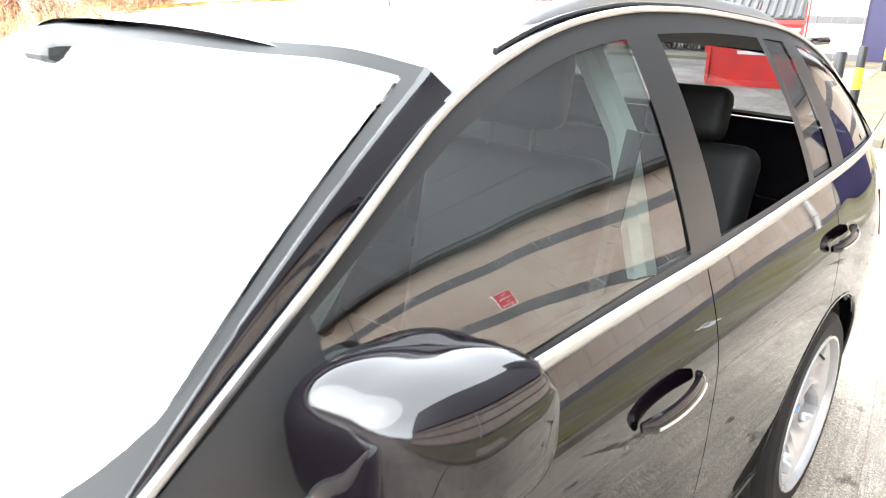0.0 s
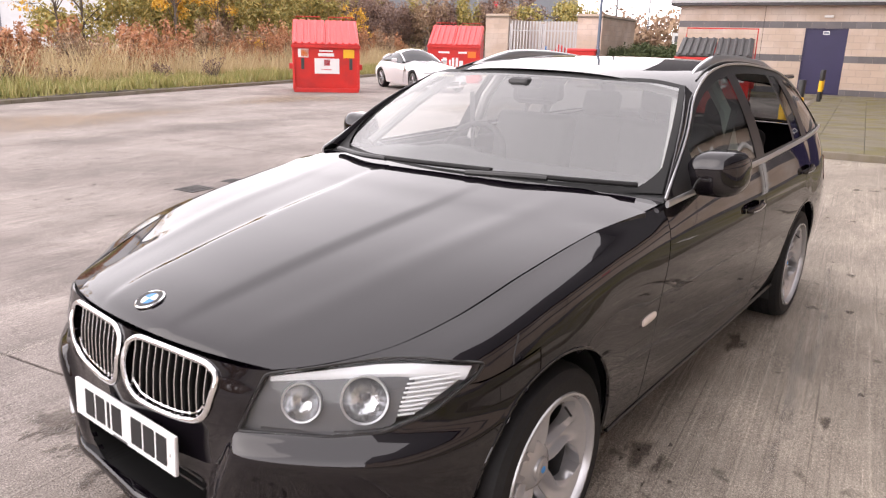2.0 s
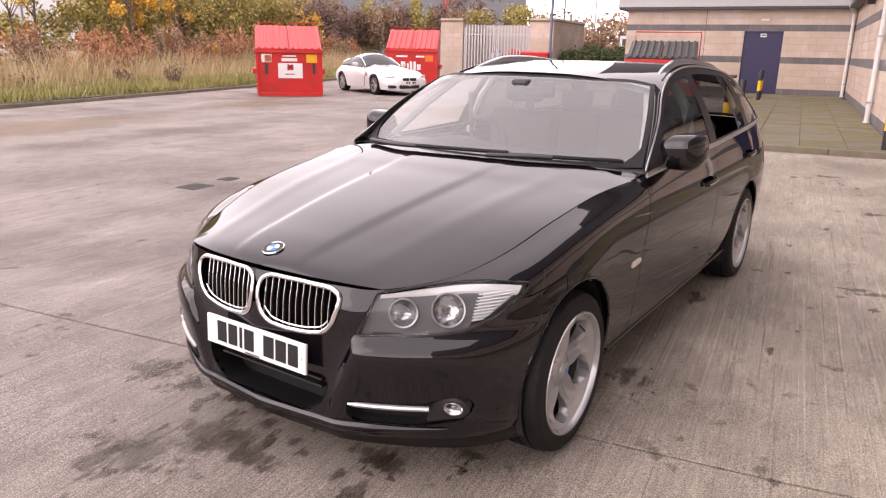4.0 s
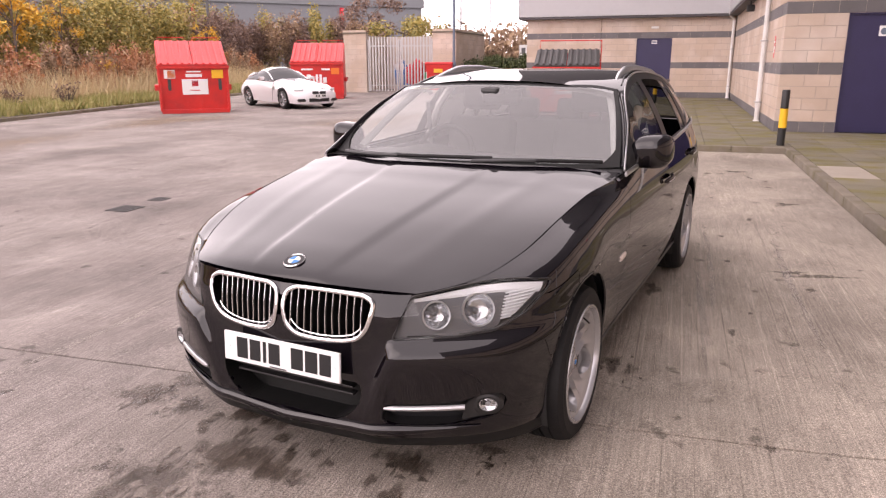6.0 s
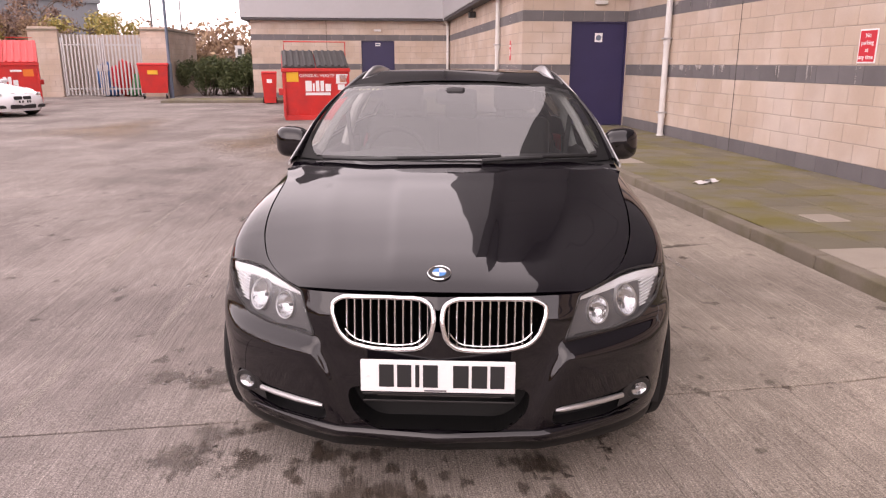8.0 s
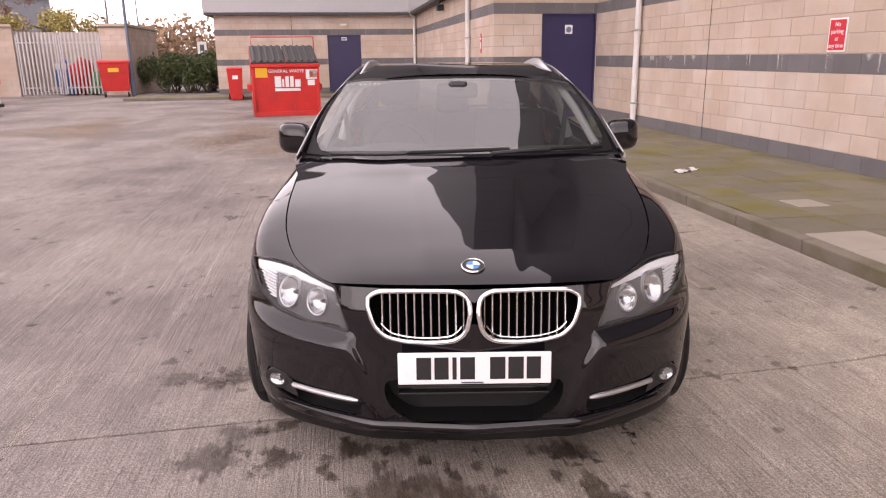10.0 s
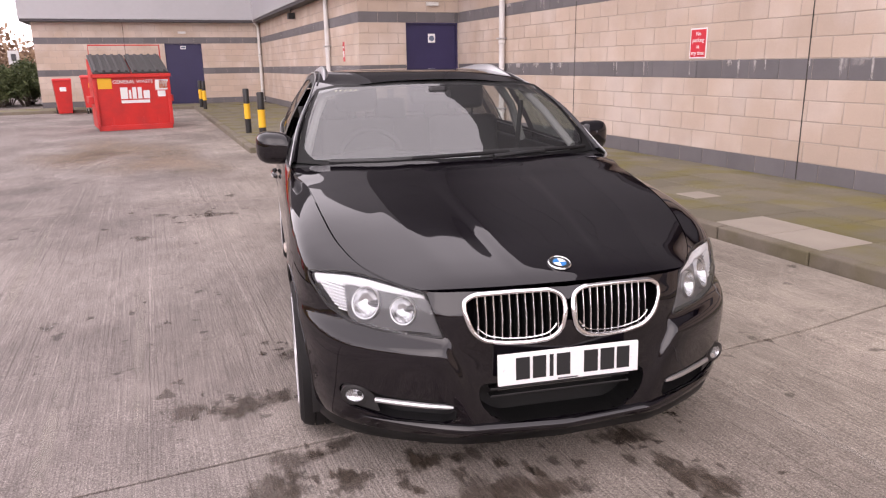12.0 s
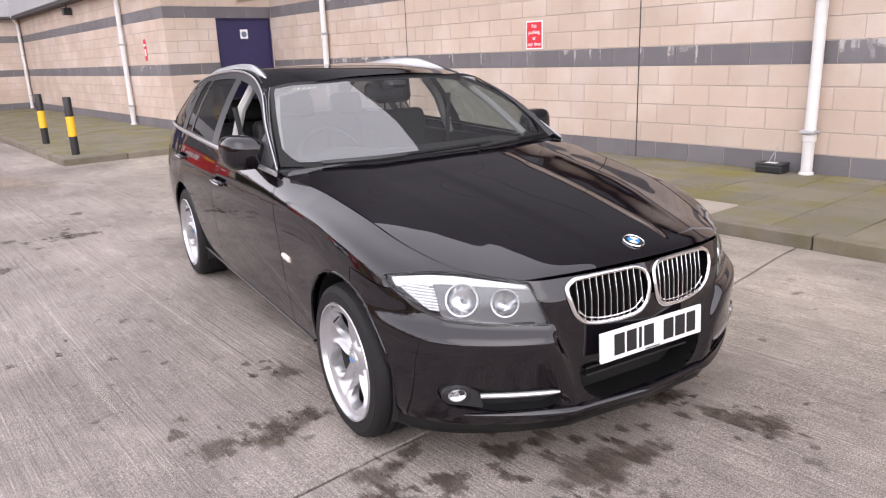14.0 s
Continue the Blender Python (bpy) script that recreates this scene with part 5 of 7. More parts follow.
# ---- front: grille, lamps, plate, badge ----
for s in (1, -1):
    pts = [on_front(x * s, z, 0.004)[0] for x, z in KIDNEY]
    ring = part("grille_surround", tube(pts, 0.0082, 10, closed=True, flat=0.85), M_CHROME, car, "chrome kidney grille surround", smooth=40)
    bm = bmesh.new()
    bk = [bm.verts.new(on_front(x * s, z, -0.05)[0]) for x, z in KIDNEY]
    fr = [bm.verts.new(on_front(x * s, z, 0.0)[0]) for x, z in KIDNEY]
    bm.faces.new(bk)
    for i in range(len(bk)):
        j = (i + 1) % len(bk)
        bm.faces.new((bk[i], bk[j], fr[j], fr[i]))
    bmesh.ops.recalc_face_normals(bm, faces=bm.faces)
    # grille depth darkened by a black back
    part("grille_back", bm, M_GAP_SHADE, ring)
    for k in range(11):
        x = 0.036 + k * 0.0278
        zs = [z for z in np.linspace(0.55, 0.75, 81) if inside(KIDNEY, x, z)]
        a, b = min(zs), max(zs)
        sl = [on_front(x * s, a + (b - a) * f, -0.012 - 0.006 * math.sin(math.pi * f))[0] for f in np.linspace(0, 1, 7)]
        bm = bmesh.new()
        rows = []
        for p in sl:
            rows.append([p + Vector((dx, dy, 0)) for dx, dy in ((-0.0032, 0.0), (0.0, -0.004), (0.0032, 0.0), (0.0034, 0.028), (-0.0034, 0.028))])
        rv = [[bm.verts.new(q) for q in row] for row in rows]
        for p, q in zip(rv, rv[1:]):
            for i in range(5):
                bm.faces.new((p[i], p[(i + 1) % 5], q[(i + 1) % 5], q[i]))
        bmesh.ops.recalc_face_normals(bm, faces=bm.faces)
        part("grille_bar", bm, M_DEEP, ring)
        part("bar_edge", tube([p + Vector((0, -0.005, 0)) for p in sl], 0.0026, 6), M_CHROME, ring, "chrome bar edge", smooth=40)

    low = [(x, z) for x, z in KIDNEY if z < 0.60]
    cxm = sum(x for x, _ in low) / len(low)
    low = sorted(((x + (cxm - x) * 0.10, z + 0.013) for x, z in low), key=lambda q: q[0])
    part("lower_bead", tube([on_front(x * s, z, -0.006)[0] for x, z in low], 0.0028, 6), M_CHROME, ring, "thin chrome bead", smooth=40)

    # headlamp
    lp = [(x * s, z) for x, z in LAMP]
    bm = bmesh.new()
    fr = [bm.verts.new(on_front(x, z, -0.003)[0]) for x, z in lp]
    bkp = [on_front(x, z, 0.0)[0] + Vector((-0.028 * s, 0.075, 0.0)) for x, z in lp]
    bk = [bm.verts.new(p) for p in bkp]
    for i in range(len(fr)):
        j = (i + 1) % len(fr)
        bm.faces.new((bk[i], bk[j], fr[j], fr[i]))
    bm.faces.new(bk)
    bmesh.ops.triangulate(bm, faces=[f for f in bm.faces if len(f.verts) > 4])
    bmesh.ops.recalc_face_normals(bm, faces=bm.faces)
    lamp = part("headlamp", bm, M_LAMP_PANEL, car, "clear twin-round headlamp")
    # lens
    bm = bmesh.new()
    zs = np.linspace(0.57, 0.752, 17)
    cells = {}
    for a in range(27):
        for b in range(17):
            cells[a, b] = (0.425 + a * 0.0160, zs[b])
    vm = {}
    for a in range(26):
        for b in range(16):
            q = [cells[a, b], cells[a + 1, b], cells[a + 1, b + 1], cells[a, b + 1]]
            if sum(inside(LAMP, *c) for c in q) >= 1:
                vs = []
                for ky, c in zip(((a, b), (a + 1, b), (a + 1, b + 1), (a, b + 1)), q):
                    if ky not in vm:
                        cc = c if inside(LAMP, *c) else tuple(nearest_on(LAMP, *c)[1])
                        vm[ky] = bm.verts.new(on_front(cc[0] * s, cc[1], 0.003)[0])
                    vs.append(vm[ky])
                try:
                    bm.faces.new(vs)
                except ValueError:
                    pass
    bmesh.ops.dissolve_degenerate(bm, edges=bm.edges, dist=1e-5)
    face_out(bm)
    ln = part("lens", bm, M_LENS, lamp, "clear lens", smooth=60)
    ln.visible_shadow = False
    part("lamp_rim", tube([on_front(x, z, 0.001)[0] for x, z in lp], 0.004, 6, closed=True), M_TRIM, lamp, smooth=40)
    bowls = []
    for cx, cz, rr in ((0.556, 0.656, 0.047), (0.672, 0.666, 0.056)):
        c, d = on_front(cx * s, cz, -0.015)
        bowls.append((c, rr))
        mt = d.to_track_quat("Y", "Z").to_matrix().to_4x4()
        bowl = part("reflector", spin([(rr * 0.10, -0.034), (rr * 0.40, -0.031), (rr * 0.64, -0.024), (rr * 0.82, -0.013), (rr * 0.95, 0.004)], "y", 36), M_REFL, lamp, "round chrome reflector", smooth=40)
        bowl.matrix_local = Matrix.Translation(c) @ mt
        rg_ = part("ring", spin([(rr * 0.92, -0.006), (rr * 0.95, 0.006), (rr * 1.03, 0.007), (rr * 1.07, -0.008)], "y", 40), M_SATIN, lamp, "pale light ring", smooth=40)
        rg_.matrix_local = Matrix.Translation(c) @ mt
        bulb = part("bulb", spin([(0.0, -0.014), (rr * 0.11, -0.016), (rr * 0.14, -0.026), (rr * 0.22, -0.046)], "y", 20), M_LAMP_PANEL, lamp, smooth=40)
        bulb.matrix_local = Matrix.Translation(c) @ mt
    # grey inner panel round the reflectors
    bm = bmesh.new()
    pv = {}
    ok = lambda x, z: inside(LAMP, x, z) and nearest_on(LAMP, x, z)[0] > 0.003 and all((on_front(x * s, z, -0.017)[0] - c).length > rr * 0.95 for c, rr in bowls)
    for a in range(82):
        for b in range(38):
            q = [(0.428 + (a + i) * 0.004, 0.578 + (b + j) * 0.004) for i, j in ((0, 0), (1, 0), (1, 1), (0, 1))]
            if q[1][0] < 0.740 + 0.10 * (q[0][1] - 0.62) and all(ok(*c) for c in q):
                vs = []
                for (i, j), c in zip(((a, b), (a + 1, b), (a + 1, b + 1), (a, b + 1)), q):
                    if (i, j) not in pv:
                        pv[i, j] = bm.verts.new(on_front(c[0] * s, c[1], -0.017)[0])
                    vs.append(pv[i, j])
                bm.faces.new(vs)
    part("inner_panel", face_out(bm), M_LAMP_PANEL, lamp, "grey inner panel", smooth=60)
    # pale indicator block with ribs at the outer end
    edge_x = lambda z: float(np.interp(z, (0.622, 0.634, 0.704, 0.730), (0.762, 0.782, 0.830, 0.832)))
    rows = [(z, 0.735 + 0.10 * (z - 0.62), edge_x(z) - 0.006) for z in np.linspace(0.626, 0.727, 8)]
    blk = np.array([[on_front((x0 + (x1 - x0) * f) * s, z, -0.024)[0] for f in np.linspace(0, 1, 6)] for z, x0, x1 in rows])
    part("indicator", face_out(grid_bm(blk)), M_LAMP_BLACK, lamp, "clear indicator block", smooth=40)
    for k in range(9):
        z = 0.630 + k * 0.0105
        pr = [on_front(x * s, z + (x - 0.76) * 0.10, -0.015)[0] for x in np.linspace(0.737, edge_x(z) - 0.010, 6)]
        part("indicator_fin", tube(pr, 0.0026, 6, flat=1.5), M_PEARL, lamp, "clear indicator fin", smooth=40)
    for x in (0.757, 0.780, 0.802):
        zs_ = [z for z in np.linspace(0.630, 0.720, 8) if x < edge_x(z) - 0.012]
        part("indicator_rib", tube([on_front(x * s, z, -0.016)[0] for z in zs_], 0.0016, 5), M_SATIN, lamp)
    brow = np.array([[on_front(x * s, z - dz * (0.55 + 0.75 * (x - 0.486) / 0.34), -0.008 - off)[0] for x, z in ((0.486, 0.714), (0.54, 0.724), (0.60, 0.733), (0.66, 0.740), (0.72, 0.743), (0.77, 0.740), (0.828, 0.730))] for dz, off in ((0.0, 0.0), (0.008, 0.001), (0.017, 0.003), (0.024, 0.010))])
    part("brow", face_out(grid_bm(brow)), M_PEARL, lamp, "bright silver brow", smooth=40)

    # lower slot with bright strip and fog lamp
    sp = [(x * s, z) for x, z in SLOT]
    bm = bmesh.new()
    fr = [bm.verts.new(on_front(x, z, 0.0)[0]) for x, z in sp]
    bk = [bm.verts.new(on_front(x, z, 0.0)[0] + Vector((-0.02 * s, 0.07, 0.0))) for x, z in sp]
    for i in range(len(fr)):
        j = (i + 1) % len(fr)
        bm.faces.new((bk[i], bk[j], fr[j], fr[i]))
    bm.faces.new(bk)
    bmesh.ops.triangulate(bm, faces=[f for f in bm.faces if len(f.verts) > 4])
    bmesh.ops.recalc_face_normals(bm, faces=bm.faces)
    slot = part("lower_vent", bm, M_BLACKP, bumper, "matt black lower vent")
    st = [on_front(x * s, z, 0.002)[0] for x, z in ((0.404, 0.333), (0.43, 0.334), (0.50, 0.335), (0.58, 0.336), (0.655, 0.337))]
    part("vent_strip", tube(st, [0.005, 0.0095, 0.0105, 0.0105, 0.0100], 8, flat=0.9), M_SATIN, slot, "satin metal strip", smooth=40)
    bm = bmesh.new()
    bm.faces.new([bm.verts.new(on_front(x * s, z, -0.006)[0]) for x, z in round_poly([(0.642, 0.283), (0.662, 0.350), (0.692, 0.372), (0.760, 0.374), (0.772, 0.345), (0.748, 0.300)], 0.012)])
    bmesh.ops.triangulate(bm, faces=bm.faces)
    part("fog_housing", face_out(bm), M_BLACKP, slot, "matt black fog lamp housing")
    fc = on_front(0.722 * s, 0.341, 0.0)[0]
    fd = Vector((0.42 * s, -1, 0)).normalized().to_track_quat("Y", "Z").to_matrix().to_4x4()
    fm = Matrix.Translation(fc + Vector((0.003 * s, -0.007, 0))) @ fd @ Matrix.Diagonal((0.92, 0.3, 0.68, 1))
    pod = part("fog_pod", spin([(0.060, -0.05), (0.056, -0.012), (0.042, -0.004), (0.037, -0.006), (0.036, -0.03)], "y", 32), M_TRIM, slot, smooth=40)
    pod.matrix_local = fm
    fog = part("fog_lamp", spin([(0.0, -0.044), (0.014, -0.042), (0.027, -0.030), (0.035, -0.006)], "y", 32), M_REFL, slot, "round clear fog lamp", smooth=40)
    fog.matrix_local = fm
    part("fog_bulb", spin([(0.0, -0.012), (0.009, -0.014), (0.011, -0.033)], "y", 16), M_SATIN, slot, smooth=40).matrix_local = fm
    part("fog_lens", spin([(0.0, 0.003), (0.025, 0.001), (0.040, -0.006)], "y", 32), M_LENS, slot, smooth=40).matrix_local = fm

# centre intake
bm = bmesh.new()
fr = [bm.verts.new(on_front(x, z, -0.001)[0]) for x, z in INTAKE]
bk = [bm.verts.new(on_front(x, z, 0.0)[0] + Vector((0, 0.11, 0.0))) for x, z in INTAKE]
for i in range(len(fr)):
    j = (i + 1) % len(fr)
    bm.faces.new((bk[i], bk[j], fr[j], fr[i]))
bm.faces.new(bk)
bmesh.ops.triangulate(bm, faces=[f for f in bm.faces if len(f.verts) > 4])
bmesh.ops.recalc_face_normals(bm, faces=bm.faces)
intake = part("centre_intake", bm, M_DEEP, bumper, "matt black centre intake")
for k, z in enumerate((0.345, 0.372, 0.397)):
    part("intake_bar", box(-0.265, 0.265, -0.735, -0.70, z - 0.004, z + 0.004, 0.002), M_TRIM, intake)
part("radiator", box(-0.22, 0.22, -0.685, -0.675, 0.33, 0.39), M_ALLOY_DK, intake)
tray = [[on_front(x, 0.222, -0.006)[0] + Vector((0, dy, dz)) for x in np.linspace(-0.84, 0.84, 57)] for dy, dz in ((0, 0), (0.008, -0.03), (0.022, -0.058), (0.06, -0.072), (0.30, -0.072))]
part("lower_valance", face_out(grid_bm(np.array(tray))), M_DEEP, bumper, "matt black lower valance", smooth=50)
part("lower_lip", tube([on_front(x, 0.234 + 0.02 * (abs(x) / 0.6) ** 2, 0.004)[0] for x in np.linspace(-0.70, 0.70, 41)], [0.002 + 0.017 * min(1.0, (0.70 - abs(x)) / 0.25) for x in np.linspace(-0.70, 0.70, 41)], 10, flat=0.8), M_PAINT, bumper, smooth=40)

# number plate, its writing as bars
plate = part("number_plate", box(-0.26, 0.26, -0.006, 0.006, -0.0555, 0.0555, 0.004), M_WHITE, car, "white number plate with black bars")
plate.matrix_local = pose(0, -0.797, 0.468, -3)
for k, (x, w) in enumerate(((-0.172, 0.05), (-0.112, 0.048), (-0.068, 0.014), (-0.024, 0.05), (0.078, 0.052), (0.14, 0.052), (0.2, 0.048))):
    part("bar", box(x - w / 2, x + w / 2, -0.0078, -0.0065, -0.037, 0.041), M_INK, plate)
part("bar", box(-0.045, 0.03, -0.0078, -0.0065, -0.051, -0.046), M_POLE, plate)
for x in (-0.236, 0.236):
    part("screw", spin([(0.0, -0.0095), (0.006, -0.0095), (0.007, -0.0065)], "y", 14, centre=(x, 0, 0.0)), M_WHITE, plate, smooth=40)
part("plate_holder", box(-0.13, 0.13, -0.790, -0.74, 0.425, 0.500, 0.006), M_BLACKP, car)

# round badge
bp, bn = on_hood(0, -0.688)
bq = Matrix.Translation(bp + bn * 0.001) @ bn.to_track_quat("Z", "Y").to_matrix().to_4x4()
badge = part("badge", spin([(0.0, 0.0), (0.041, 0.0), (0.041, 0.004), (0.038, 0.007), (0.036, 0.004), (0.0, 0.004)], "z", 40), M_CHROME, car, "round blue and white badge in a chrome ring", smooth=40)
badge.matrix_local = bq
part("badge_ring", spin([(0.0, 0.0042), (0.036, 0.0042), (0.036, 0.0052), (0.024, 0.0055), (0.0, 0.0055)], "z", 40), M_INK, badge, smooth=40)
for k in range(4):
    bm = bmesh.new()
    c = bm.verts.new((0, 0, 0.0068))
    arc = [bm.verts.new((0.0235 * math.cos(radians(90 * k + 9 * i)), 0.0235 * math.sin(radians(90 * k + 9 * i)), 0.0062)) for i in range(11)]
    for p, q in zip(arc, arc[1:]):
        bm.faces.new((c, p, q))
    part("badge_quarter", bm, M_BLUE if k % 2 else M_WHITE, badge)

# ---- sides: mirrors, handles, repeaters, rails ----
for s in (1, -1):
    i = 0 if s > 0 else 1
    bm = bmesh.new()
    bmesh.ops.create_uvsphere(bm, u_segments=48, v_segments=32, radius=1.0)
    for v in bm.verts:
        p = v.co.copy()
        e = 3.1
        n_ = (abs(p.x) ** e + abs(p.y) ** e + abs(p.z) ** e) ** (1 / e)
        p /= n_
        inner = (1 - p.x) / 2
        v.co = Vector((p.x * 0.094 - (0.014 * (1 - p.z) * inner ** 1.5), p.y * 0.085 if p.y < 0 else min(p.y, 0.55) * 0.085, p.z * (0.087 - 0.004 * inner)))
        v.co.y += 0.03 * p.x * abs(p.x)
        v.co.z += 0.004 * p.x
    mir = part("door_mirror", bm if s > 0 else flip(bm), M_PAINT, fdoors[i], "black door mirror", smooth=60)
    mir.location = (0.920 * s, 0.955, 1.043)
    part("mirror_arm", tube([(-0.160 * s, -0.02, -0.090), (-0.120 * s, -0.018, -0.078), (-0.085 * s, -0.012, -0.058), (-0.05 * s, 0.0, -0.036), (0.0, 0.01, -0.02)], [0.034, 0.030, 0.036, 0.044, 0.03], 14, flat=0.9), M_PAINT, mir, smooth=40)
    gm = part("mirror_glass", box(-0.068, 0.07, 0.045, 0.0485, -0.050, 0.054, 0.002), M_CHROME, mir, "mirror glass")
    gm.matrix_local = pose(0, 0, 0, 0, 0, 13 * s)
    # matt sail panel in front of the window
    sail = np.array([[side[k, j] * np.array((s, 1, 1)) + np.array((0.006 * s, 0, 0)) for j in range(0, 20)] for k in range(2, 10)])
    part("sail_panel", face_out(grid_bm(sail)), M_BLACKP, fdoors[i], "matt black mirror sail panel", smooth=40)
    for door, y0, nm in ((fdoors[i], 1.40, "handle"), (rdoors[i], 2.50, "handle")):
        z0 = 0.814 if y0 < 2 else 0.862
        hb = [on_side(y0 + 0.20 * f, z0 + 0.012 * f, 0.006 + 0.024 * math.sin(math.pi * min(1, f * 1.0)) ** 0.5, s)[0] for f in np.linspace(0, 1, 13)]
        part("door_handle", tube(hb, [0.009] + [0.0165] * 11 + [0.010], 10, flat=0.6), M_PAINT, door, "black door handle with a bright edge", smooth=40)
        part("handle_strip", tube([p + Vector((0.009 * s, 0, -0.003)) for p in hb[1:-1]], 0.0032, 6), M_SATIN, door, "bright handle strip", smooth=40)
    rp = [on_side(0.488 + 0.075 * f, 0.608 + 0.006 * f, 0.003, s)[0] for f in np.linspace(0, 1, 7)]
    part("side_repeater", tube(rp, [0.011, 0.0145, 0.0155, 0.0155, 0.0155, 0.0145, 0.011], 10, flat=0.5), M_CLEAR_AMBER, wings[i], "clear side repeater", smooth=40)
    rail_g = []
    for k in range(61):
        f = k / 60
        y = 1.335 + 1.76 * f
        x, z = np.interp(y, TL[:, 1], TL[:, 0]) - 0.055, np.interp(y, TL[:, 1], TL[:, 2]) + 0.004
        h = 0.038 * min(1.0, 4.5 * f) ** 0.7 * min(1.0, 4.5 * (1 - f)) ** 0.7 + 0.004
        w = 0.006 + 0.012 * min(1.0, 6 * f) * min(1.0, 6 * (1 - f))
        rail_g.append([((x + a * w) * s, y, z - 0.006 + c * h) for a, c in ((1.25, 0.0), (1.15, 0.55), (0.8, 0.92), (0.2, 1.12), (-0.4, 1.06), (-0.9, 0.85), (-1.2, 0.45), (-1.3, 0.0), (1.25, 0.0))])
    rm = grid_bm(np.array(rail_g))
    bmesh.ops.holes_fill(rm, edges=rm.edges, sides=12)
    bmesh.ops.recalc_face_normals(rm, faces=rm.faces)
    part("roof_rail", rm, M_SATIN, car, "satin silver roof rail", smooth=50)
    # sill trim and reflector at the rear
    part("lower_moulding", tube([on_side(y, 0.25, 0.001, s)[0] for y in np.linspace(0.40, 2.38, 24)], 0.007, 6), M_TRIM, car, smooth=40)

# wipers
for pts in (((0.15, 0.520, 0.996), (0.34, 0.555, 1.003), (0.56, 0.62, 1.001), (0.74, 0.69, 0.998)), ((-0.66, 0.615, 0.990), (-0.42, 0.54, 0.997), (-0.12, 0.52, 1.004), (0.24, 0.54, 1.010))):
    base = part("wiper_arm", tube([Vector(p) + Vector((0, -0.02, 0.016)) for p in curve([pts[0], pts[1], tuple((np.array(pts[1]) + np.array(pts[2])) / 2)], 10)], 0.011, 8), M_BLACKP, car, "black wiper arm", smooth=40)
    part("wiper_blade", tube([Vector(p) + Vector((0, -0.012, 0.018)) for p in curve(pts, 24)], 0.0095, 8), M_RUBBER, base, smooth=40)
part("aerial", tube([(0.0, 2.95, 1.37), (0.0, 3.02, 1.40), (0.0, 3.09, 1.41)], [0.03, 0.018, 0.006], 8, flat=0.5), M_PAINT, car, smooth=40)

# ---- cabin ----
dash_g = np.zeros((13, 21, 3))
for i in range(13):
    a = i / 12
    for j in range(21):
        x = (j - 10) / 10 * 0.74
        yy = 0.62 + 0.55 * a + 0.08 * (x / 0.74) ** 2 * (1 - a)
        zz = 0.965 + 0.012 * math.sin(math.pi * a) - 0.25 * max(0, a - 0.75) ** 1.0 + 0.045 * math.exp(-((x + 0.36) / 0.17) ** 2) * math.exp(-((a - 0.6) / 0.25) ** 2)
        dash_g[i, j] = (x, yy, zz)
part("dashboard", face_out(grid_bm(dash_g), (0, 0.9, 0.2)), M_DASH, car, "black dashboard top", smooth=40)
part("dash_front", box(-0.74, 0.74, 1.02, 1.10, 0.45, 0.90, 0.02), M_DASH, car)
sw = part("steering_wheel", tube([(0.185 * math.cos(a), 0, 0.185 * math.sin(a)) for a in np.linspace(0, 2 * math.pi, 40, endpoint=False)], 0.016, 10, closed=True), M_LEATHER, car, "black leather steering wheel", smooth=40)
sw.matrix_local = pose(-0.36, 1.13, 0.93, -25)
part("wheel_boss", box(-0.08, 0.08, -0.03, 0.02, -0.07, 0.06, 0.02), M_LEATHER, sw)
for a in (200, 340, 270):
    part("wheel_spoke", tube([(0, 0, 0), (0.18 * math.cos(radians(a)), 0, 0.18 * math.sin(radians(a)))], 0.014, 6), M_LEATHER, sw)


def seat(x, y, w=0.5):
    q = part("front_seat", box(-w / 2, w / 2, -0.25, 0.28, 0.0, 0.16, 0.05, seg=3), M_LEATHER, car, "black leather front seat", smooth=50)
    q.matrix_local = pose(x, y, 0.40, 4)
    b = part("backrest", box(-w / 2 + 0.01, w / 2 - 0.01, -0.06, 0.07, 0.0, 0.62, 0.05, seg=3), M_LEATHER, q, smooth=50)
    b.matrix_local = pose(0, 0.27, 0.1, -16)
    h = part("headrest", box(-0.135, 0.135, -0.045, 0.05, 0.66, 0.86, 0.04, seg=3), M_LEATHER, q, smooth=50)
    h.matrix_local = pose(0, 0.27, 0.1, -12)
    for sx in (-0.06, 0.06):
        st = part("headrest_post", tube([(sx, 0, 0.6), (sx, 0, 0.68)], 0.007, 8), M_BLACKP, q)
        st.matrix_local = pose(0, 0.27, 0.1, -13)


seat(-0.37, 1.35)
seat(0.37, 1.40)
bench = part("rear_bench", box(-0.64, 0.64, 2.05, 2.5, 0.36, 0.55, 0.05, seg=3), M_LEATHER, car, "black leather rear bench", smooth=50)
rb = part("backrest", box(-0.64, 0.64, -0.06, 0.06, 0.0, 0.58, 0.05, seg=3), M_LEATHER, bench, smooth=50)
rb.matrix_local = pose(0, 2.52, 0.5, -18)
for x in (-0.4, 0.0, 0.4):
    h = part("headrest", box(x - 0.125, x + 0.125, -0.04, 0.045, 0.58, 0.74, 0.035, seg=3), M_LEATHER, bench, smooth=50)
    h.matrix_local = pose(0, 2.52, 0.5, -16)
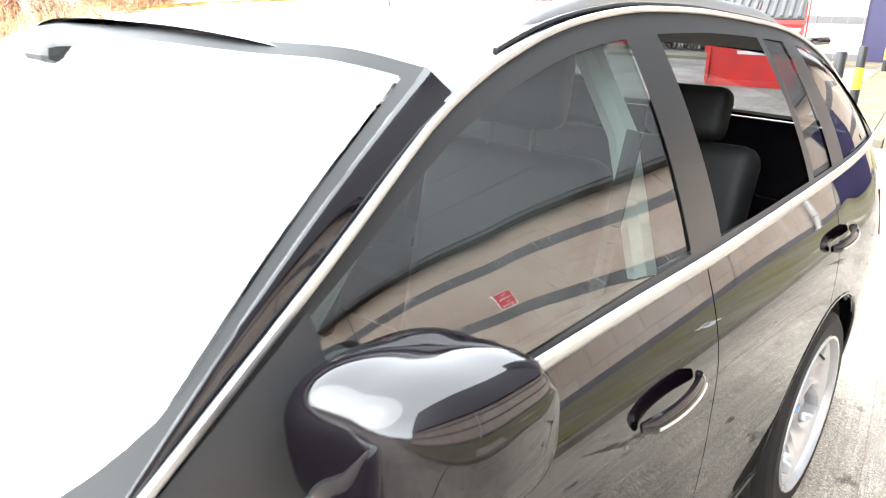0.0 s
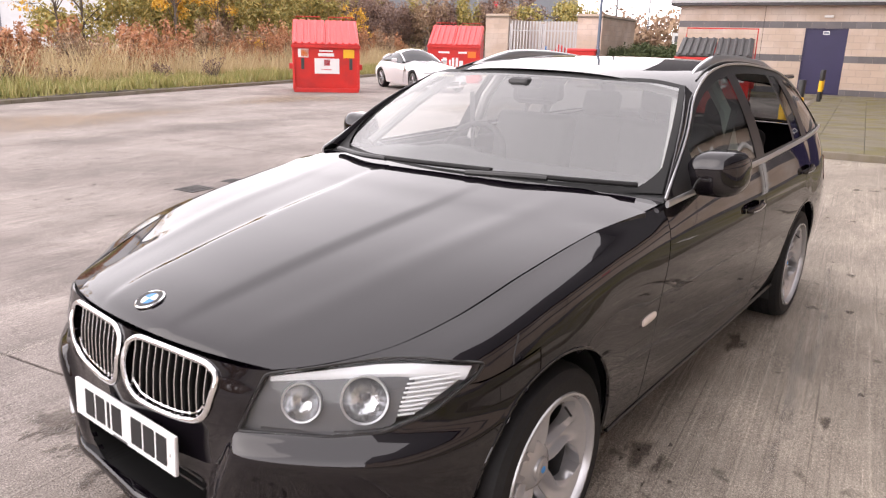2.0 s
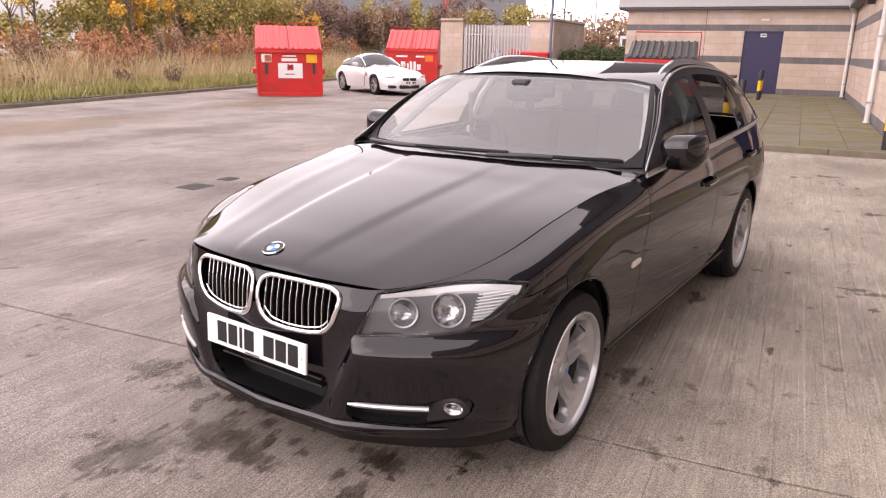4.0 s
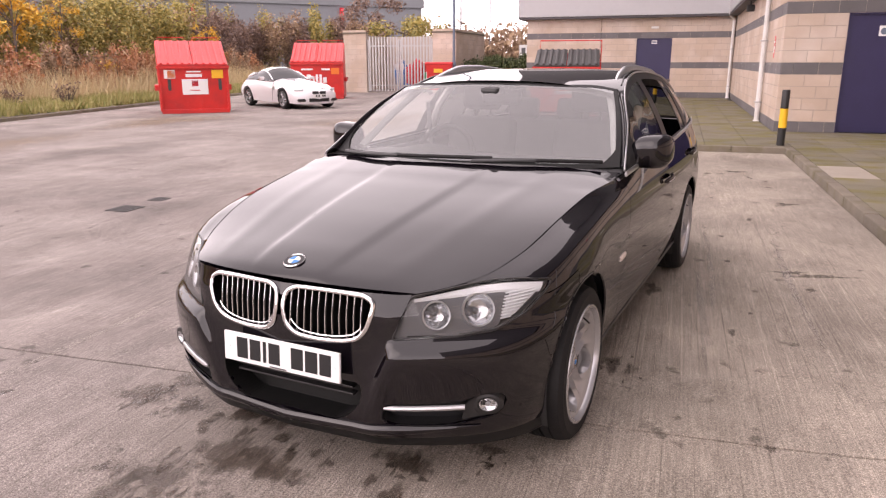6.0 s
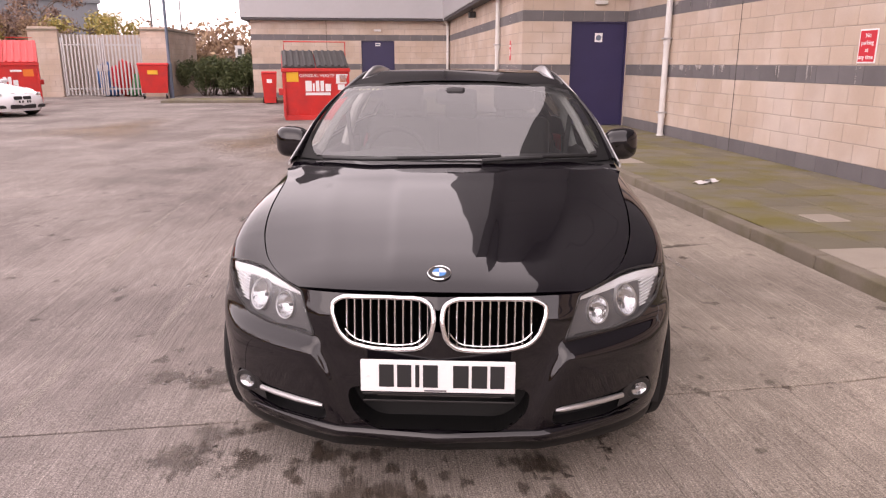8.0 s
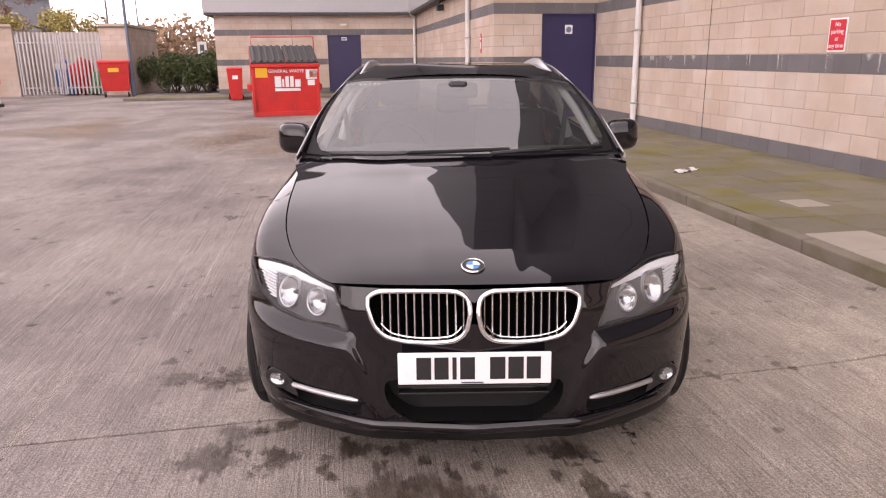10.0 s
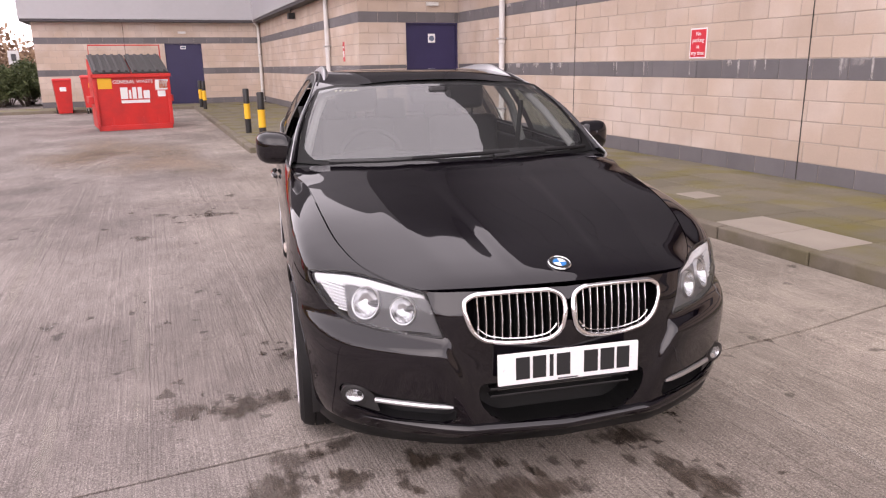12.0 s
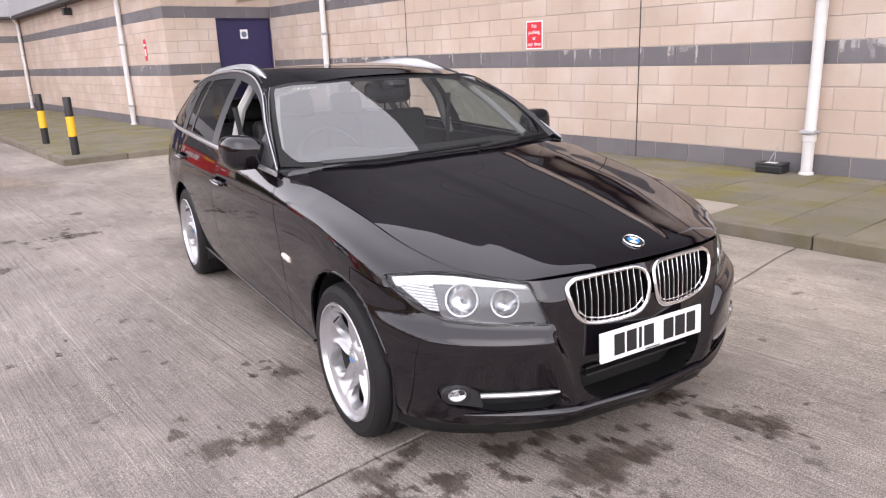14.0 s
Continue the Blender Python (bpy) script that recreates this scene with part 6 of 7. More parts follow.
for s in (1, -1):
    part("door_card", box(min(s * 0.76, s * 0.80), max(s * 0.76, s * 0.80), 0.85, 2.4, 0.30, 0.96, 0.015), M_LEATHER, car)
    part("b_pillar_trim", tube([(0.76 * s, 1.66, 0.95), (0.68 * s, 1.68, 1.2), (0.575 * s, 1.70, 1.35)], 0.028, 8), M_LINER, car, "grey pillar lining", smooth=40)
    part("a_pillar_trim", tube([(0.755 * s, 0.86, 1.0), (0.68 * s, 1.08, 1.18), (0.60 * s, 1.27, 1.315)], 0.022, 8), M_LINER, car, smooth=40)
    part("seat_belt", tube([(0.735 * s, 1.62, 1.22), (0.70 * s, 1.60, 0.9), (0.66 * s, 1.58, 0.5)], 0.018, 6, flat=0.2), M_BLACKP, car)
part("mirror", box(-0.12, 0.12, -0.025, 0.025, -0.045, 0.045, 0.024, seg=4), M_BLACKP, car, "black interior mirror", smooth=50).matrix_local = pose(0, 1.16, 1.285)
part("mirror_mount", box(-0.055, 0.055, 0.98, 1.10, 1.30, 1.345, 0.02), M_BLACKP, car)

# proportions: a long bonnet, with the cabin set back over the floor
STRETCH_Y = (-2.0, -0.5, -0.2, 0.36, 0.55, 0.66, 1.1, 1.4, 1.7, 2.1, 2.32, 3.1, 3.36, 3.5, 3.8)
STRETCH_D = (0.026, 0.022, 0.0, 0.0, 0.062, 0.085, 0.14, 0.165, 0.17, 0.125, 0.075, 0.075, 0.06, 0.04, 0.0)


def set_back(ob, m):
    """Moves a part and its own parts back by the share that its place along the car asks for."""
    m = m @ ob.matrix_basis
    inv = m.inverted()
    for v in ob.data.vertices:
        p = m @ v.co
        p.x *= float(np.interp(p.y, (-0.45, -0.1), (0.988, 1.0)))
        p.y += float(np.interp(p.y, STRETCH_Y, STRETCH_D))
        v.co = inv @ p
    for c in ob.children:
        set_back(c, m)


for ob in car.children:
    if not ob.name.startswith("wheel") or ob.name.startswith("wheel_well"):
        set_back(ob, Matrix.Identity(4))

# ---- yard things ----
def bollard(x, y, label):
    b = thing("bollard", label, "bollard", pose(x, y, PAVE), "black and yellow bollards")
    part("lower_post", spin([(0.0, 0.0), (0.062, 0.0), (0.062, 0.29), (0.0, 0.29)], "z", 20), M_BLACKP, b, smooth=40)
    part("yellow_band", spin([(0.0, 0.29), (0.063, 0.29), (0.063, 0.6), (0.0, 0.6)], "z", 20), M_YELLOW, b, smooth=40)
    part("upper_post", spin([(0.0, 0.6), (0.062, 0.6), (0.062, 0.885), (0.056, 0.9), (0.0, 0.9)], "z", 20), M_BLACKP, b, smooth=40)
    return b


b0 = bollard(2.42, 10.2, "black bollard with a yellow band on the paving corner")
for x, y in ((0.07, 10.36), (0.12, 12.75), (-0.02, 22.6), (-0.05, 23.9)):
    copy_thing(b0, pose(x, y, PAVE, 0, 0, 15))

bait = thing("bait_box", "black plastic bait box on the paving by the downpipe", "bait box", pose(XE - 0.16, 1.42, PAVE))
part("body", box(-0.1, 0.1, -0.14, 0.14, 0, 0.085, 0.015), M_BLACKP, bait)
part("lid", box(-0.105, 0.105, -0.145, 0.145, 0.085, 0.105, 0.01), M_BLACKP, bait)
part("label", box(-0.06, 0.02, -0.06, 0.06, 0.1055, 0.107), M_WHITE, bait, "white label")
part("cord", tube([(0.0, -0.02, 0.1), (0.05, 0.0, 0.2), (0.1, 0.01, 0.26), (0.06, 0.03, 0.18), (0.01, 0.05, 0.1)], 0.003, 6), M_GALV, bait)

lit = thing("litter", "crumpled white paper litter on the paving", "litter", pose(3.17, 4.96, PAVE + 0.004, 0, 0, 35))
bm = bmesh.new()
bmesh.ops.create_grid(bm, x_segments=10, y_segments=5, size=0.5)
for v in bm.verts:
    x, y = v.co.x, v.co.y
    v.co = Vector((x * 0.42, y * 0.14, 0.012 + 0.012 * math.sin(x * 9) * math.cos(y * 7 + x * 3) + 0.006 * math.sin(23 * x + 17 * y)))
part("sheet", bm, M_PAPER, lit, smooth=30)
part("print", box(-0.05, 0.06, -0.03, 0.02, 0.026, 0.028), M_POLE, lit)


def skip_bin(m, label, w, d, hb, ht, lid_mat, decals):
    """A steel front-loading bin: tapered body, ribs, arm pockets, two ribbed lid halves, a bar behind."""
    b = thing("waste_bin", label, "waste bin", m, "large red waste bins")
    bm = bmesh.new()
    prof = [(0.0, 0.0), (d, 0.0), (d, ht - 0.12), (d - 0.12, ht - 0.12), (-0.04, hb)]
    prof[0] = (0.06, 0.0)
    left, right = [], []
    for y, z in prof:
        left.append(bm.verts.new((-w / 2, y, z + 0.06)))
        right.append(bm.verts.new((w / 2, y, z + 0.06)))
    bm.faces.new(left)
    bm.faces.new(right[::-1])
    for i in range(len(prof)):
        j = (i + 1) % len(prof)
        bm.faces.new((left[j], left[i], right[i], right[j]))
    bmesh.ops.recalc_face_normals(bm, faces=bm.faces)
    part("body", bm, M_BIN, b)
    part("top_rail", box(-w / 2 - 0.03, w / 2 + 0.03, -0.09, -0.02, hb - 0.03, hb + 0.06, 0.012), M_BIN, b)
    part("base_rail", box(-w / 2 + 0.02, w / 2 - 0.02, 0.0, 0.07, 0.0, 0.12, 0.01), M_BIN, b)
    for s in (-1, 1):
        part("arm_pocket", box(s * (w / 2 + 0.055) - 0.055, s * (w / 2 + 0.055) + 0.055, 0.35, d - 0.25, hb * 0.5, hb * 0.5 + 0.16, 0.01), M_BIN, b)
        part("corner_rib", box(s * (w / 2 - 0.03) - 0.035, s * (w / 2 - 0.03) + 0.035, -0.035, 0.06, 0.1, hb, 0.008), M_BIN, b)
        part("foot", box(s * (w / 2 - 0.2) - 0.06, s * (w / 2 - 0.2) + 0.06, 0.1, d - 0.1, 0.0, 0.07), M_BIN, b)
    for k in range(4):
        x = -w / 2 + w * (k + 1) / 5
        part("front_rib", box(x - 0.025, x + 0.025, -0.02 + 0.055, 0.09, 0.06, 0.3, 0.006), M_BIN, b)
    slope = math.atan2(ht - 0.08 - hb, d - 0.12 + 0.06)
    ln = math.hypot(ht - 0.08 - hb, d - 0.06)
    for s in (-1, 1):
        lid = part("lid", box(-w / 4 + 0.012, w / 4 - 0.012, -0.04, ln, 0.0, 0.045, 0.012), lid_mat, b, "ribbed plastic lid half")
        lid.matrix_local = Matrix.Translation((s * w / 4, -0.05, hb + 0.075)) @ Matrix.Rotation(slope, 4, "X")
        for k in range(5):
            x = -w / 4 + 0.1 + k * (w / 2 - 0.2) / 4
            rb = part("lid_rib", box(x - 0.035, x + 0.035, -0.045, ln - 0.05, 0.046, 0.085, 0.016), lid_mat, lid)
    bar = [(-w / 2 + 0.1, d - 0.02, ht - 0.06), (-w / 2 + 0.1, d - 0.02, ht + 0.13), (-0.12, d - 0.02, ht + 0.13), (-0.12, d - 0.02, ht - 0.06)]
    if lid_mat is M_BIN_DARK:
        bar = [(-w / 2 + 0.08, d - 0.02, ht - 0.1), (-w / 2 + 0.08, d - 0.02, ht + 0.27), (w / 2 + 0.04, d - 0.02, ht + 0.27), (w / 2 + 0.04, d - 0.02, 0.2)]
        part("lid_stop", tube(bar, 0.02, 6), M_BIN, b, "red tubular lid stop")
    else:
        part("lid_stop", tube(bar, 0.015, 6), M_BIN, b)
        part("lid_stop", tube([(-p[0], p[1], p[2]) for p in bar], 0.015, 6), M_BIN, b)
    yf = lambda z: 0.06 - 0.1 * (z - 0.06) / hb - 0.004
    tilt = math.degrees(math.atan2(0.1, hb))
    for x, z, ww, hh, mt, nm in decals:
        q = part(nm, box(-ww / 2, ww / 2, -0.003, 0.003, -hh / 2, hh / 2), mt, b)
        q.matrix_local = pose(x, yf(z) - 0.004, z, tilt)
    return b


m1 = Matrix.Translation((-12.72, 15.25, 0)) @ pose(0, 0, 0, 0, 0, 40)
skip_bin(m1, "large red steel waste bin with a red ribbed lid", 1.94, 1.45, 1.3, 2.05, M_BIN_LID, [
    (-0.66, 1.12, 0.3, 0.24, M_WHITE, "sticker_back"), (-0.62, 1.12, 0.2, 0.2, M_ORANGE, "sticker"), (0.66, 1.12, 0.32, 0.24, M_STICKER, "sticker"),
    (0.02, 0.76, 0.72, 0.44, M_WHITE, "label"), (0.02, 0.86, 0.18, 0.17, M_RED_SIGN, "mark"), (0.0, 0.66, 0.3, 0.03, M_RED_SIGN, "text_bar"),
    (0.0, 1.08, 0.46, 0.09, M_WHITE, "text_bar"), (0.0, 1.19, 0.4, 0.04, M_WHITE, "text_bar"),
    (-0.68, 0.82, 0.09, 0.32, M_BIN_DARK, "scrape"), (0.72, 0.82, 0.09, 0.32, M_BIN_DARK, "scrape")])
m2 = Matrix.Translation((-13.25, 23.9, 0)) @ pose(0, 0, 0, 0, 0, 22)
skip_bin(m2, "large red steel waste bin with white lettering shapes", 2.1, 1.5, 1.38, 2.2, M_BIN_LID, [
    (0.72, 1.1, 0.32, 0.24, M_ORANGE, "sticker"), (-0.4, 1.17, 0.45, 0.07, M_WHITE, "text_bar"), (0.35, 1.17, 0.35, 0.07, M_WHITE, "text_bar"),
    (-0.35, 0.8, 0.16, 0.34, M_WHITE, "letter_shape"), (-0.15, 0.76, 0.07, 0.26, M_WHITE, "letter_shape"), (-0.02, 0.8, 0.1, 0.34, M_WHITE, "letter_shape"), (0.13, 0.8, 0.1, 0.34, M_WHITE, "letter_shape"), (0.3, 0.75, 0.15, 0.22, M_WHITE, "letter_shape")])
m3 = Matrix.Translation((-2.07, 16.3, 0)) @ pose(0, 0, 0, 0, 0, 7)
b3 = skip_bin(m3, "large red steel general waste bin with a black lid", 1.70, 1.4, 1.26, 1.74, M_BIN_DARK, [
    (-0.6, 1.1, 0.3, 0.24, M_STICKER, "sticker"), (0.66, 1.05, 0.3, 0.24, M_WHITE, "sticker_back"), (0.7, 1.06, 0.2, 0.19, M_ORANGE, "sticker"), (0.64, 0.84, 0.18, 0.14, M_WHITE, "sticker"),
    (-0.2, 0.87, 0.16, 0.27, M_WHITE, "letter_shape"), (-0.07, 0.84, 0.05, 0.2, M_WHITE, "letter_shape"), (0.03, 0.87, 0.09, 0.27, M_WHITE, "letter_shape"), (0.15, 0.87, 0.09, 0.27, M_WHITE, "letter_shape"), (0.3, 0.83, 0.14, 0.19, M_WHITE, "letter_shape"),
    (0.04, 0.67, 0.64, 0.07, M_WHITE, "text_bar")])
letters("words", "GENERAL WASTE", 0.115, M_WHITE, b3, pose(0.02, -0.045, 1.13, 94), 0.002)

# red wheeled bins
wb = thing("wheeled_bin", "red four-wheeled plastic waste bin", "waste bin", pose(-9.6, 28.7, 0, 0, 0, 12) @ Matrix.Diagonal((0.88, 0.88, 1.1, 1)))
part("body", frustum([(-0.56, -0.38), (0.56, -0.38), (0.56, 0.38), (-0.56, 0.38)], [(-0.66, -0.5), (0.66, -0.5), (0.66, 0.5), (-0.66, 0.5)], 0.22, 1.22), M_BIN, wb)
part("lid", box(-0.69, 0.69, -0.54, 0.54, 1.22, 1.32, 0.04), M_BIN_LID, wb)
part("sticker", box(-0.25, 0.2, -0.512, -0.5, 0.9, 1.05), M_STICKER, wb)
for sx in (-1, 1):
    for sy in (-1, 1):
        part("caster", spin([(0.0, -0.025), (0.1, -0.025), (0.1, 0.025), (0.0, 0.025)], "x", 18, centre=(sx * 0.5, sy * 0.33, 0.1)), M_RUBBER, wb, smooth=40)
        part("fork", box(sx * 0.5 - 0.05, sx * 0.5 + 0.05, sy * 0.33 - 0.04, sy * 0.33 + 0.04, 0.11, 0.24), M_GALV, wb)
w2 = thing("wheelie_bin", "small red plastic wheelie bin with a white label", "wheelie bin", pose(-4.35, 24.5, 0, 0, 0, 8) @ Matrix.Diagonal((0.94, 0.94, 1.1, 1)))
part("body", frustum([(-0.22, -0.26), (0.22, -0.26), (0.22, 0.26), (-0.22, 0.26)], [(-0.29, -0.34), (0.29, -0.34), (0.29, 0.34), (-0.29, 0.34)], 0.03, 0.98), M_BIN, w2)
part("lid", box(-0.3, 0.3, -0.37, 0.38, 0.98, 1.05, 0.03), M_BIN_LID, w2)
part("label", box(-0.1, 0.1, -0.325, -0.31, 0.68, 0.86), M_WHITE, w2)
for sx in (-1, 1):
    part("wheel", spin([(0.0, -0.03), (0.1, -0.03), (0.1, 0.03), (0.0, 0.03)], "x", 18, centre=(sx * 0.24, 0.3, 0.1)), M_RUBBER, w2, smooth=40)

copy_thing(wb, pose(-3.35, 24.3, 0, 0, 0, -6) @ Matrix.Diagonal((0.62, 0.8, 0.86, 1)))

# block enclosure with palisade gates
EY, EX0, EX1, GX0, GX1, EH = 30.2, -15.05, -9.3, -13.85, -10.45, 2.78
enc = wall_backing("wall_enclosure", "buff block walls of the bin enclosure", [(EX0, GX0, EY + 0.006, EY + 0.22, -0.1, EH), (GX1, EX1 - 0.006, EY + 0.006, EY + 0.22, -0.1, EH), (EX0, EX0 + 0.22, EY + 0.22, EY + 5, -0.1, EH), (EX1 - 0.22, EX1 - 0.006, EY + 0.22, EY + 5, -0.1, EH), (EX0, EX1 - 0.006, EY + 5, EY + 5.2, -0.1, EH)])
for x0, x1 in ((EX0 - 0.03, GX0 + 0.03), (GX1 - 0.03, EX1 + 0.03)):
    part("coping", box(x0, x1, EY - 0.04, EY + 0.26, EH, EH + 0.07, 0.01), M_KERB, enc)
part("coping", box(EX1 - 0.26, EX1 + 0.03, EY + 0.26, EY + 5.2, EH, EH + 0.07, 0.01), M_KERB, enc)
for s, (x0, x1) in enumerate(((GX0 + 0.04, (GX0 + GX1) / 2 - 0.02), ((GX0 + GX1) / 2 + 0.02, GX1 - 0.04))):
    gate = thing("palisade_gate", "grey galvanised palisade gate leaf, closed", "gate", pose(0, EY + 0.08, 0), "palisade gate leaves")
    for z in (0.35, 2.2):
        part("rail", box(x0, x1, 0.02, 0.06, z - 0.03, z + 0.03), M_GALV, gate)
    for x in (x0, x1 - 0.06):
        part("stile", box(x, x + 0.06, 0.0, 0.06, 0.06, 2.5), M_GALV, gate)
    n = 10
    for k in range(n):
        x = x0 + 0.12 + k * (x1 - x0 - 0.24) / (n - 1)
        part("pale", frustum([(x - 0.034, -0.012), (x + 0.034, -0.012), (x + 0.034, 0.008), (x - 0.034, 0.008)], [(x - 0.034, -0.012), (x + 0.034, -0.012), (x + 0.034, 0.008), (x - 0.034, 0.008)], 0.08, 2.62), M_GALV, gate)
    part("latch", box(x1 - 0.2 if s == 0 else x0, x1 if s == 0 else x0 + 0.2, -0.05, -0.012, 1.1, 1.35), M_GALV, gate)
M_BLUEBAG = mat("blue_sack", (0.05, 0.16, 0.4), rough=0.4)
M_GREENBAG = mat("green_sack", (0.06, 0.3, 0.12), rough=0.4)
for x, z, mt in ((-12.3, 1.5, M_BLUEBAG), (-11.9, 1.3, M_RED_SIGN), (-11.5, 1.6, M_BIN), (-10.9, 1.0, M_GREENBAG), (-12.0, 0.6, M_BLUEBAG), (-11.1, 0.45, M_GREENBAG)):
    bm = bmesh.new()
    bmesh.ops.create_icosphere(bm, subdivisions=3, radius=0.4)
    for v in bm.verts:
        v.co *= 1 + 0.25 * noise.noise(v.co * 4 + Vector((x, z, 0)))
        v.co.z *= z / 0.8
        v.co.z = max(v.co.z, -z / 2)
    ob = part("stacked_sack", bm, mt, smooth=60)
    ob.location = (x, EY + 0.9, z / 2)
    tagged(ob, "full plastic sack behind the palisade gate", "sack", "sacks in the enclosure")

post = thing("lamp_column", "tall blue-grey steel lamp column", "lamp column", pose(-9.0, 28.9, 0))
part("base", spin([(0.0, 0.0), (0.1, 0.0), (0.1, 1.4), (0.07, 1.5), (0.0, 1.5)], "z", 16), M_POST, post, smooth=40)
part("shaft", tube([(0, 0, 1.5), (0, 0, 9.0)], [0.065, 0.045], 12), M_POST, post, smooth=40)
part("lantern", box(-0.12, 0.12, -0.6, 0.1, 9.0, 9.12, 0.04), M_POST, post)


def far_pole(x, y, h):
    p = thing("lamp_column", "tall dark lamp column in the distance", "lamp column", pose(x, y, 0), "far lamp columns")
    part("shaft", tube([(0, 0, 0), (0, 0, h)], [0.1, 0.06], 10), M_POLE, p, smooth=40)
    part("lantern", box(-0.5, 0.5, -0.12, 0.12, h, h + 0.12, 0.04), M_POLE, p)
    return p


far_pole(-27.5, 37.0, 12)
far_pole(-21.5, 72.0, 12)
far_pole(-24.5, 96.0, 10)
# ---- white roadster ----
def loft(rings, st, rn):
    out = []
    for r in rings:
        cols = [curve_knots(r, n, k, k + 1) for k, n in enumerate(st)]
        out.append(np.vstack([c[:-1] for c in cols[:-1]] + [cols[-1]]))
    out = np.array(out)
    rows = []
    for j in range(out.shape[1]):
        col = [curve_knots(out[:, j], n, k, k + 1) for k, n in enumerate(rn)]
        rows.append(np.vstack([c[:-1] for c in col[:-1]] + [col[-1]]))
    return np.array(rows).transpose(1, 0, 2)


rd = thing("roadster", "parked white two-seat sports car with closed roof", "car", Matrix.Translation((-10.85, 18.5, 0)) @ pose(0, 0, 0, 0, 0, 57.7))
ZR = [
    [(0, -.80, .16), (.45, -.74, .16), (.74, -.50, .18), (.82, 0, .19), (.80, .50, .18), (.80, 1.5, .18), (.83, 2.5, .22), (.74, 3.1, .26), (0, 3.25, .27)],
    [(0, -.86, .36), (.45, -.80, .36), (.79, -.53, .37), (.875, 0, .40), (.85, .50, .40), (.86, 1.5, .42), (.89, 2.5, .45), (.80, 3.18, .46), (0, 3.34, .46)],
    [(0, -.82, .52), (.45, -.76, .53), (.77, -.48, .56), (.885, 0, .62), (.87, .50, .60), (.875, 1.5, .62), (.89, 2.5, .66), (.80, 3.12, .64), (0, 3.30, .66)],
    [(0, -.74, .62), (.42, -.66, .65), (.66, -.36, .70), (.72, 0, .76), (.74, .50, .80), (.80, 1.5, .85), (.78, 2.5, .87), (.68, 3.0, .84), (0, 3.24, .84)],
]
zg = loft(ZR, [8, 8, 10, 12, 16, 18, 12, 10], [5, 6, 8])
bm = bmesh.new()
for s in (1, -1):
    q = zg * np.array((s, 1, 1))
    b2 = grid_bm(q)
    for yc in (0.0, 2.496):
        dist = lambda v: math.hypot(v.co.y - yc, v.co.z - 0.32)
        bmesh.ops.delete(b2, geom=[f for f in b2.faces if all(abs(v.co.x) > 0.55 and dist(v) < 0.355 for v in f.verts)], context="FACES")
        for v in b2.verts:
            if abs(v.co.x) > 0.55 and (d := dist(v)) < 0.355:
                v.co.y, v.co.z = yc + (v.co.y - yc) * 0.355 / max(d, 1e-6), 0.32 + (v.co.z - 0.32) * 0.355 / max(d, 1e-6)
    tmp = bpy.data.meshes.new("tmp")
    b2.to_mesh(tmp)
    b2.free()
    bm.from_mesh(tmp)
    bpy.data.meshes.remove(tmp)
bmesh.ops.remove_doubles(bm, verts=bm.verts, dist=1e-3)
part("body", face_out(bm), M_CARWHITE, rd, smooth=45)
e_l = curve_knots(ZR[3], 40, 0, 5)
zh = np.zeros((31, 21, 3))
zc_ = curve([(0, -.74, .62), (0, -.6, .68), (0, -.2, .78), (0, .4, .86), (0, 1.0, .92)], 30)
for i in range(31):
    e = e_l[min(40, 8 + i)]
    for j in range(21):
        u = (j - 10) / 10
        zh[i, j] = (e[0] * u, zc_[i][1] + (e[1] - zc_[i][1]) * u * u if i < 30 else zc_[i][1] - 0.1 * u * u, zc_[i][2] + (e[2] - zc_[i][2]) * abs(u) ** 2.2 + 0.02 * math.exp(-((abs(u) - 0.45) / 0.15) ** 2))
part("bonnet", face_out(grid_bm(zh), (0, 0, 0)), M_CARWHITE, rd, smooth=45)
dk = np.zeros((11, 21, 3))
for i in range(11):
    for j in range(21):
        u, y = (j - 10) / 10, 0.95 + 2.25 * i / 10
        e = curve_knots(ZR[3], 40, 4, 8)[min(40, 2 + i * 3)]
        dk[i, j] = (e[0] * u * 1.0, y, e[2] + 0.03 * (1 - u * u))
part("deck", face_out(grid_bm(dk), (0, 2, 0)), M_CARWHITE, rd, smooth=45)
cab = np.zeros((17, 17, 3))
roofline = curve([(0, .98, .90), (0, 1.25, 1.10), (0, 1.55, 1.26), (0, 1.95, 1.285), (0, 2.35, 1.19), (0, 2.75, .93)], 16)
for i in range(17):
    h = roofline[i][2] - 0.86
    for j in range(17):
        a = math.pi * j / 16
        cab[i, j] = (math.copysign(abs(math.cos(a)) ** 0.75, math.cos(a)) * (0.76 - 0.22 * min(1, h / 0.42) * math.sin(a)), roofline[i][1] + 0.12 * (1 - math.sin(a)), 0.86 + h * math.sin(a) ** 0.62)
part("glasshouse", face_out(grid_bm(cab, keep=lambda i, j: not (6 <= i < 14 and 4 <= j < 12)), (0, 1.8, 0.8)), M_DARKGLASS, rd, "dark windows", smooth=40)
part("roof_panel", face_out(grid_bm(cab + np.array((0, 0, 0.006)), keep=lambda i, j: (6 <= i < 14 and 3 <= j < 13)), (0, 1.8, 0.8)), M_CARWHITE, rd, smooth=40)
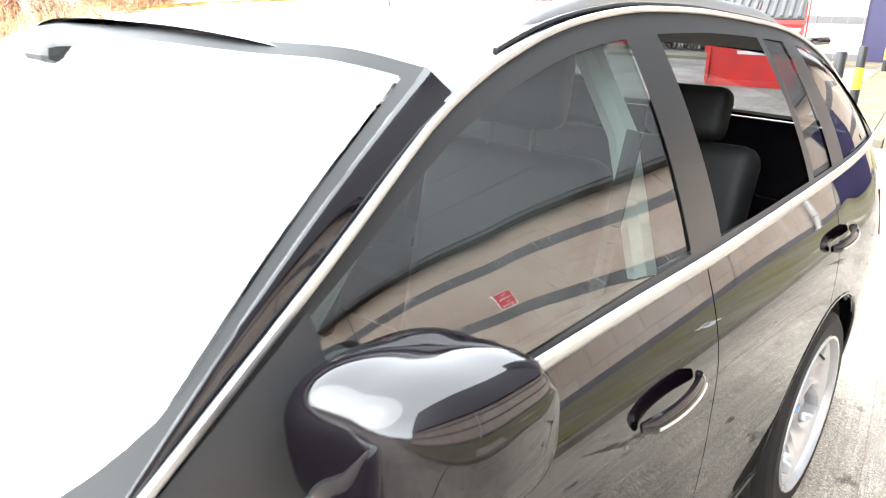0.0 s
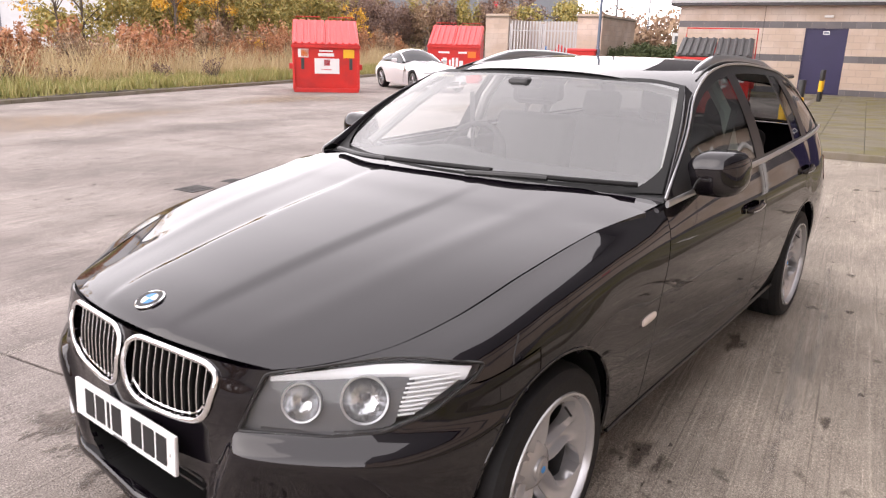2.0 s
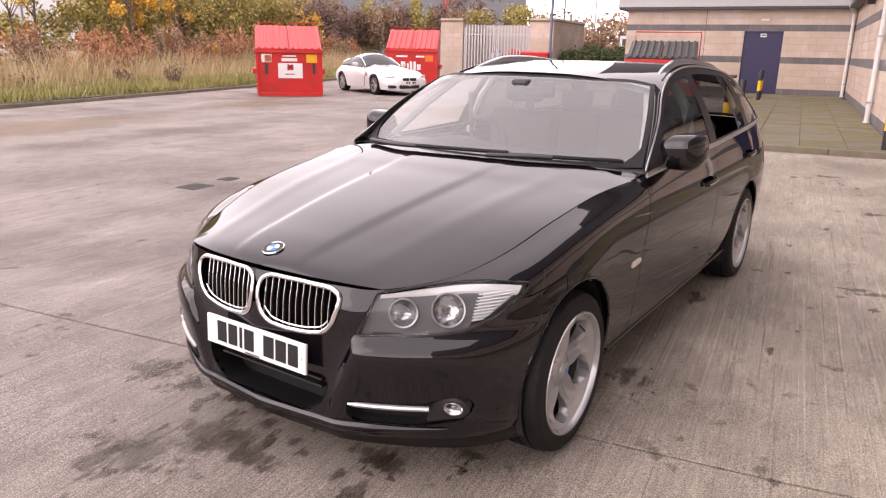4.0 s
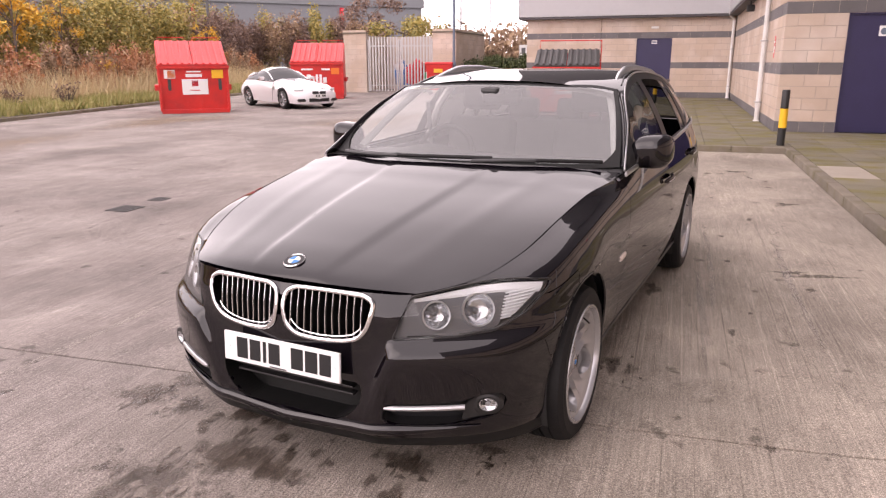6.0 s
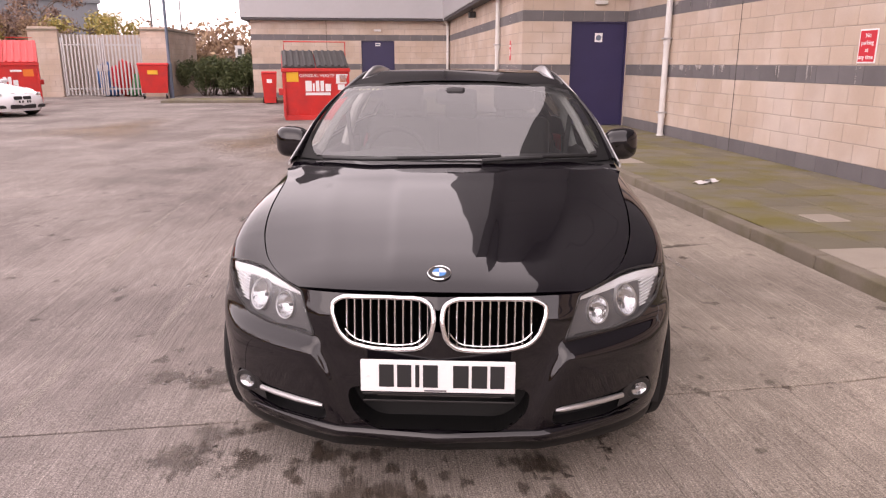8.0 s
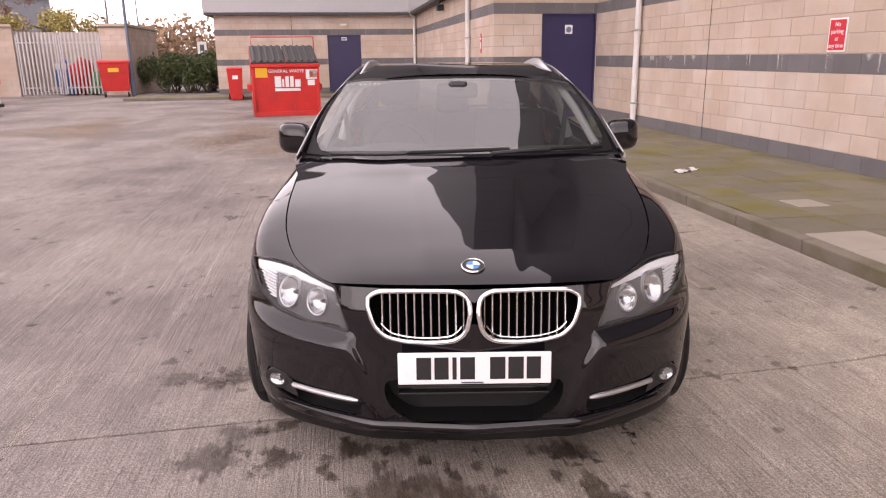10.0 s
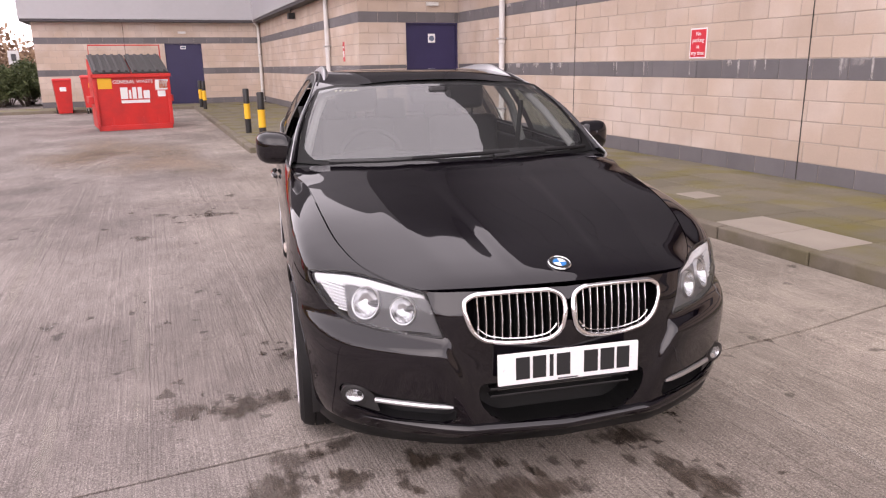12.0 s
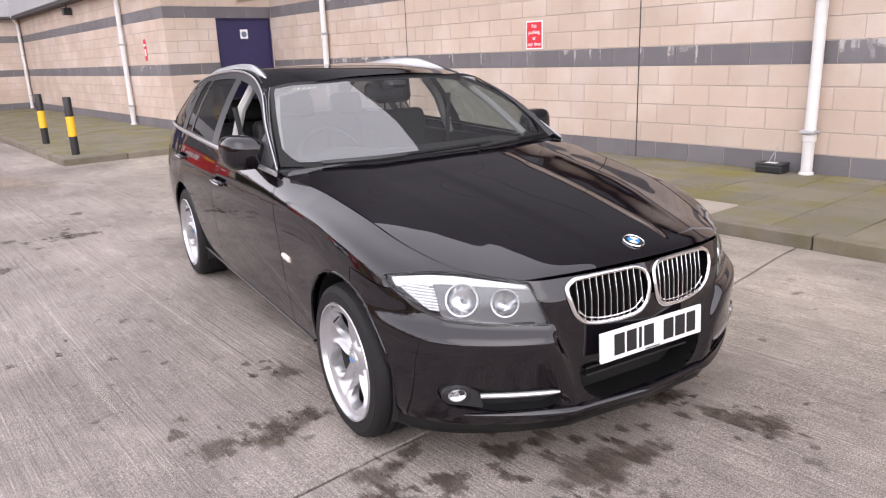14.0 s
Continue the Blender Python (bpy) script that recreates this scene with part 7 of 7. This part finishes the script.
for s in (1, -1):
    part("a_pillar", tube([cab[k, 3 if s > 0 else 13] + np.array((0, 0, 0.008)) for k in range(0, 7)], 0.022, 6), M_CARWHITE, rd, smooth=40)
    part("c_pillar", tube([cab[k, 2 if s > 0 else 14] + np.array((0, 0, 0.008)) for k in range(11, 16)], 0.05, 6), M_CARWHITE, rd, smooth=40)
    part("kidney_grille", box(min(s * .02, s * .24), max(s * .02, s * .24), -.855, -.80, .47, .56, 0.02, seg=3), M_BLACKP, rd, "black kidney grille")
    part("lower_vent", box(min(s * .44, s * .68), max(s * .44, s * .68), -.78, -.62, .24, .33, 0.02), M_BLACKP, rd, "black corner vent")
    lp = part("headlamp", box(-0.15, 0.15, -0.05, 0.05, -0.045, 0.045, 0.03, seg=3), M_SATIN, rd, "silver headlamp", smooth=40)
    lp.matrix_local = pose(0.60 * s, -0.60, 0.60, -25, 0, 38 * s)
    mr = part("door_mirror", box(-0.09, 0.09, -0.05, 0.05, -0.05, 0.06, 0.035, seg=3), M_CARWHITE, rd, smooth=40)
    mr.location = (0.92 * s, 1.28, 0.93)
    part("side_vent", box(min(s * .86, s * .885), max(s * .86, s * .885), 0.50, 0.62, 0.60, 0.70, 0.005), M_SATIN, rd)
    # door shut line drawn as a dark bar
    part("shut_line", tube([(0.883 * s, 0.66, 0.25), (0.895 * s, 0.62, 0.6), (0.80 * s, 0.68, 0.83)], 0.006, 5), M_GAP_SHADE, rd)
    for yw in (0.0, 2.496):
        w = part("wheel", spin([(0.235, -0.1), (0.30, -0.11), (0.32, -0.07), (0.32, 0.07), (0.30, 0.11), (0.235, 0.10)], "x", 40), M_RUBBER, rd, smooth=35)
        w.matrix_local = pose(0.765 * s, yw, 0.32) @ Matrix.Diagonal((s, 1, 1, 1))
        part("rim", spin([(0.238, 0.105), (0.232, 0.11), (0.21, 0.09), (0.2, -0.05), (0.0, -0.05)], "x", 40), M_ALLOY_DK, w, smooth=35)
        for k in range(10):
            a = 2 * math.pi * k / 10 + (0.12 if k % 2 else -0.12)
            part("spoke", tube([(0.06, 0.03 * math.cos(a), 0.03 * math.sin(a)), (0.085, 0.225 * math.cos(a), 0.225 * math.sin(a))], 0.014, 6), M_ALLOY, w, smooth=35)
part("centre_intake", box(-.36, .36, -.85, -.74, .23, .34, 0.02), M_BLACKP, rd, "black centre intake")
part("number_plate", box(-.26, .26, -.885, -.872, .37, .46), M_WHITE, rd, "white number plate with dark bars")
for x in (-0.13, -0.04, 0.1, 0.17):
    part("bar", box(x - 0.025, x + 0.025, -.888, -.885, .385, .445), M_INK, rd)
part("floor_pan", box(-.7, .7, -.5, 3.0, .17, .3), M_GAP_SHADE, rd)
# ---- planting bed, grass, shrubs, trees, distance ----
BED0, BED1 = Vector((-12.75, -3.0, 0)), Vector((-18.5, 27.0, 0))
bdir = (BED1 - BED0).normalized()
bout = Vector((-bdir.y, bdir.x, 0))
bed_kerb = tagged(new("kerb_bed"), "low concrete kerb along the planting bed", "kerb", kind="structure")
kerb_line(BED0.x, BED0.y, BED1.x, BED1.y, bed_kerb, -0.01)
bm = bmesh.new()
vs = {}
NU, NV = 40, 20
for i in range(NU + 1):
    for j in range(NV + 1):
        p = BED0 - bdir * 30 + bdir * (i / NU) * 95 + bout * (0.05 + (j / NV) ** 1.6 * 45)
        p.z = 0.10 + 0.25 * (j / NV) + 0.05 * noise.noise(p * 0.6)
        vs[i, j] = bm.verts.new(p)
for i in range(NU):
    for j in range(NV):
        bm.faces.new((vs[i, j], vs[i + 1, j], vs[i + 1, j + 1], vs[i, j + 1]))
bmesh.ops.recalc_face_normals(bm, faces=bm.faces)
tagged(part("planting_bed", bm, M_BED, smooth=0), "brown soil bed with rough grass", "ground", kind="structure")


def leaf_mat(name, a, b, c, rough=0.6):
    """Leaves in three mixed colours, one a leaf."""
    m = bpy.data.materials.new(name)
    m.use_nodes = True
    n, l = m.node_tree.nodes, m.node_tree.links
    p = n["Principled BSDF"]
    p.inputs["Roughness"].default_value = rough
    geo, rp = n.new("ShaderNodeNewGeometry"), n.new("ShaderNodeValToRGB")
    rp.color_ramp.elements[0].color, rp.color_ramp.elements[1].color = (*a, 1), (*c, 1)
    e = rp.color_ramp.elements.new(0.5)
    e.color = (*b, 1)
    l.new(geo.outputs["Random Per Island"], rp.inputs[0])
    l.new(rp.outputs[0], p.inputs["Base Color"])
    return m


L_YELLOW = leaf_mat("yellow_leaves", (0.62, 0.33, 0.03), (0.75, 0.45, 0.05), (0.5, 0.33, 0.07))
L_BEECH = leaf_mat("copper_leaves", (0.40, 0.17, 0.085), (0.50, 0.25, 0.12), (0.30, 0.15, 0.09))
L_GREEN = leaf_mat("autumn_green_leaves", (0.22, 0.205, 0.065), (0.34, 0.29, 0.085), (0.48, 0.35, 0.10))
L_DARK = leaf_mat("dark_purple_leaves", (0.14, 0.09, 0.08), (0.20, 0.13, 0.105), (0.28, 0.17, 0.11))
L_HEDGE = leaf_mat("evergreen_leaves", (0.045, 0.065, 0.025), (0.075, 0.10, 0.035), (0.11, 0.13, 0.05))
L_GRASS = leaf_mat("rough_grass", (0.20, 0.23, 0.06), (0.33, 0.30, 0.10), (0.5, 0.42, 0.2))
L_STRAW = leaf_mat("straw_grass", (0.55, 0.42, 0.24), (0.66, 0.54, 0.32), (0.46, 0.32, 0.18))
L_BROWN = leaf_mat("brown_twigs", (0.22, 0.14, 0.095), (0.31, 0.20, 0.125), (0.40, 0.28, 0.17))


def leaf_cloud(centres, n, size, seed, squash=0.8, shell=0.55):
    """Small tilted leaf blades scattered through soft clumps (x, y, z, rx, ry, rz)."""
    r = np.random.default_rng(seed)
    c = np.array(centres, float)
    w = np.prod(c[:, 3:], axis=1) ** (2 / 3)
    k = r.choice(len(c), n, p=w / w.sum())
    d = r.normal(size=(n, 3))
    d /= np.linalg.norm(d, axis=1)[:, None]
    rad = shell + (1 - shell) * r.random(n) ** 0.7 * r.uniform(0.7, 1.25, n)
    p = c[k, :3] + d * rad[:, None] * c[k, 3:]
    a = r.normal(size=(n, 3))
    a /= np.linalg.norm(a, axis=1)[:, None]
    b = np.cross(a, r.normal(size=(n, 3)))
    b /= np.linalg.norm(b, axis=1)[:, None]
    s = size * r.uniform(0.6, 1.4, n)[:, None]
    q = np.stack([p - a * s, p + b * s * 0.5, p + a * s, p - b * s * 0.5], 1).reshape(-1, 3)
    f = np.arange(4 * n).reshape(-1, 4)
    return q, f


def leaf_object(name, centres, n, size, seed, material, parent=None, shell=0.55):
    q, f = leaf_cloud(centres, n, size, seed, shell=shell)
    me = bpy.data.meshes.new(name)
    me.from_pydata(q.tolist(), [], f.tolist())
    me.materials.append(material)
    ob = new(name, me)
    if parent is not None:
        ob.parent = parent
    return ob


def tree(x, y, h, spread, material, seed, label, name="tree", n=5000, leaf=0.07, trunk_h=0.35, group="", trunk_r=0.09, clumps=16, z0=0.15, bare=False):
    r = random.Random(seed)
    t = thing(name, label, "tree" if name == "tree" else "shrub", pose(x, y, z0, 0, 0, r.uniform(0, 360)), group)
    bm = bmesh.new()
    top = h * 0.8
    sway = [(r.uniform(-0.1, 0.1) * k * 0.3, r.uniform(-0.1, 0.1) * k * 0.3, top * k / 5) for k in range(6)]
    tube(sway, [trunk_r * (1 - 0.15 * k) for k in range(6)], 8, bm=bm)
    ends = []
    for k in range(clumps):
        f = r.uniform(trunk_h, 0.95)
        i = min(4, int(f * 5))
        o = Vector(sway[i]).lerp(Vector(sway[i + 1]), f * 5 - i)
        a = r.uniform(0, 2 * math.pi)
        reach = spread * r.uniform(0.35, 1.0) * (1.1 - 0.6 * abs(f - 0.55))
        e = o + Vector((math.cos(a) * reach, math.sin(a) * reach, h * r.uniform(0.05, 0.2)))
        mid = o.lerp(e, 0.5) + Vector((0, 0, 0.06 * h * r.random()))
        tube([o, mid, e], [trunk_r * 0.4, trunk_r * 0.25, trunk_r * 0.1], 5, bm=bm)
        if bare:
            for _ in range(5):
                d = Vector((r.uniform(-1, 1), r.uniform(-1, 1), r.uniform(0.1, 1))) * spread * 0.35
                tube([mid.lerp(e, r.random()), e + d * 0.5, e + d], [trunk_r * 0.12, trunk_r * 0.08, trunk_r * 0.04], 4, bm=bm)
        s = spread * r.uniform(0.22, 0.42)
        ends.append((e.x, e.y, e.z, s, s, s * r.uniform(0.6, 0.9)))
    part("trunk", bm, M_BARK, t, smooth=40)
    ob = leaf_object("crown", ends, n, leaf, seed, material, t, 0.25)
    return t


def bush(x, y, w, h, material, seed, label, n=2600, leaf=0.06, group="", z0=0.12):
    r = random.Random(seed)
    t = thing("shrub", label, "shrub", pose(x, y, z0), group)
    bm = bmesh.new()
    cl = []
    for k in range(12):
        a, q = r.uniform(0, 6.28), r.random() ** 0.6 * w * 0.5
        e = Vector((math.cos(a) * q, math.sin(a) * q, h * r.uniform(0.35, 0.85)))
        tube([(e.x * 0.15, e.y * 0.15, 0), e * 0.6, e], [0.025, 0.015, 0.006], 5, bm=bm)
        s = h * r.uniform(0.2, 0.34)
        cl.append((e.x, e.y, e.z, s * w / h * 0.6, s * w / h * 0.6, s))
    part("stem", bm, M_BARK, t, smooth=40)
    leaf_object("foliage", cl, n, leaf, seed, material, t, 0.2)
    return t


def at_bed(along, out):
    p = BED0 + bdir * along + bout * out
    return p.x, p.y


rg = random.Random(11)
# grass strip and straw tufts as blades
def blades(name, count, seed, material, lo, hi, out0, out1, width, label, along=(-8, 42)):
    r = np.random.default_rng(seed)
    n = count
    al, ou = r.uniform(along[0], along[1], n), out0 + (out1 - out0) * r.random(n)
    p = np.array(BED0)[None, :] + al[:, None] * np.array(bdir)[None, :] + ou[:, None] * np.array(bout)[None, :]
    clump = 0.55 + 0.75 * (np.sin(al * 2.1 + np.sin(ou * 3)) * np.sin(al * 0.83 + 1.7) * 0.5 + 0.5)
    p[:, 2] = 0.1
    h = r.uniform(lo, hi, n) * clump
    a = r.uniform(0, 2 * np.pi, n)
    s = np.stack([np.cos(a), np.sin(a), np.zeros(n)], 1) * width
    lean = np.stack([r.normal(0, 0.35, n) * h, r.normal(0, 0.35, n) * h, h], 1)
    q = np.stack([p - s, p + s, p + lean], 1).reshape(-1, 3)
    me = bpy.data.meshes.new(name)
    me.from_pydata(q.tolist(), [], np.arange(3 * n).reshape(-1, 3).tolist())
    me.materials.append(material)
    return tagged(new(name, me), label, "grass", kind="stuff")


blades("verge_grass", 60000, 1, L_GRASS, 0.12, 0.42, 0.1, 3.2, 0.018, "rough green verge grass along the kerb")
blades("straw_grass", 26000, 2, L_STRAW, 0.5, 1.35, 1.6, 5.0, 0.014, "tall straw-coloured dry grass in the bed")
blades("back_grass", 26000, 3, L_STRAW, 0.4, 1.1, 4.5, 16.0, 0.03, "pale dry grass behind the hedge")

k = 0
for al in np.arange(-6, 40, 0.95):
    for row in range(2):
        k += 1
        x, y = at_bed(al + rg.uniform(-0.4, 0.4), 3.4 + row * 1.1 + rg.uniform(-0.4, 0.4))
        if rg.random() < 0.75:
            bush(x, y, rg.uniform(1.0, 1.6), rg.uniform(1.2, 2.1), L_BEECH if rg.random() < 0.8 else L_BROWN, k, "copper-brown beech hedge plant with dry leaves", 1300, 0.055, "beech hedge plants")
for al in np.arange(-4, 20, 2.3):
    x, y = at_bed(al + rg.uniform(-0.8, 0.8), 1.7 + rg.uniform(-0.3, 0.5))
    k += 1
    bush(x, y, 0.8, rg.uniform(0.5, 0.8), L_DARK, k, "low dark brown seed-head plant in the verge", 260, 0.035, "dark verge plants")
# taller shrubs and trees behind
for al, out, h, w, mt, lab in (
        (26.5, 9.5, 5.0, 3.2, L_GREEN, "large green and yellow autumn shrub"),
        (22, 9.5, 5.6, 3.4, L_GREEN, "large green and brown autumn shrub"), (25.5, 9, 4.9, 3.2, L_GREEN, "large olive autumn shrub"),
        (28.5, 8, 5.0, 3.4, L_GREEN, "large olive autumn shrub"),
        (31.5, 9, 4.9, 3.6, L_GREEN, "large olive autumn shrub"), (34.5, 8, 4.4, 3.6, L_GREEN, "large green and yellow autumn shrub"), (38, 9, 4.6, 3.6, L_DARK, "tall dark purple-brown autumn shrub"), (42, 10, 5.6, 3.8, L_GREEN, "olive shrub behind the enclosure"), (46, 10, 6.6, 3.8, L_GREEN, "olive tree behind the enclosure")):
    x, y = at_bed(al, out)
    k += 1
    tree(x, y, h, w * 0.62, mt, k, lab, "shrub", 5200, 0.085, 0.08, "tall autumn shrubs", 0.07, 22)
x, y = at_bed(22.6, 5.6)
tree(x, y, 5.2, 1.15, L_YELLOW, 301, "slender tree with bright yellow autumn leaves", n=1900, leaf=0.075, trunk_h=0.42, trunk_r=0.06, clumps=18)
for al, out, h, s in ((6.5, 6.5, 6.0, 302), (9.5, 8.0, 5.5, 303), (3.0, 7.5, 5.5, 304), (13.0, 7.0, 5.6, 307), (16.0, 8.5, 6.0, 308), (18.5, 7.2, 5.2, 309)):
    x, y = at_bed(al, out)
    tree(x, y, h, 1.4, L_YELLOW, s, "young tree with a few yellow leaves", n=900, leaf=0.06, trunk_h=0.4, trunk_r=0.05, clumps=16, bare=True)
for al, out, h, s in ((38.5, 5.6, 3.6, 312),):
    x, y = at_bed(al, out)
    tree(x, y, h, 0.9, L_YELLOW, s, "slender tree with golden autumn leaves", n=800, leaf=0.07, trunk_h=0.4, trunk_r=0.05, clumps=16)
x, y = at_bed(24.6, 5.0)
tree(x, y, 4.6, 0.8, L_YELLOW, 305, "thin birch with sparse yellow leaves", n=700, leaf=0.05, trunk_h=0.4, trunk_r=0.04, clumps=12, bare=True)
x, y = at_bed(26.2, 4.2)
bush(x, y, 1.2, 1.4, L_YELLOW, 306, "small golden-leaved autumn shrub", 1400, 0.06)
for i in range(14, 34):
    al, out = 5 + i * 1.35 + rg.uniform(-0.5, 0.5), rg.uniform(6.3, 8.2)
    x, y = at_bed(al, out)
    mt, lab = ((L_GREEN, "bushy olive and yellow autumn shrub"), (L_BROWN, "bushy brown autumn shrub"), (L_DARK, "bushy purple-brown autumn shrub"))[0 if 8 < al < 40 and i % 4 else (2 if al >= 40 else 1)]
    bush(x, y, rg.uniform(2.2, 3.2), rg.uniform(2.9, 3.9) + (0.6 if al > 22 else 0.3), mt, 900 + i, lab, 3800, 0.075, "belt of autumn shrubs")
# shrubs across the far end of the yard
for i in range(22):
    bush(-34 + i * 0.95 + rg.uniform(-0.3, 0.3), 43.5 + rg.uniform(-1.5, 2.5), rg.uniform(2.6, 3.6), rg.uniform(4.3, 5.4) * (0.95 if i < 14 else 0.60 if i < 17 else 0.42), (L_DARK, L_BROWN, L_DARK, L_GREEN)[i % 4], 1200 + i, "bushy purple-brown autumn shrub" if i % 4 != 3 else "bushy olive and yellow autumn shrub", 3600, 0.09, "belt of autumn shrubs", 0.0)
# evergreen hedge beside the end wall
for i in range(4):
    for j in range(2):
        bush(-8.1 + i * 0.85, 31.4 + j * 1.5, 1.9, 1.55 + 0.12 * j, L_HEDGE, 400 + i + 4 * j, "clipped dark evergreen hedge plant", 8000, 0.055, "evergreen hedge plants", 0.0)
for i, (x, y, h, mt) in enumerate(((-9.5, 50, 1.9, L_DARK), (-14, 52, 2.6, L_BROWN), (-6.5, 55, 2.2, L_BROWN), (-21.0, 54, 5.0, L_GREEN), (-4, 60, 4.4, L_DARK), (-12, 62, 2.4, L_BROWN), (-26, 58, 7, L_DARK))):
    tree(x, y, h, min(3.2, 0.85 * h), mt, 500 + i, "tree in autumn colour beyond the yard", n=7000, leaf=0.12, trunk_h=0.15, trunk_r=0.12, clumps=22, group="far trees", z0=0.0)
ns = thing("white_sign", "small white sign board by the hedge", "sign", pose(-7.1, 35.0, 0))
part("post", box(-0.03, 0.03, 0, 0.05, 0, 2.3), M_GALV, ns)
part("board", box(-0.22, 0.22, -0.02, 0.0, 1.7, 2.3), M_WHITE, ns)
part("mark", box(-0.1, 0.1, -0.024, -0.02, 1.85, 2.15), M_POLE, ns)

# far buildings and woods
far = thing("warehouse", "large grey industrial building with red columns, far off", "building", Matrix.Translation((-67, 79, 0)) @ pose(0, 0, 0, 0, 0, 44))
part("wall", box(-40, 40, 0, 30, 0, 9.5), M_FAR_GREY, far)
part("roof_band", box(-40.3, 40.3, -0.3, 30.3, 9.5, 11.5), M_FAR_GREY, far)
for i in range(4):
    part("column", box(-36 + i * 21 - 0.25, -36 + i * 21 + 0.25, -0.4, 0, 0, 9.2), M_RED_SIGN, far)
far2 = thing("white_building", "long white industrial building, far off", "building", Matrix.Translation((-88, 30, 0)) @ pose(0, 0, 0, 0, 0, 62))
part("wall", box(-34, 34, 0, 30, 0, 11), M_FAR_WHITE, far2)
part("roof_band", box(-34.3, 34.3, -0.3, 30, 11, 12), M_FAR_GREY, far2)
for i in range(9):
    part("panel_joint", box(-32 + i * 8 - 0.1, -32 + i * 8 + 0.1, -0.12, 0, 0, 11), M_FAR_GREY, far2)
r = np.random.default_rng(9)
cl = []
for a in np.linspace(0, 2 * np.pi, 150, endpoint=False):
    d = r.uniform(105, 150)
    h = r.uniform(4, 8)
    cl.append((d * np.cos(a), d * np.sin(a), h * 0.45, r.uniform(4, 7), r.uniform(4, 7), h * 0.6))
wood = leaf_object("far_woods", cl, 130000, 0.45, 77, L_BROWN, None, 0.2)
tagged(wood, "distant belt of brown autumn woods", "woods", kind="stuff")
# ---- wall blocks ----
block_wall(wall_east, (XE, YD, 0), -90, YD + 9.0, 14, Z0, single=lambda u, r: r < 11 and 1.2 < u < 12.9)
block_wall(wall_side, (XW, YD, 0), 0, XE - XW, 14, Z0, [(D1[0] - XW, D1[1] - XW, 0, 2.325)])
block_wall(wall_set, (XW, YB, 0), -90, YB - YD, 14, Z0)
block_wall(wall_end, (XL, YB, 0), 0, XW - XL, 14, Z0, [(D2[0] - XL, D2[1] - XL, 0, 2.325)])
block_wall(enc, (EX0, EY, 0), 0, GX0 - EX0, 13, 0.02, grey=())
block_wall(enc, (GX1, EY, 0), 0, EX1 - GX1, 13, 0.02, grey=())
block_wall(enc, (EX1, EY, 0), 90, 5.2, 13, 0.02, grey=())
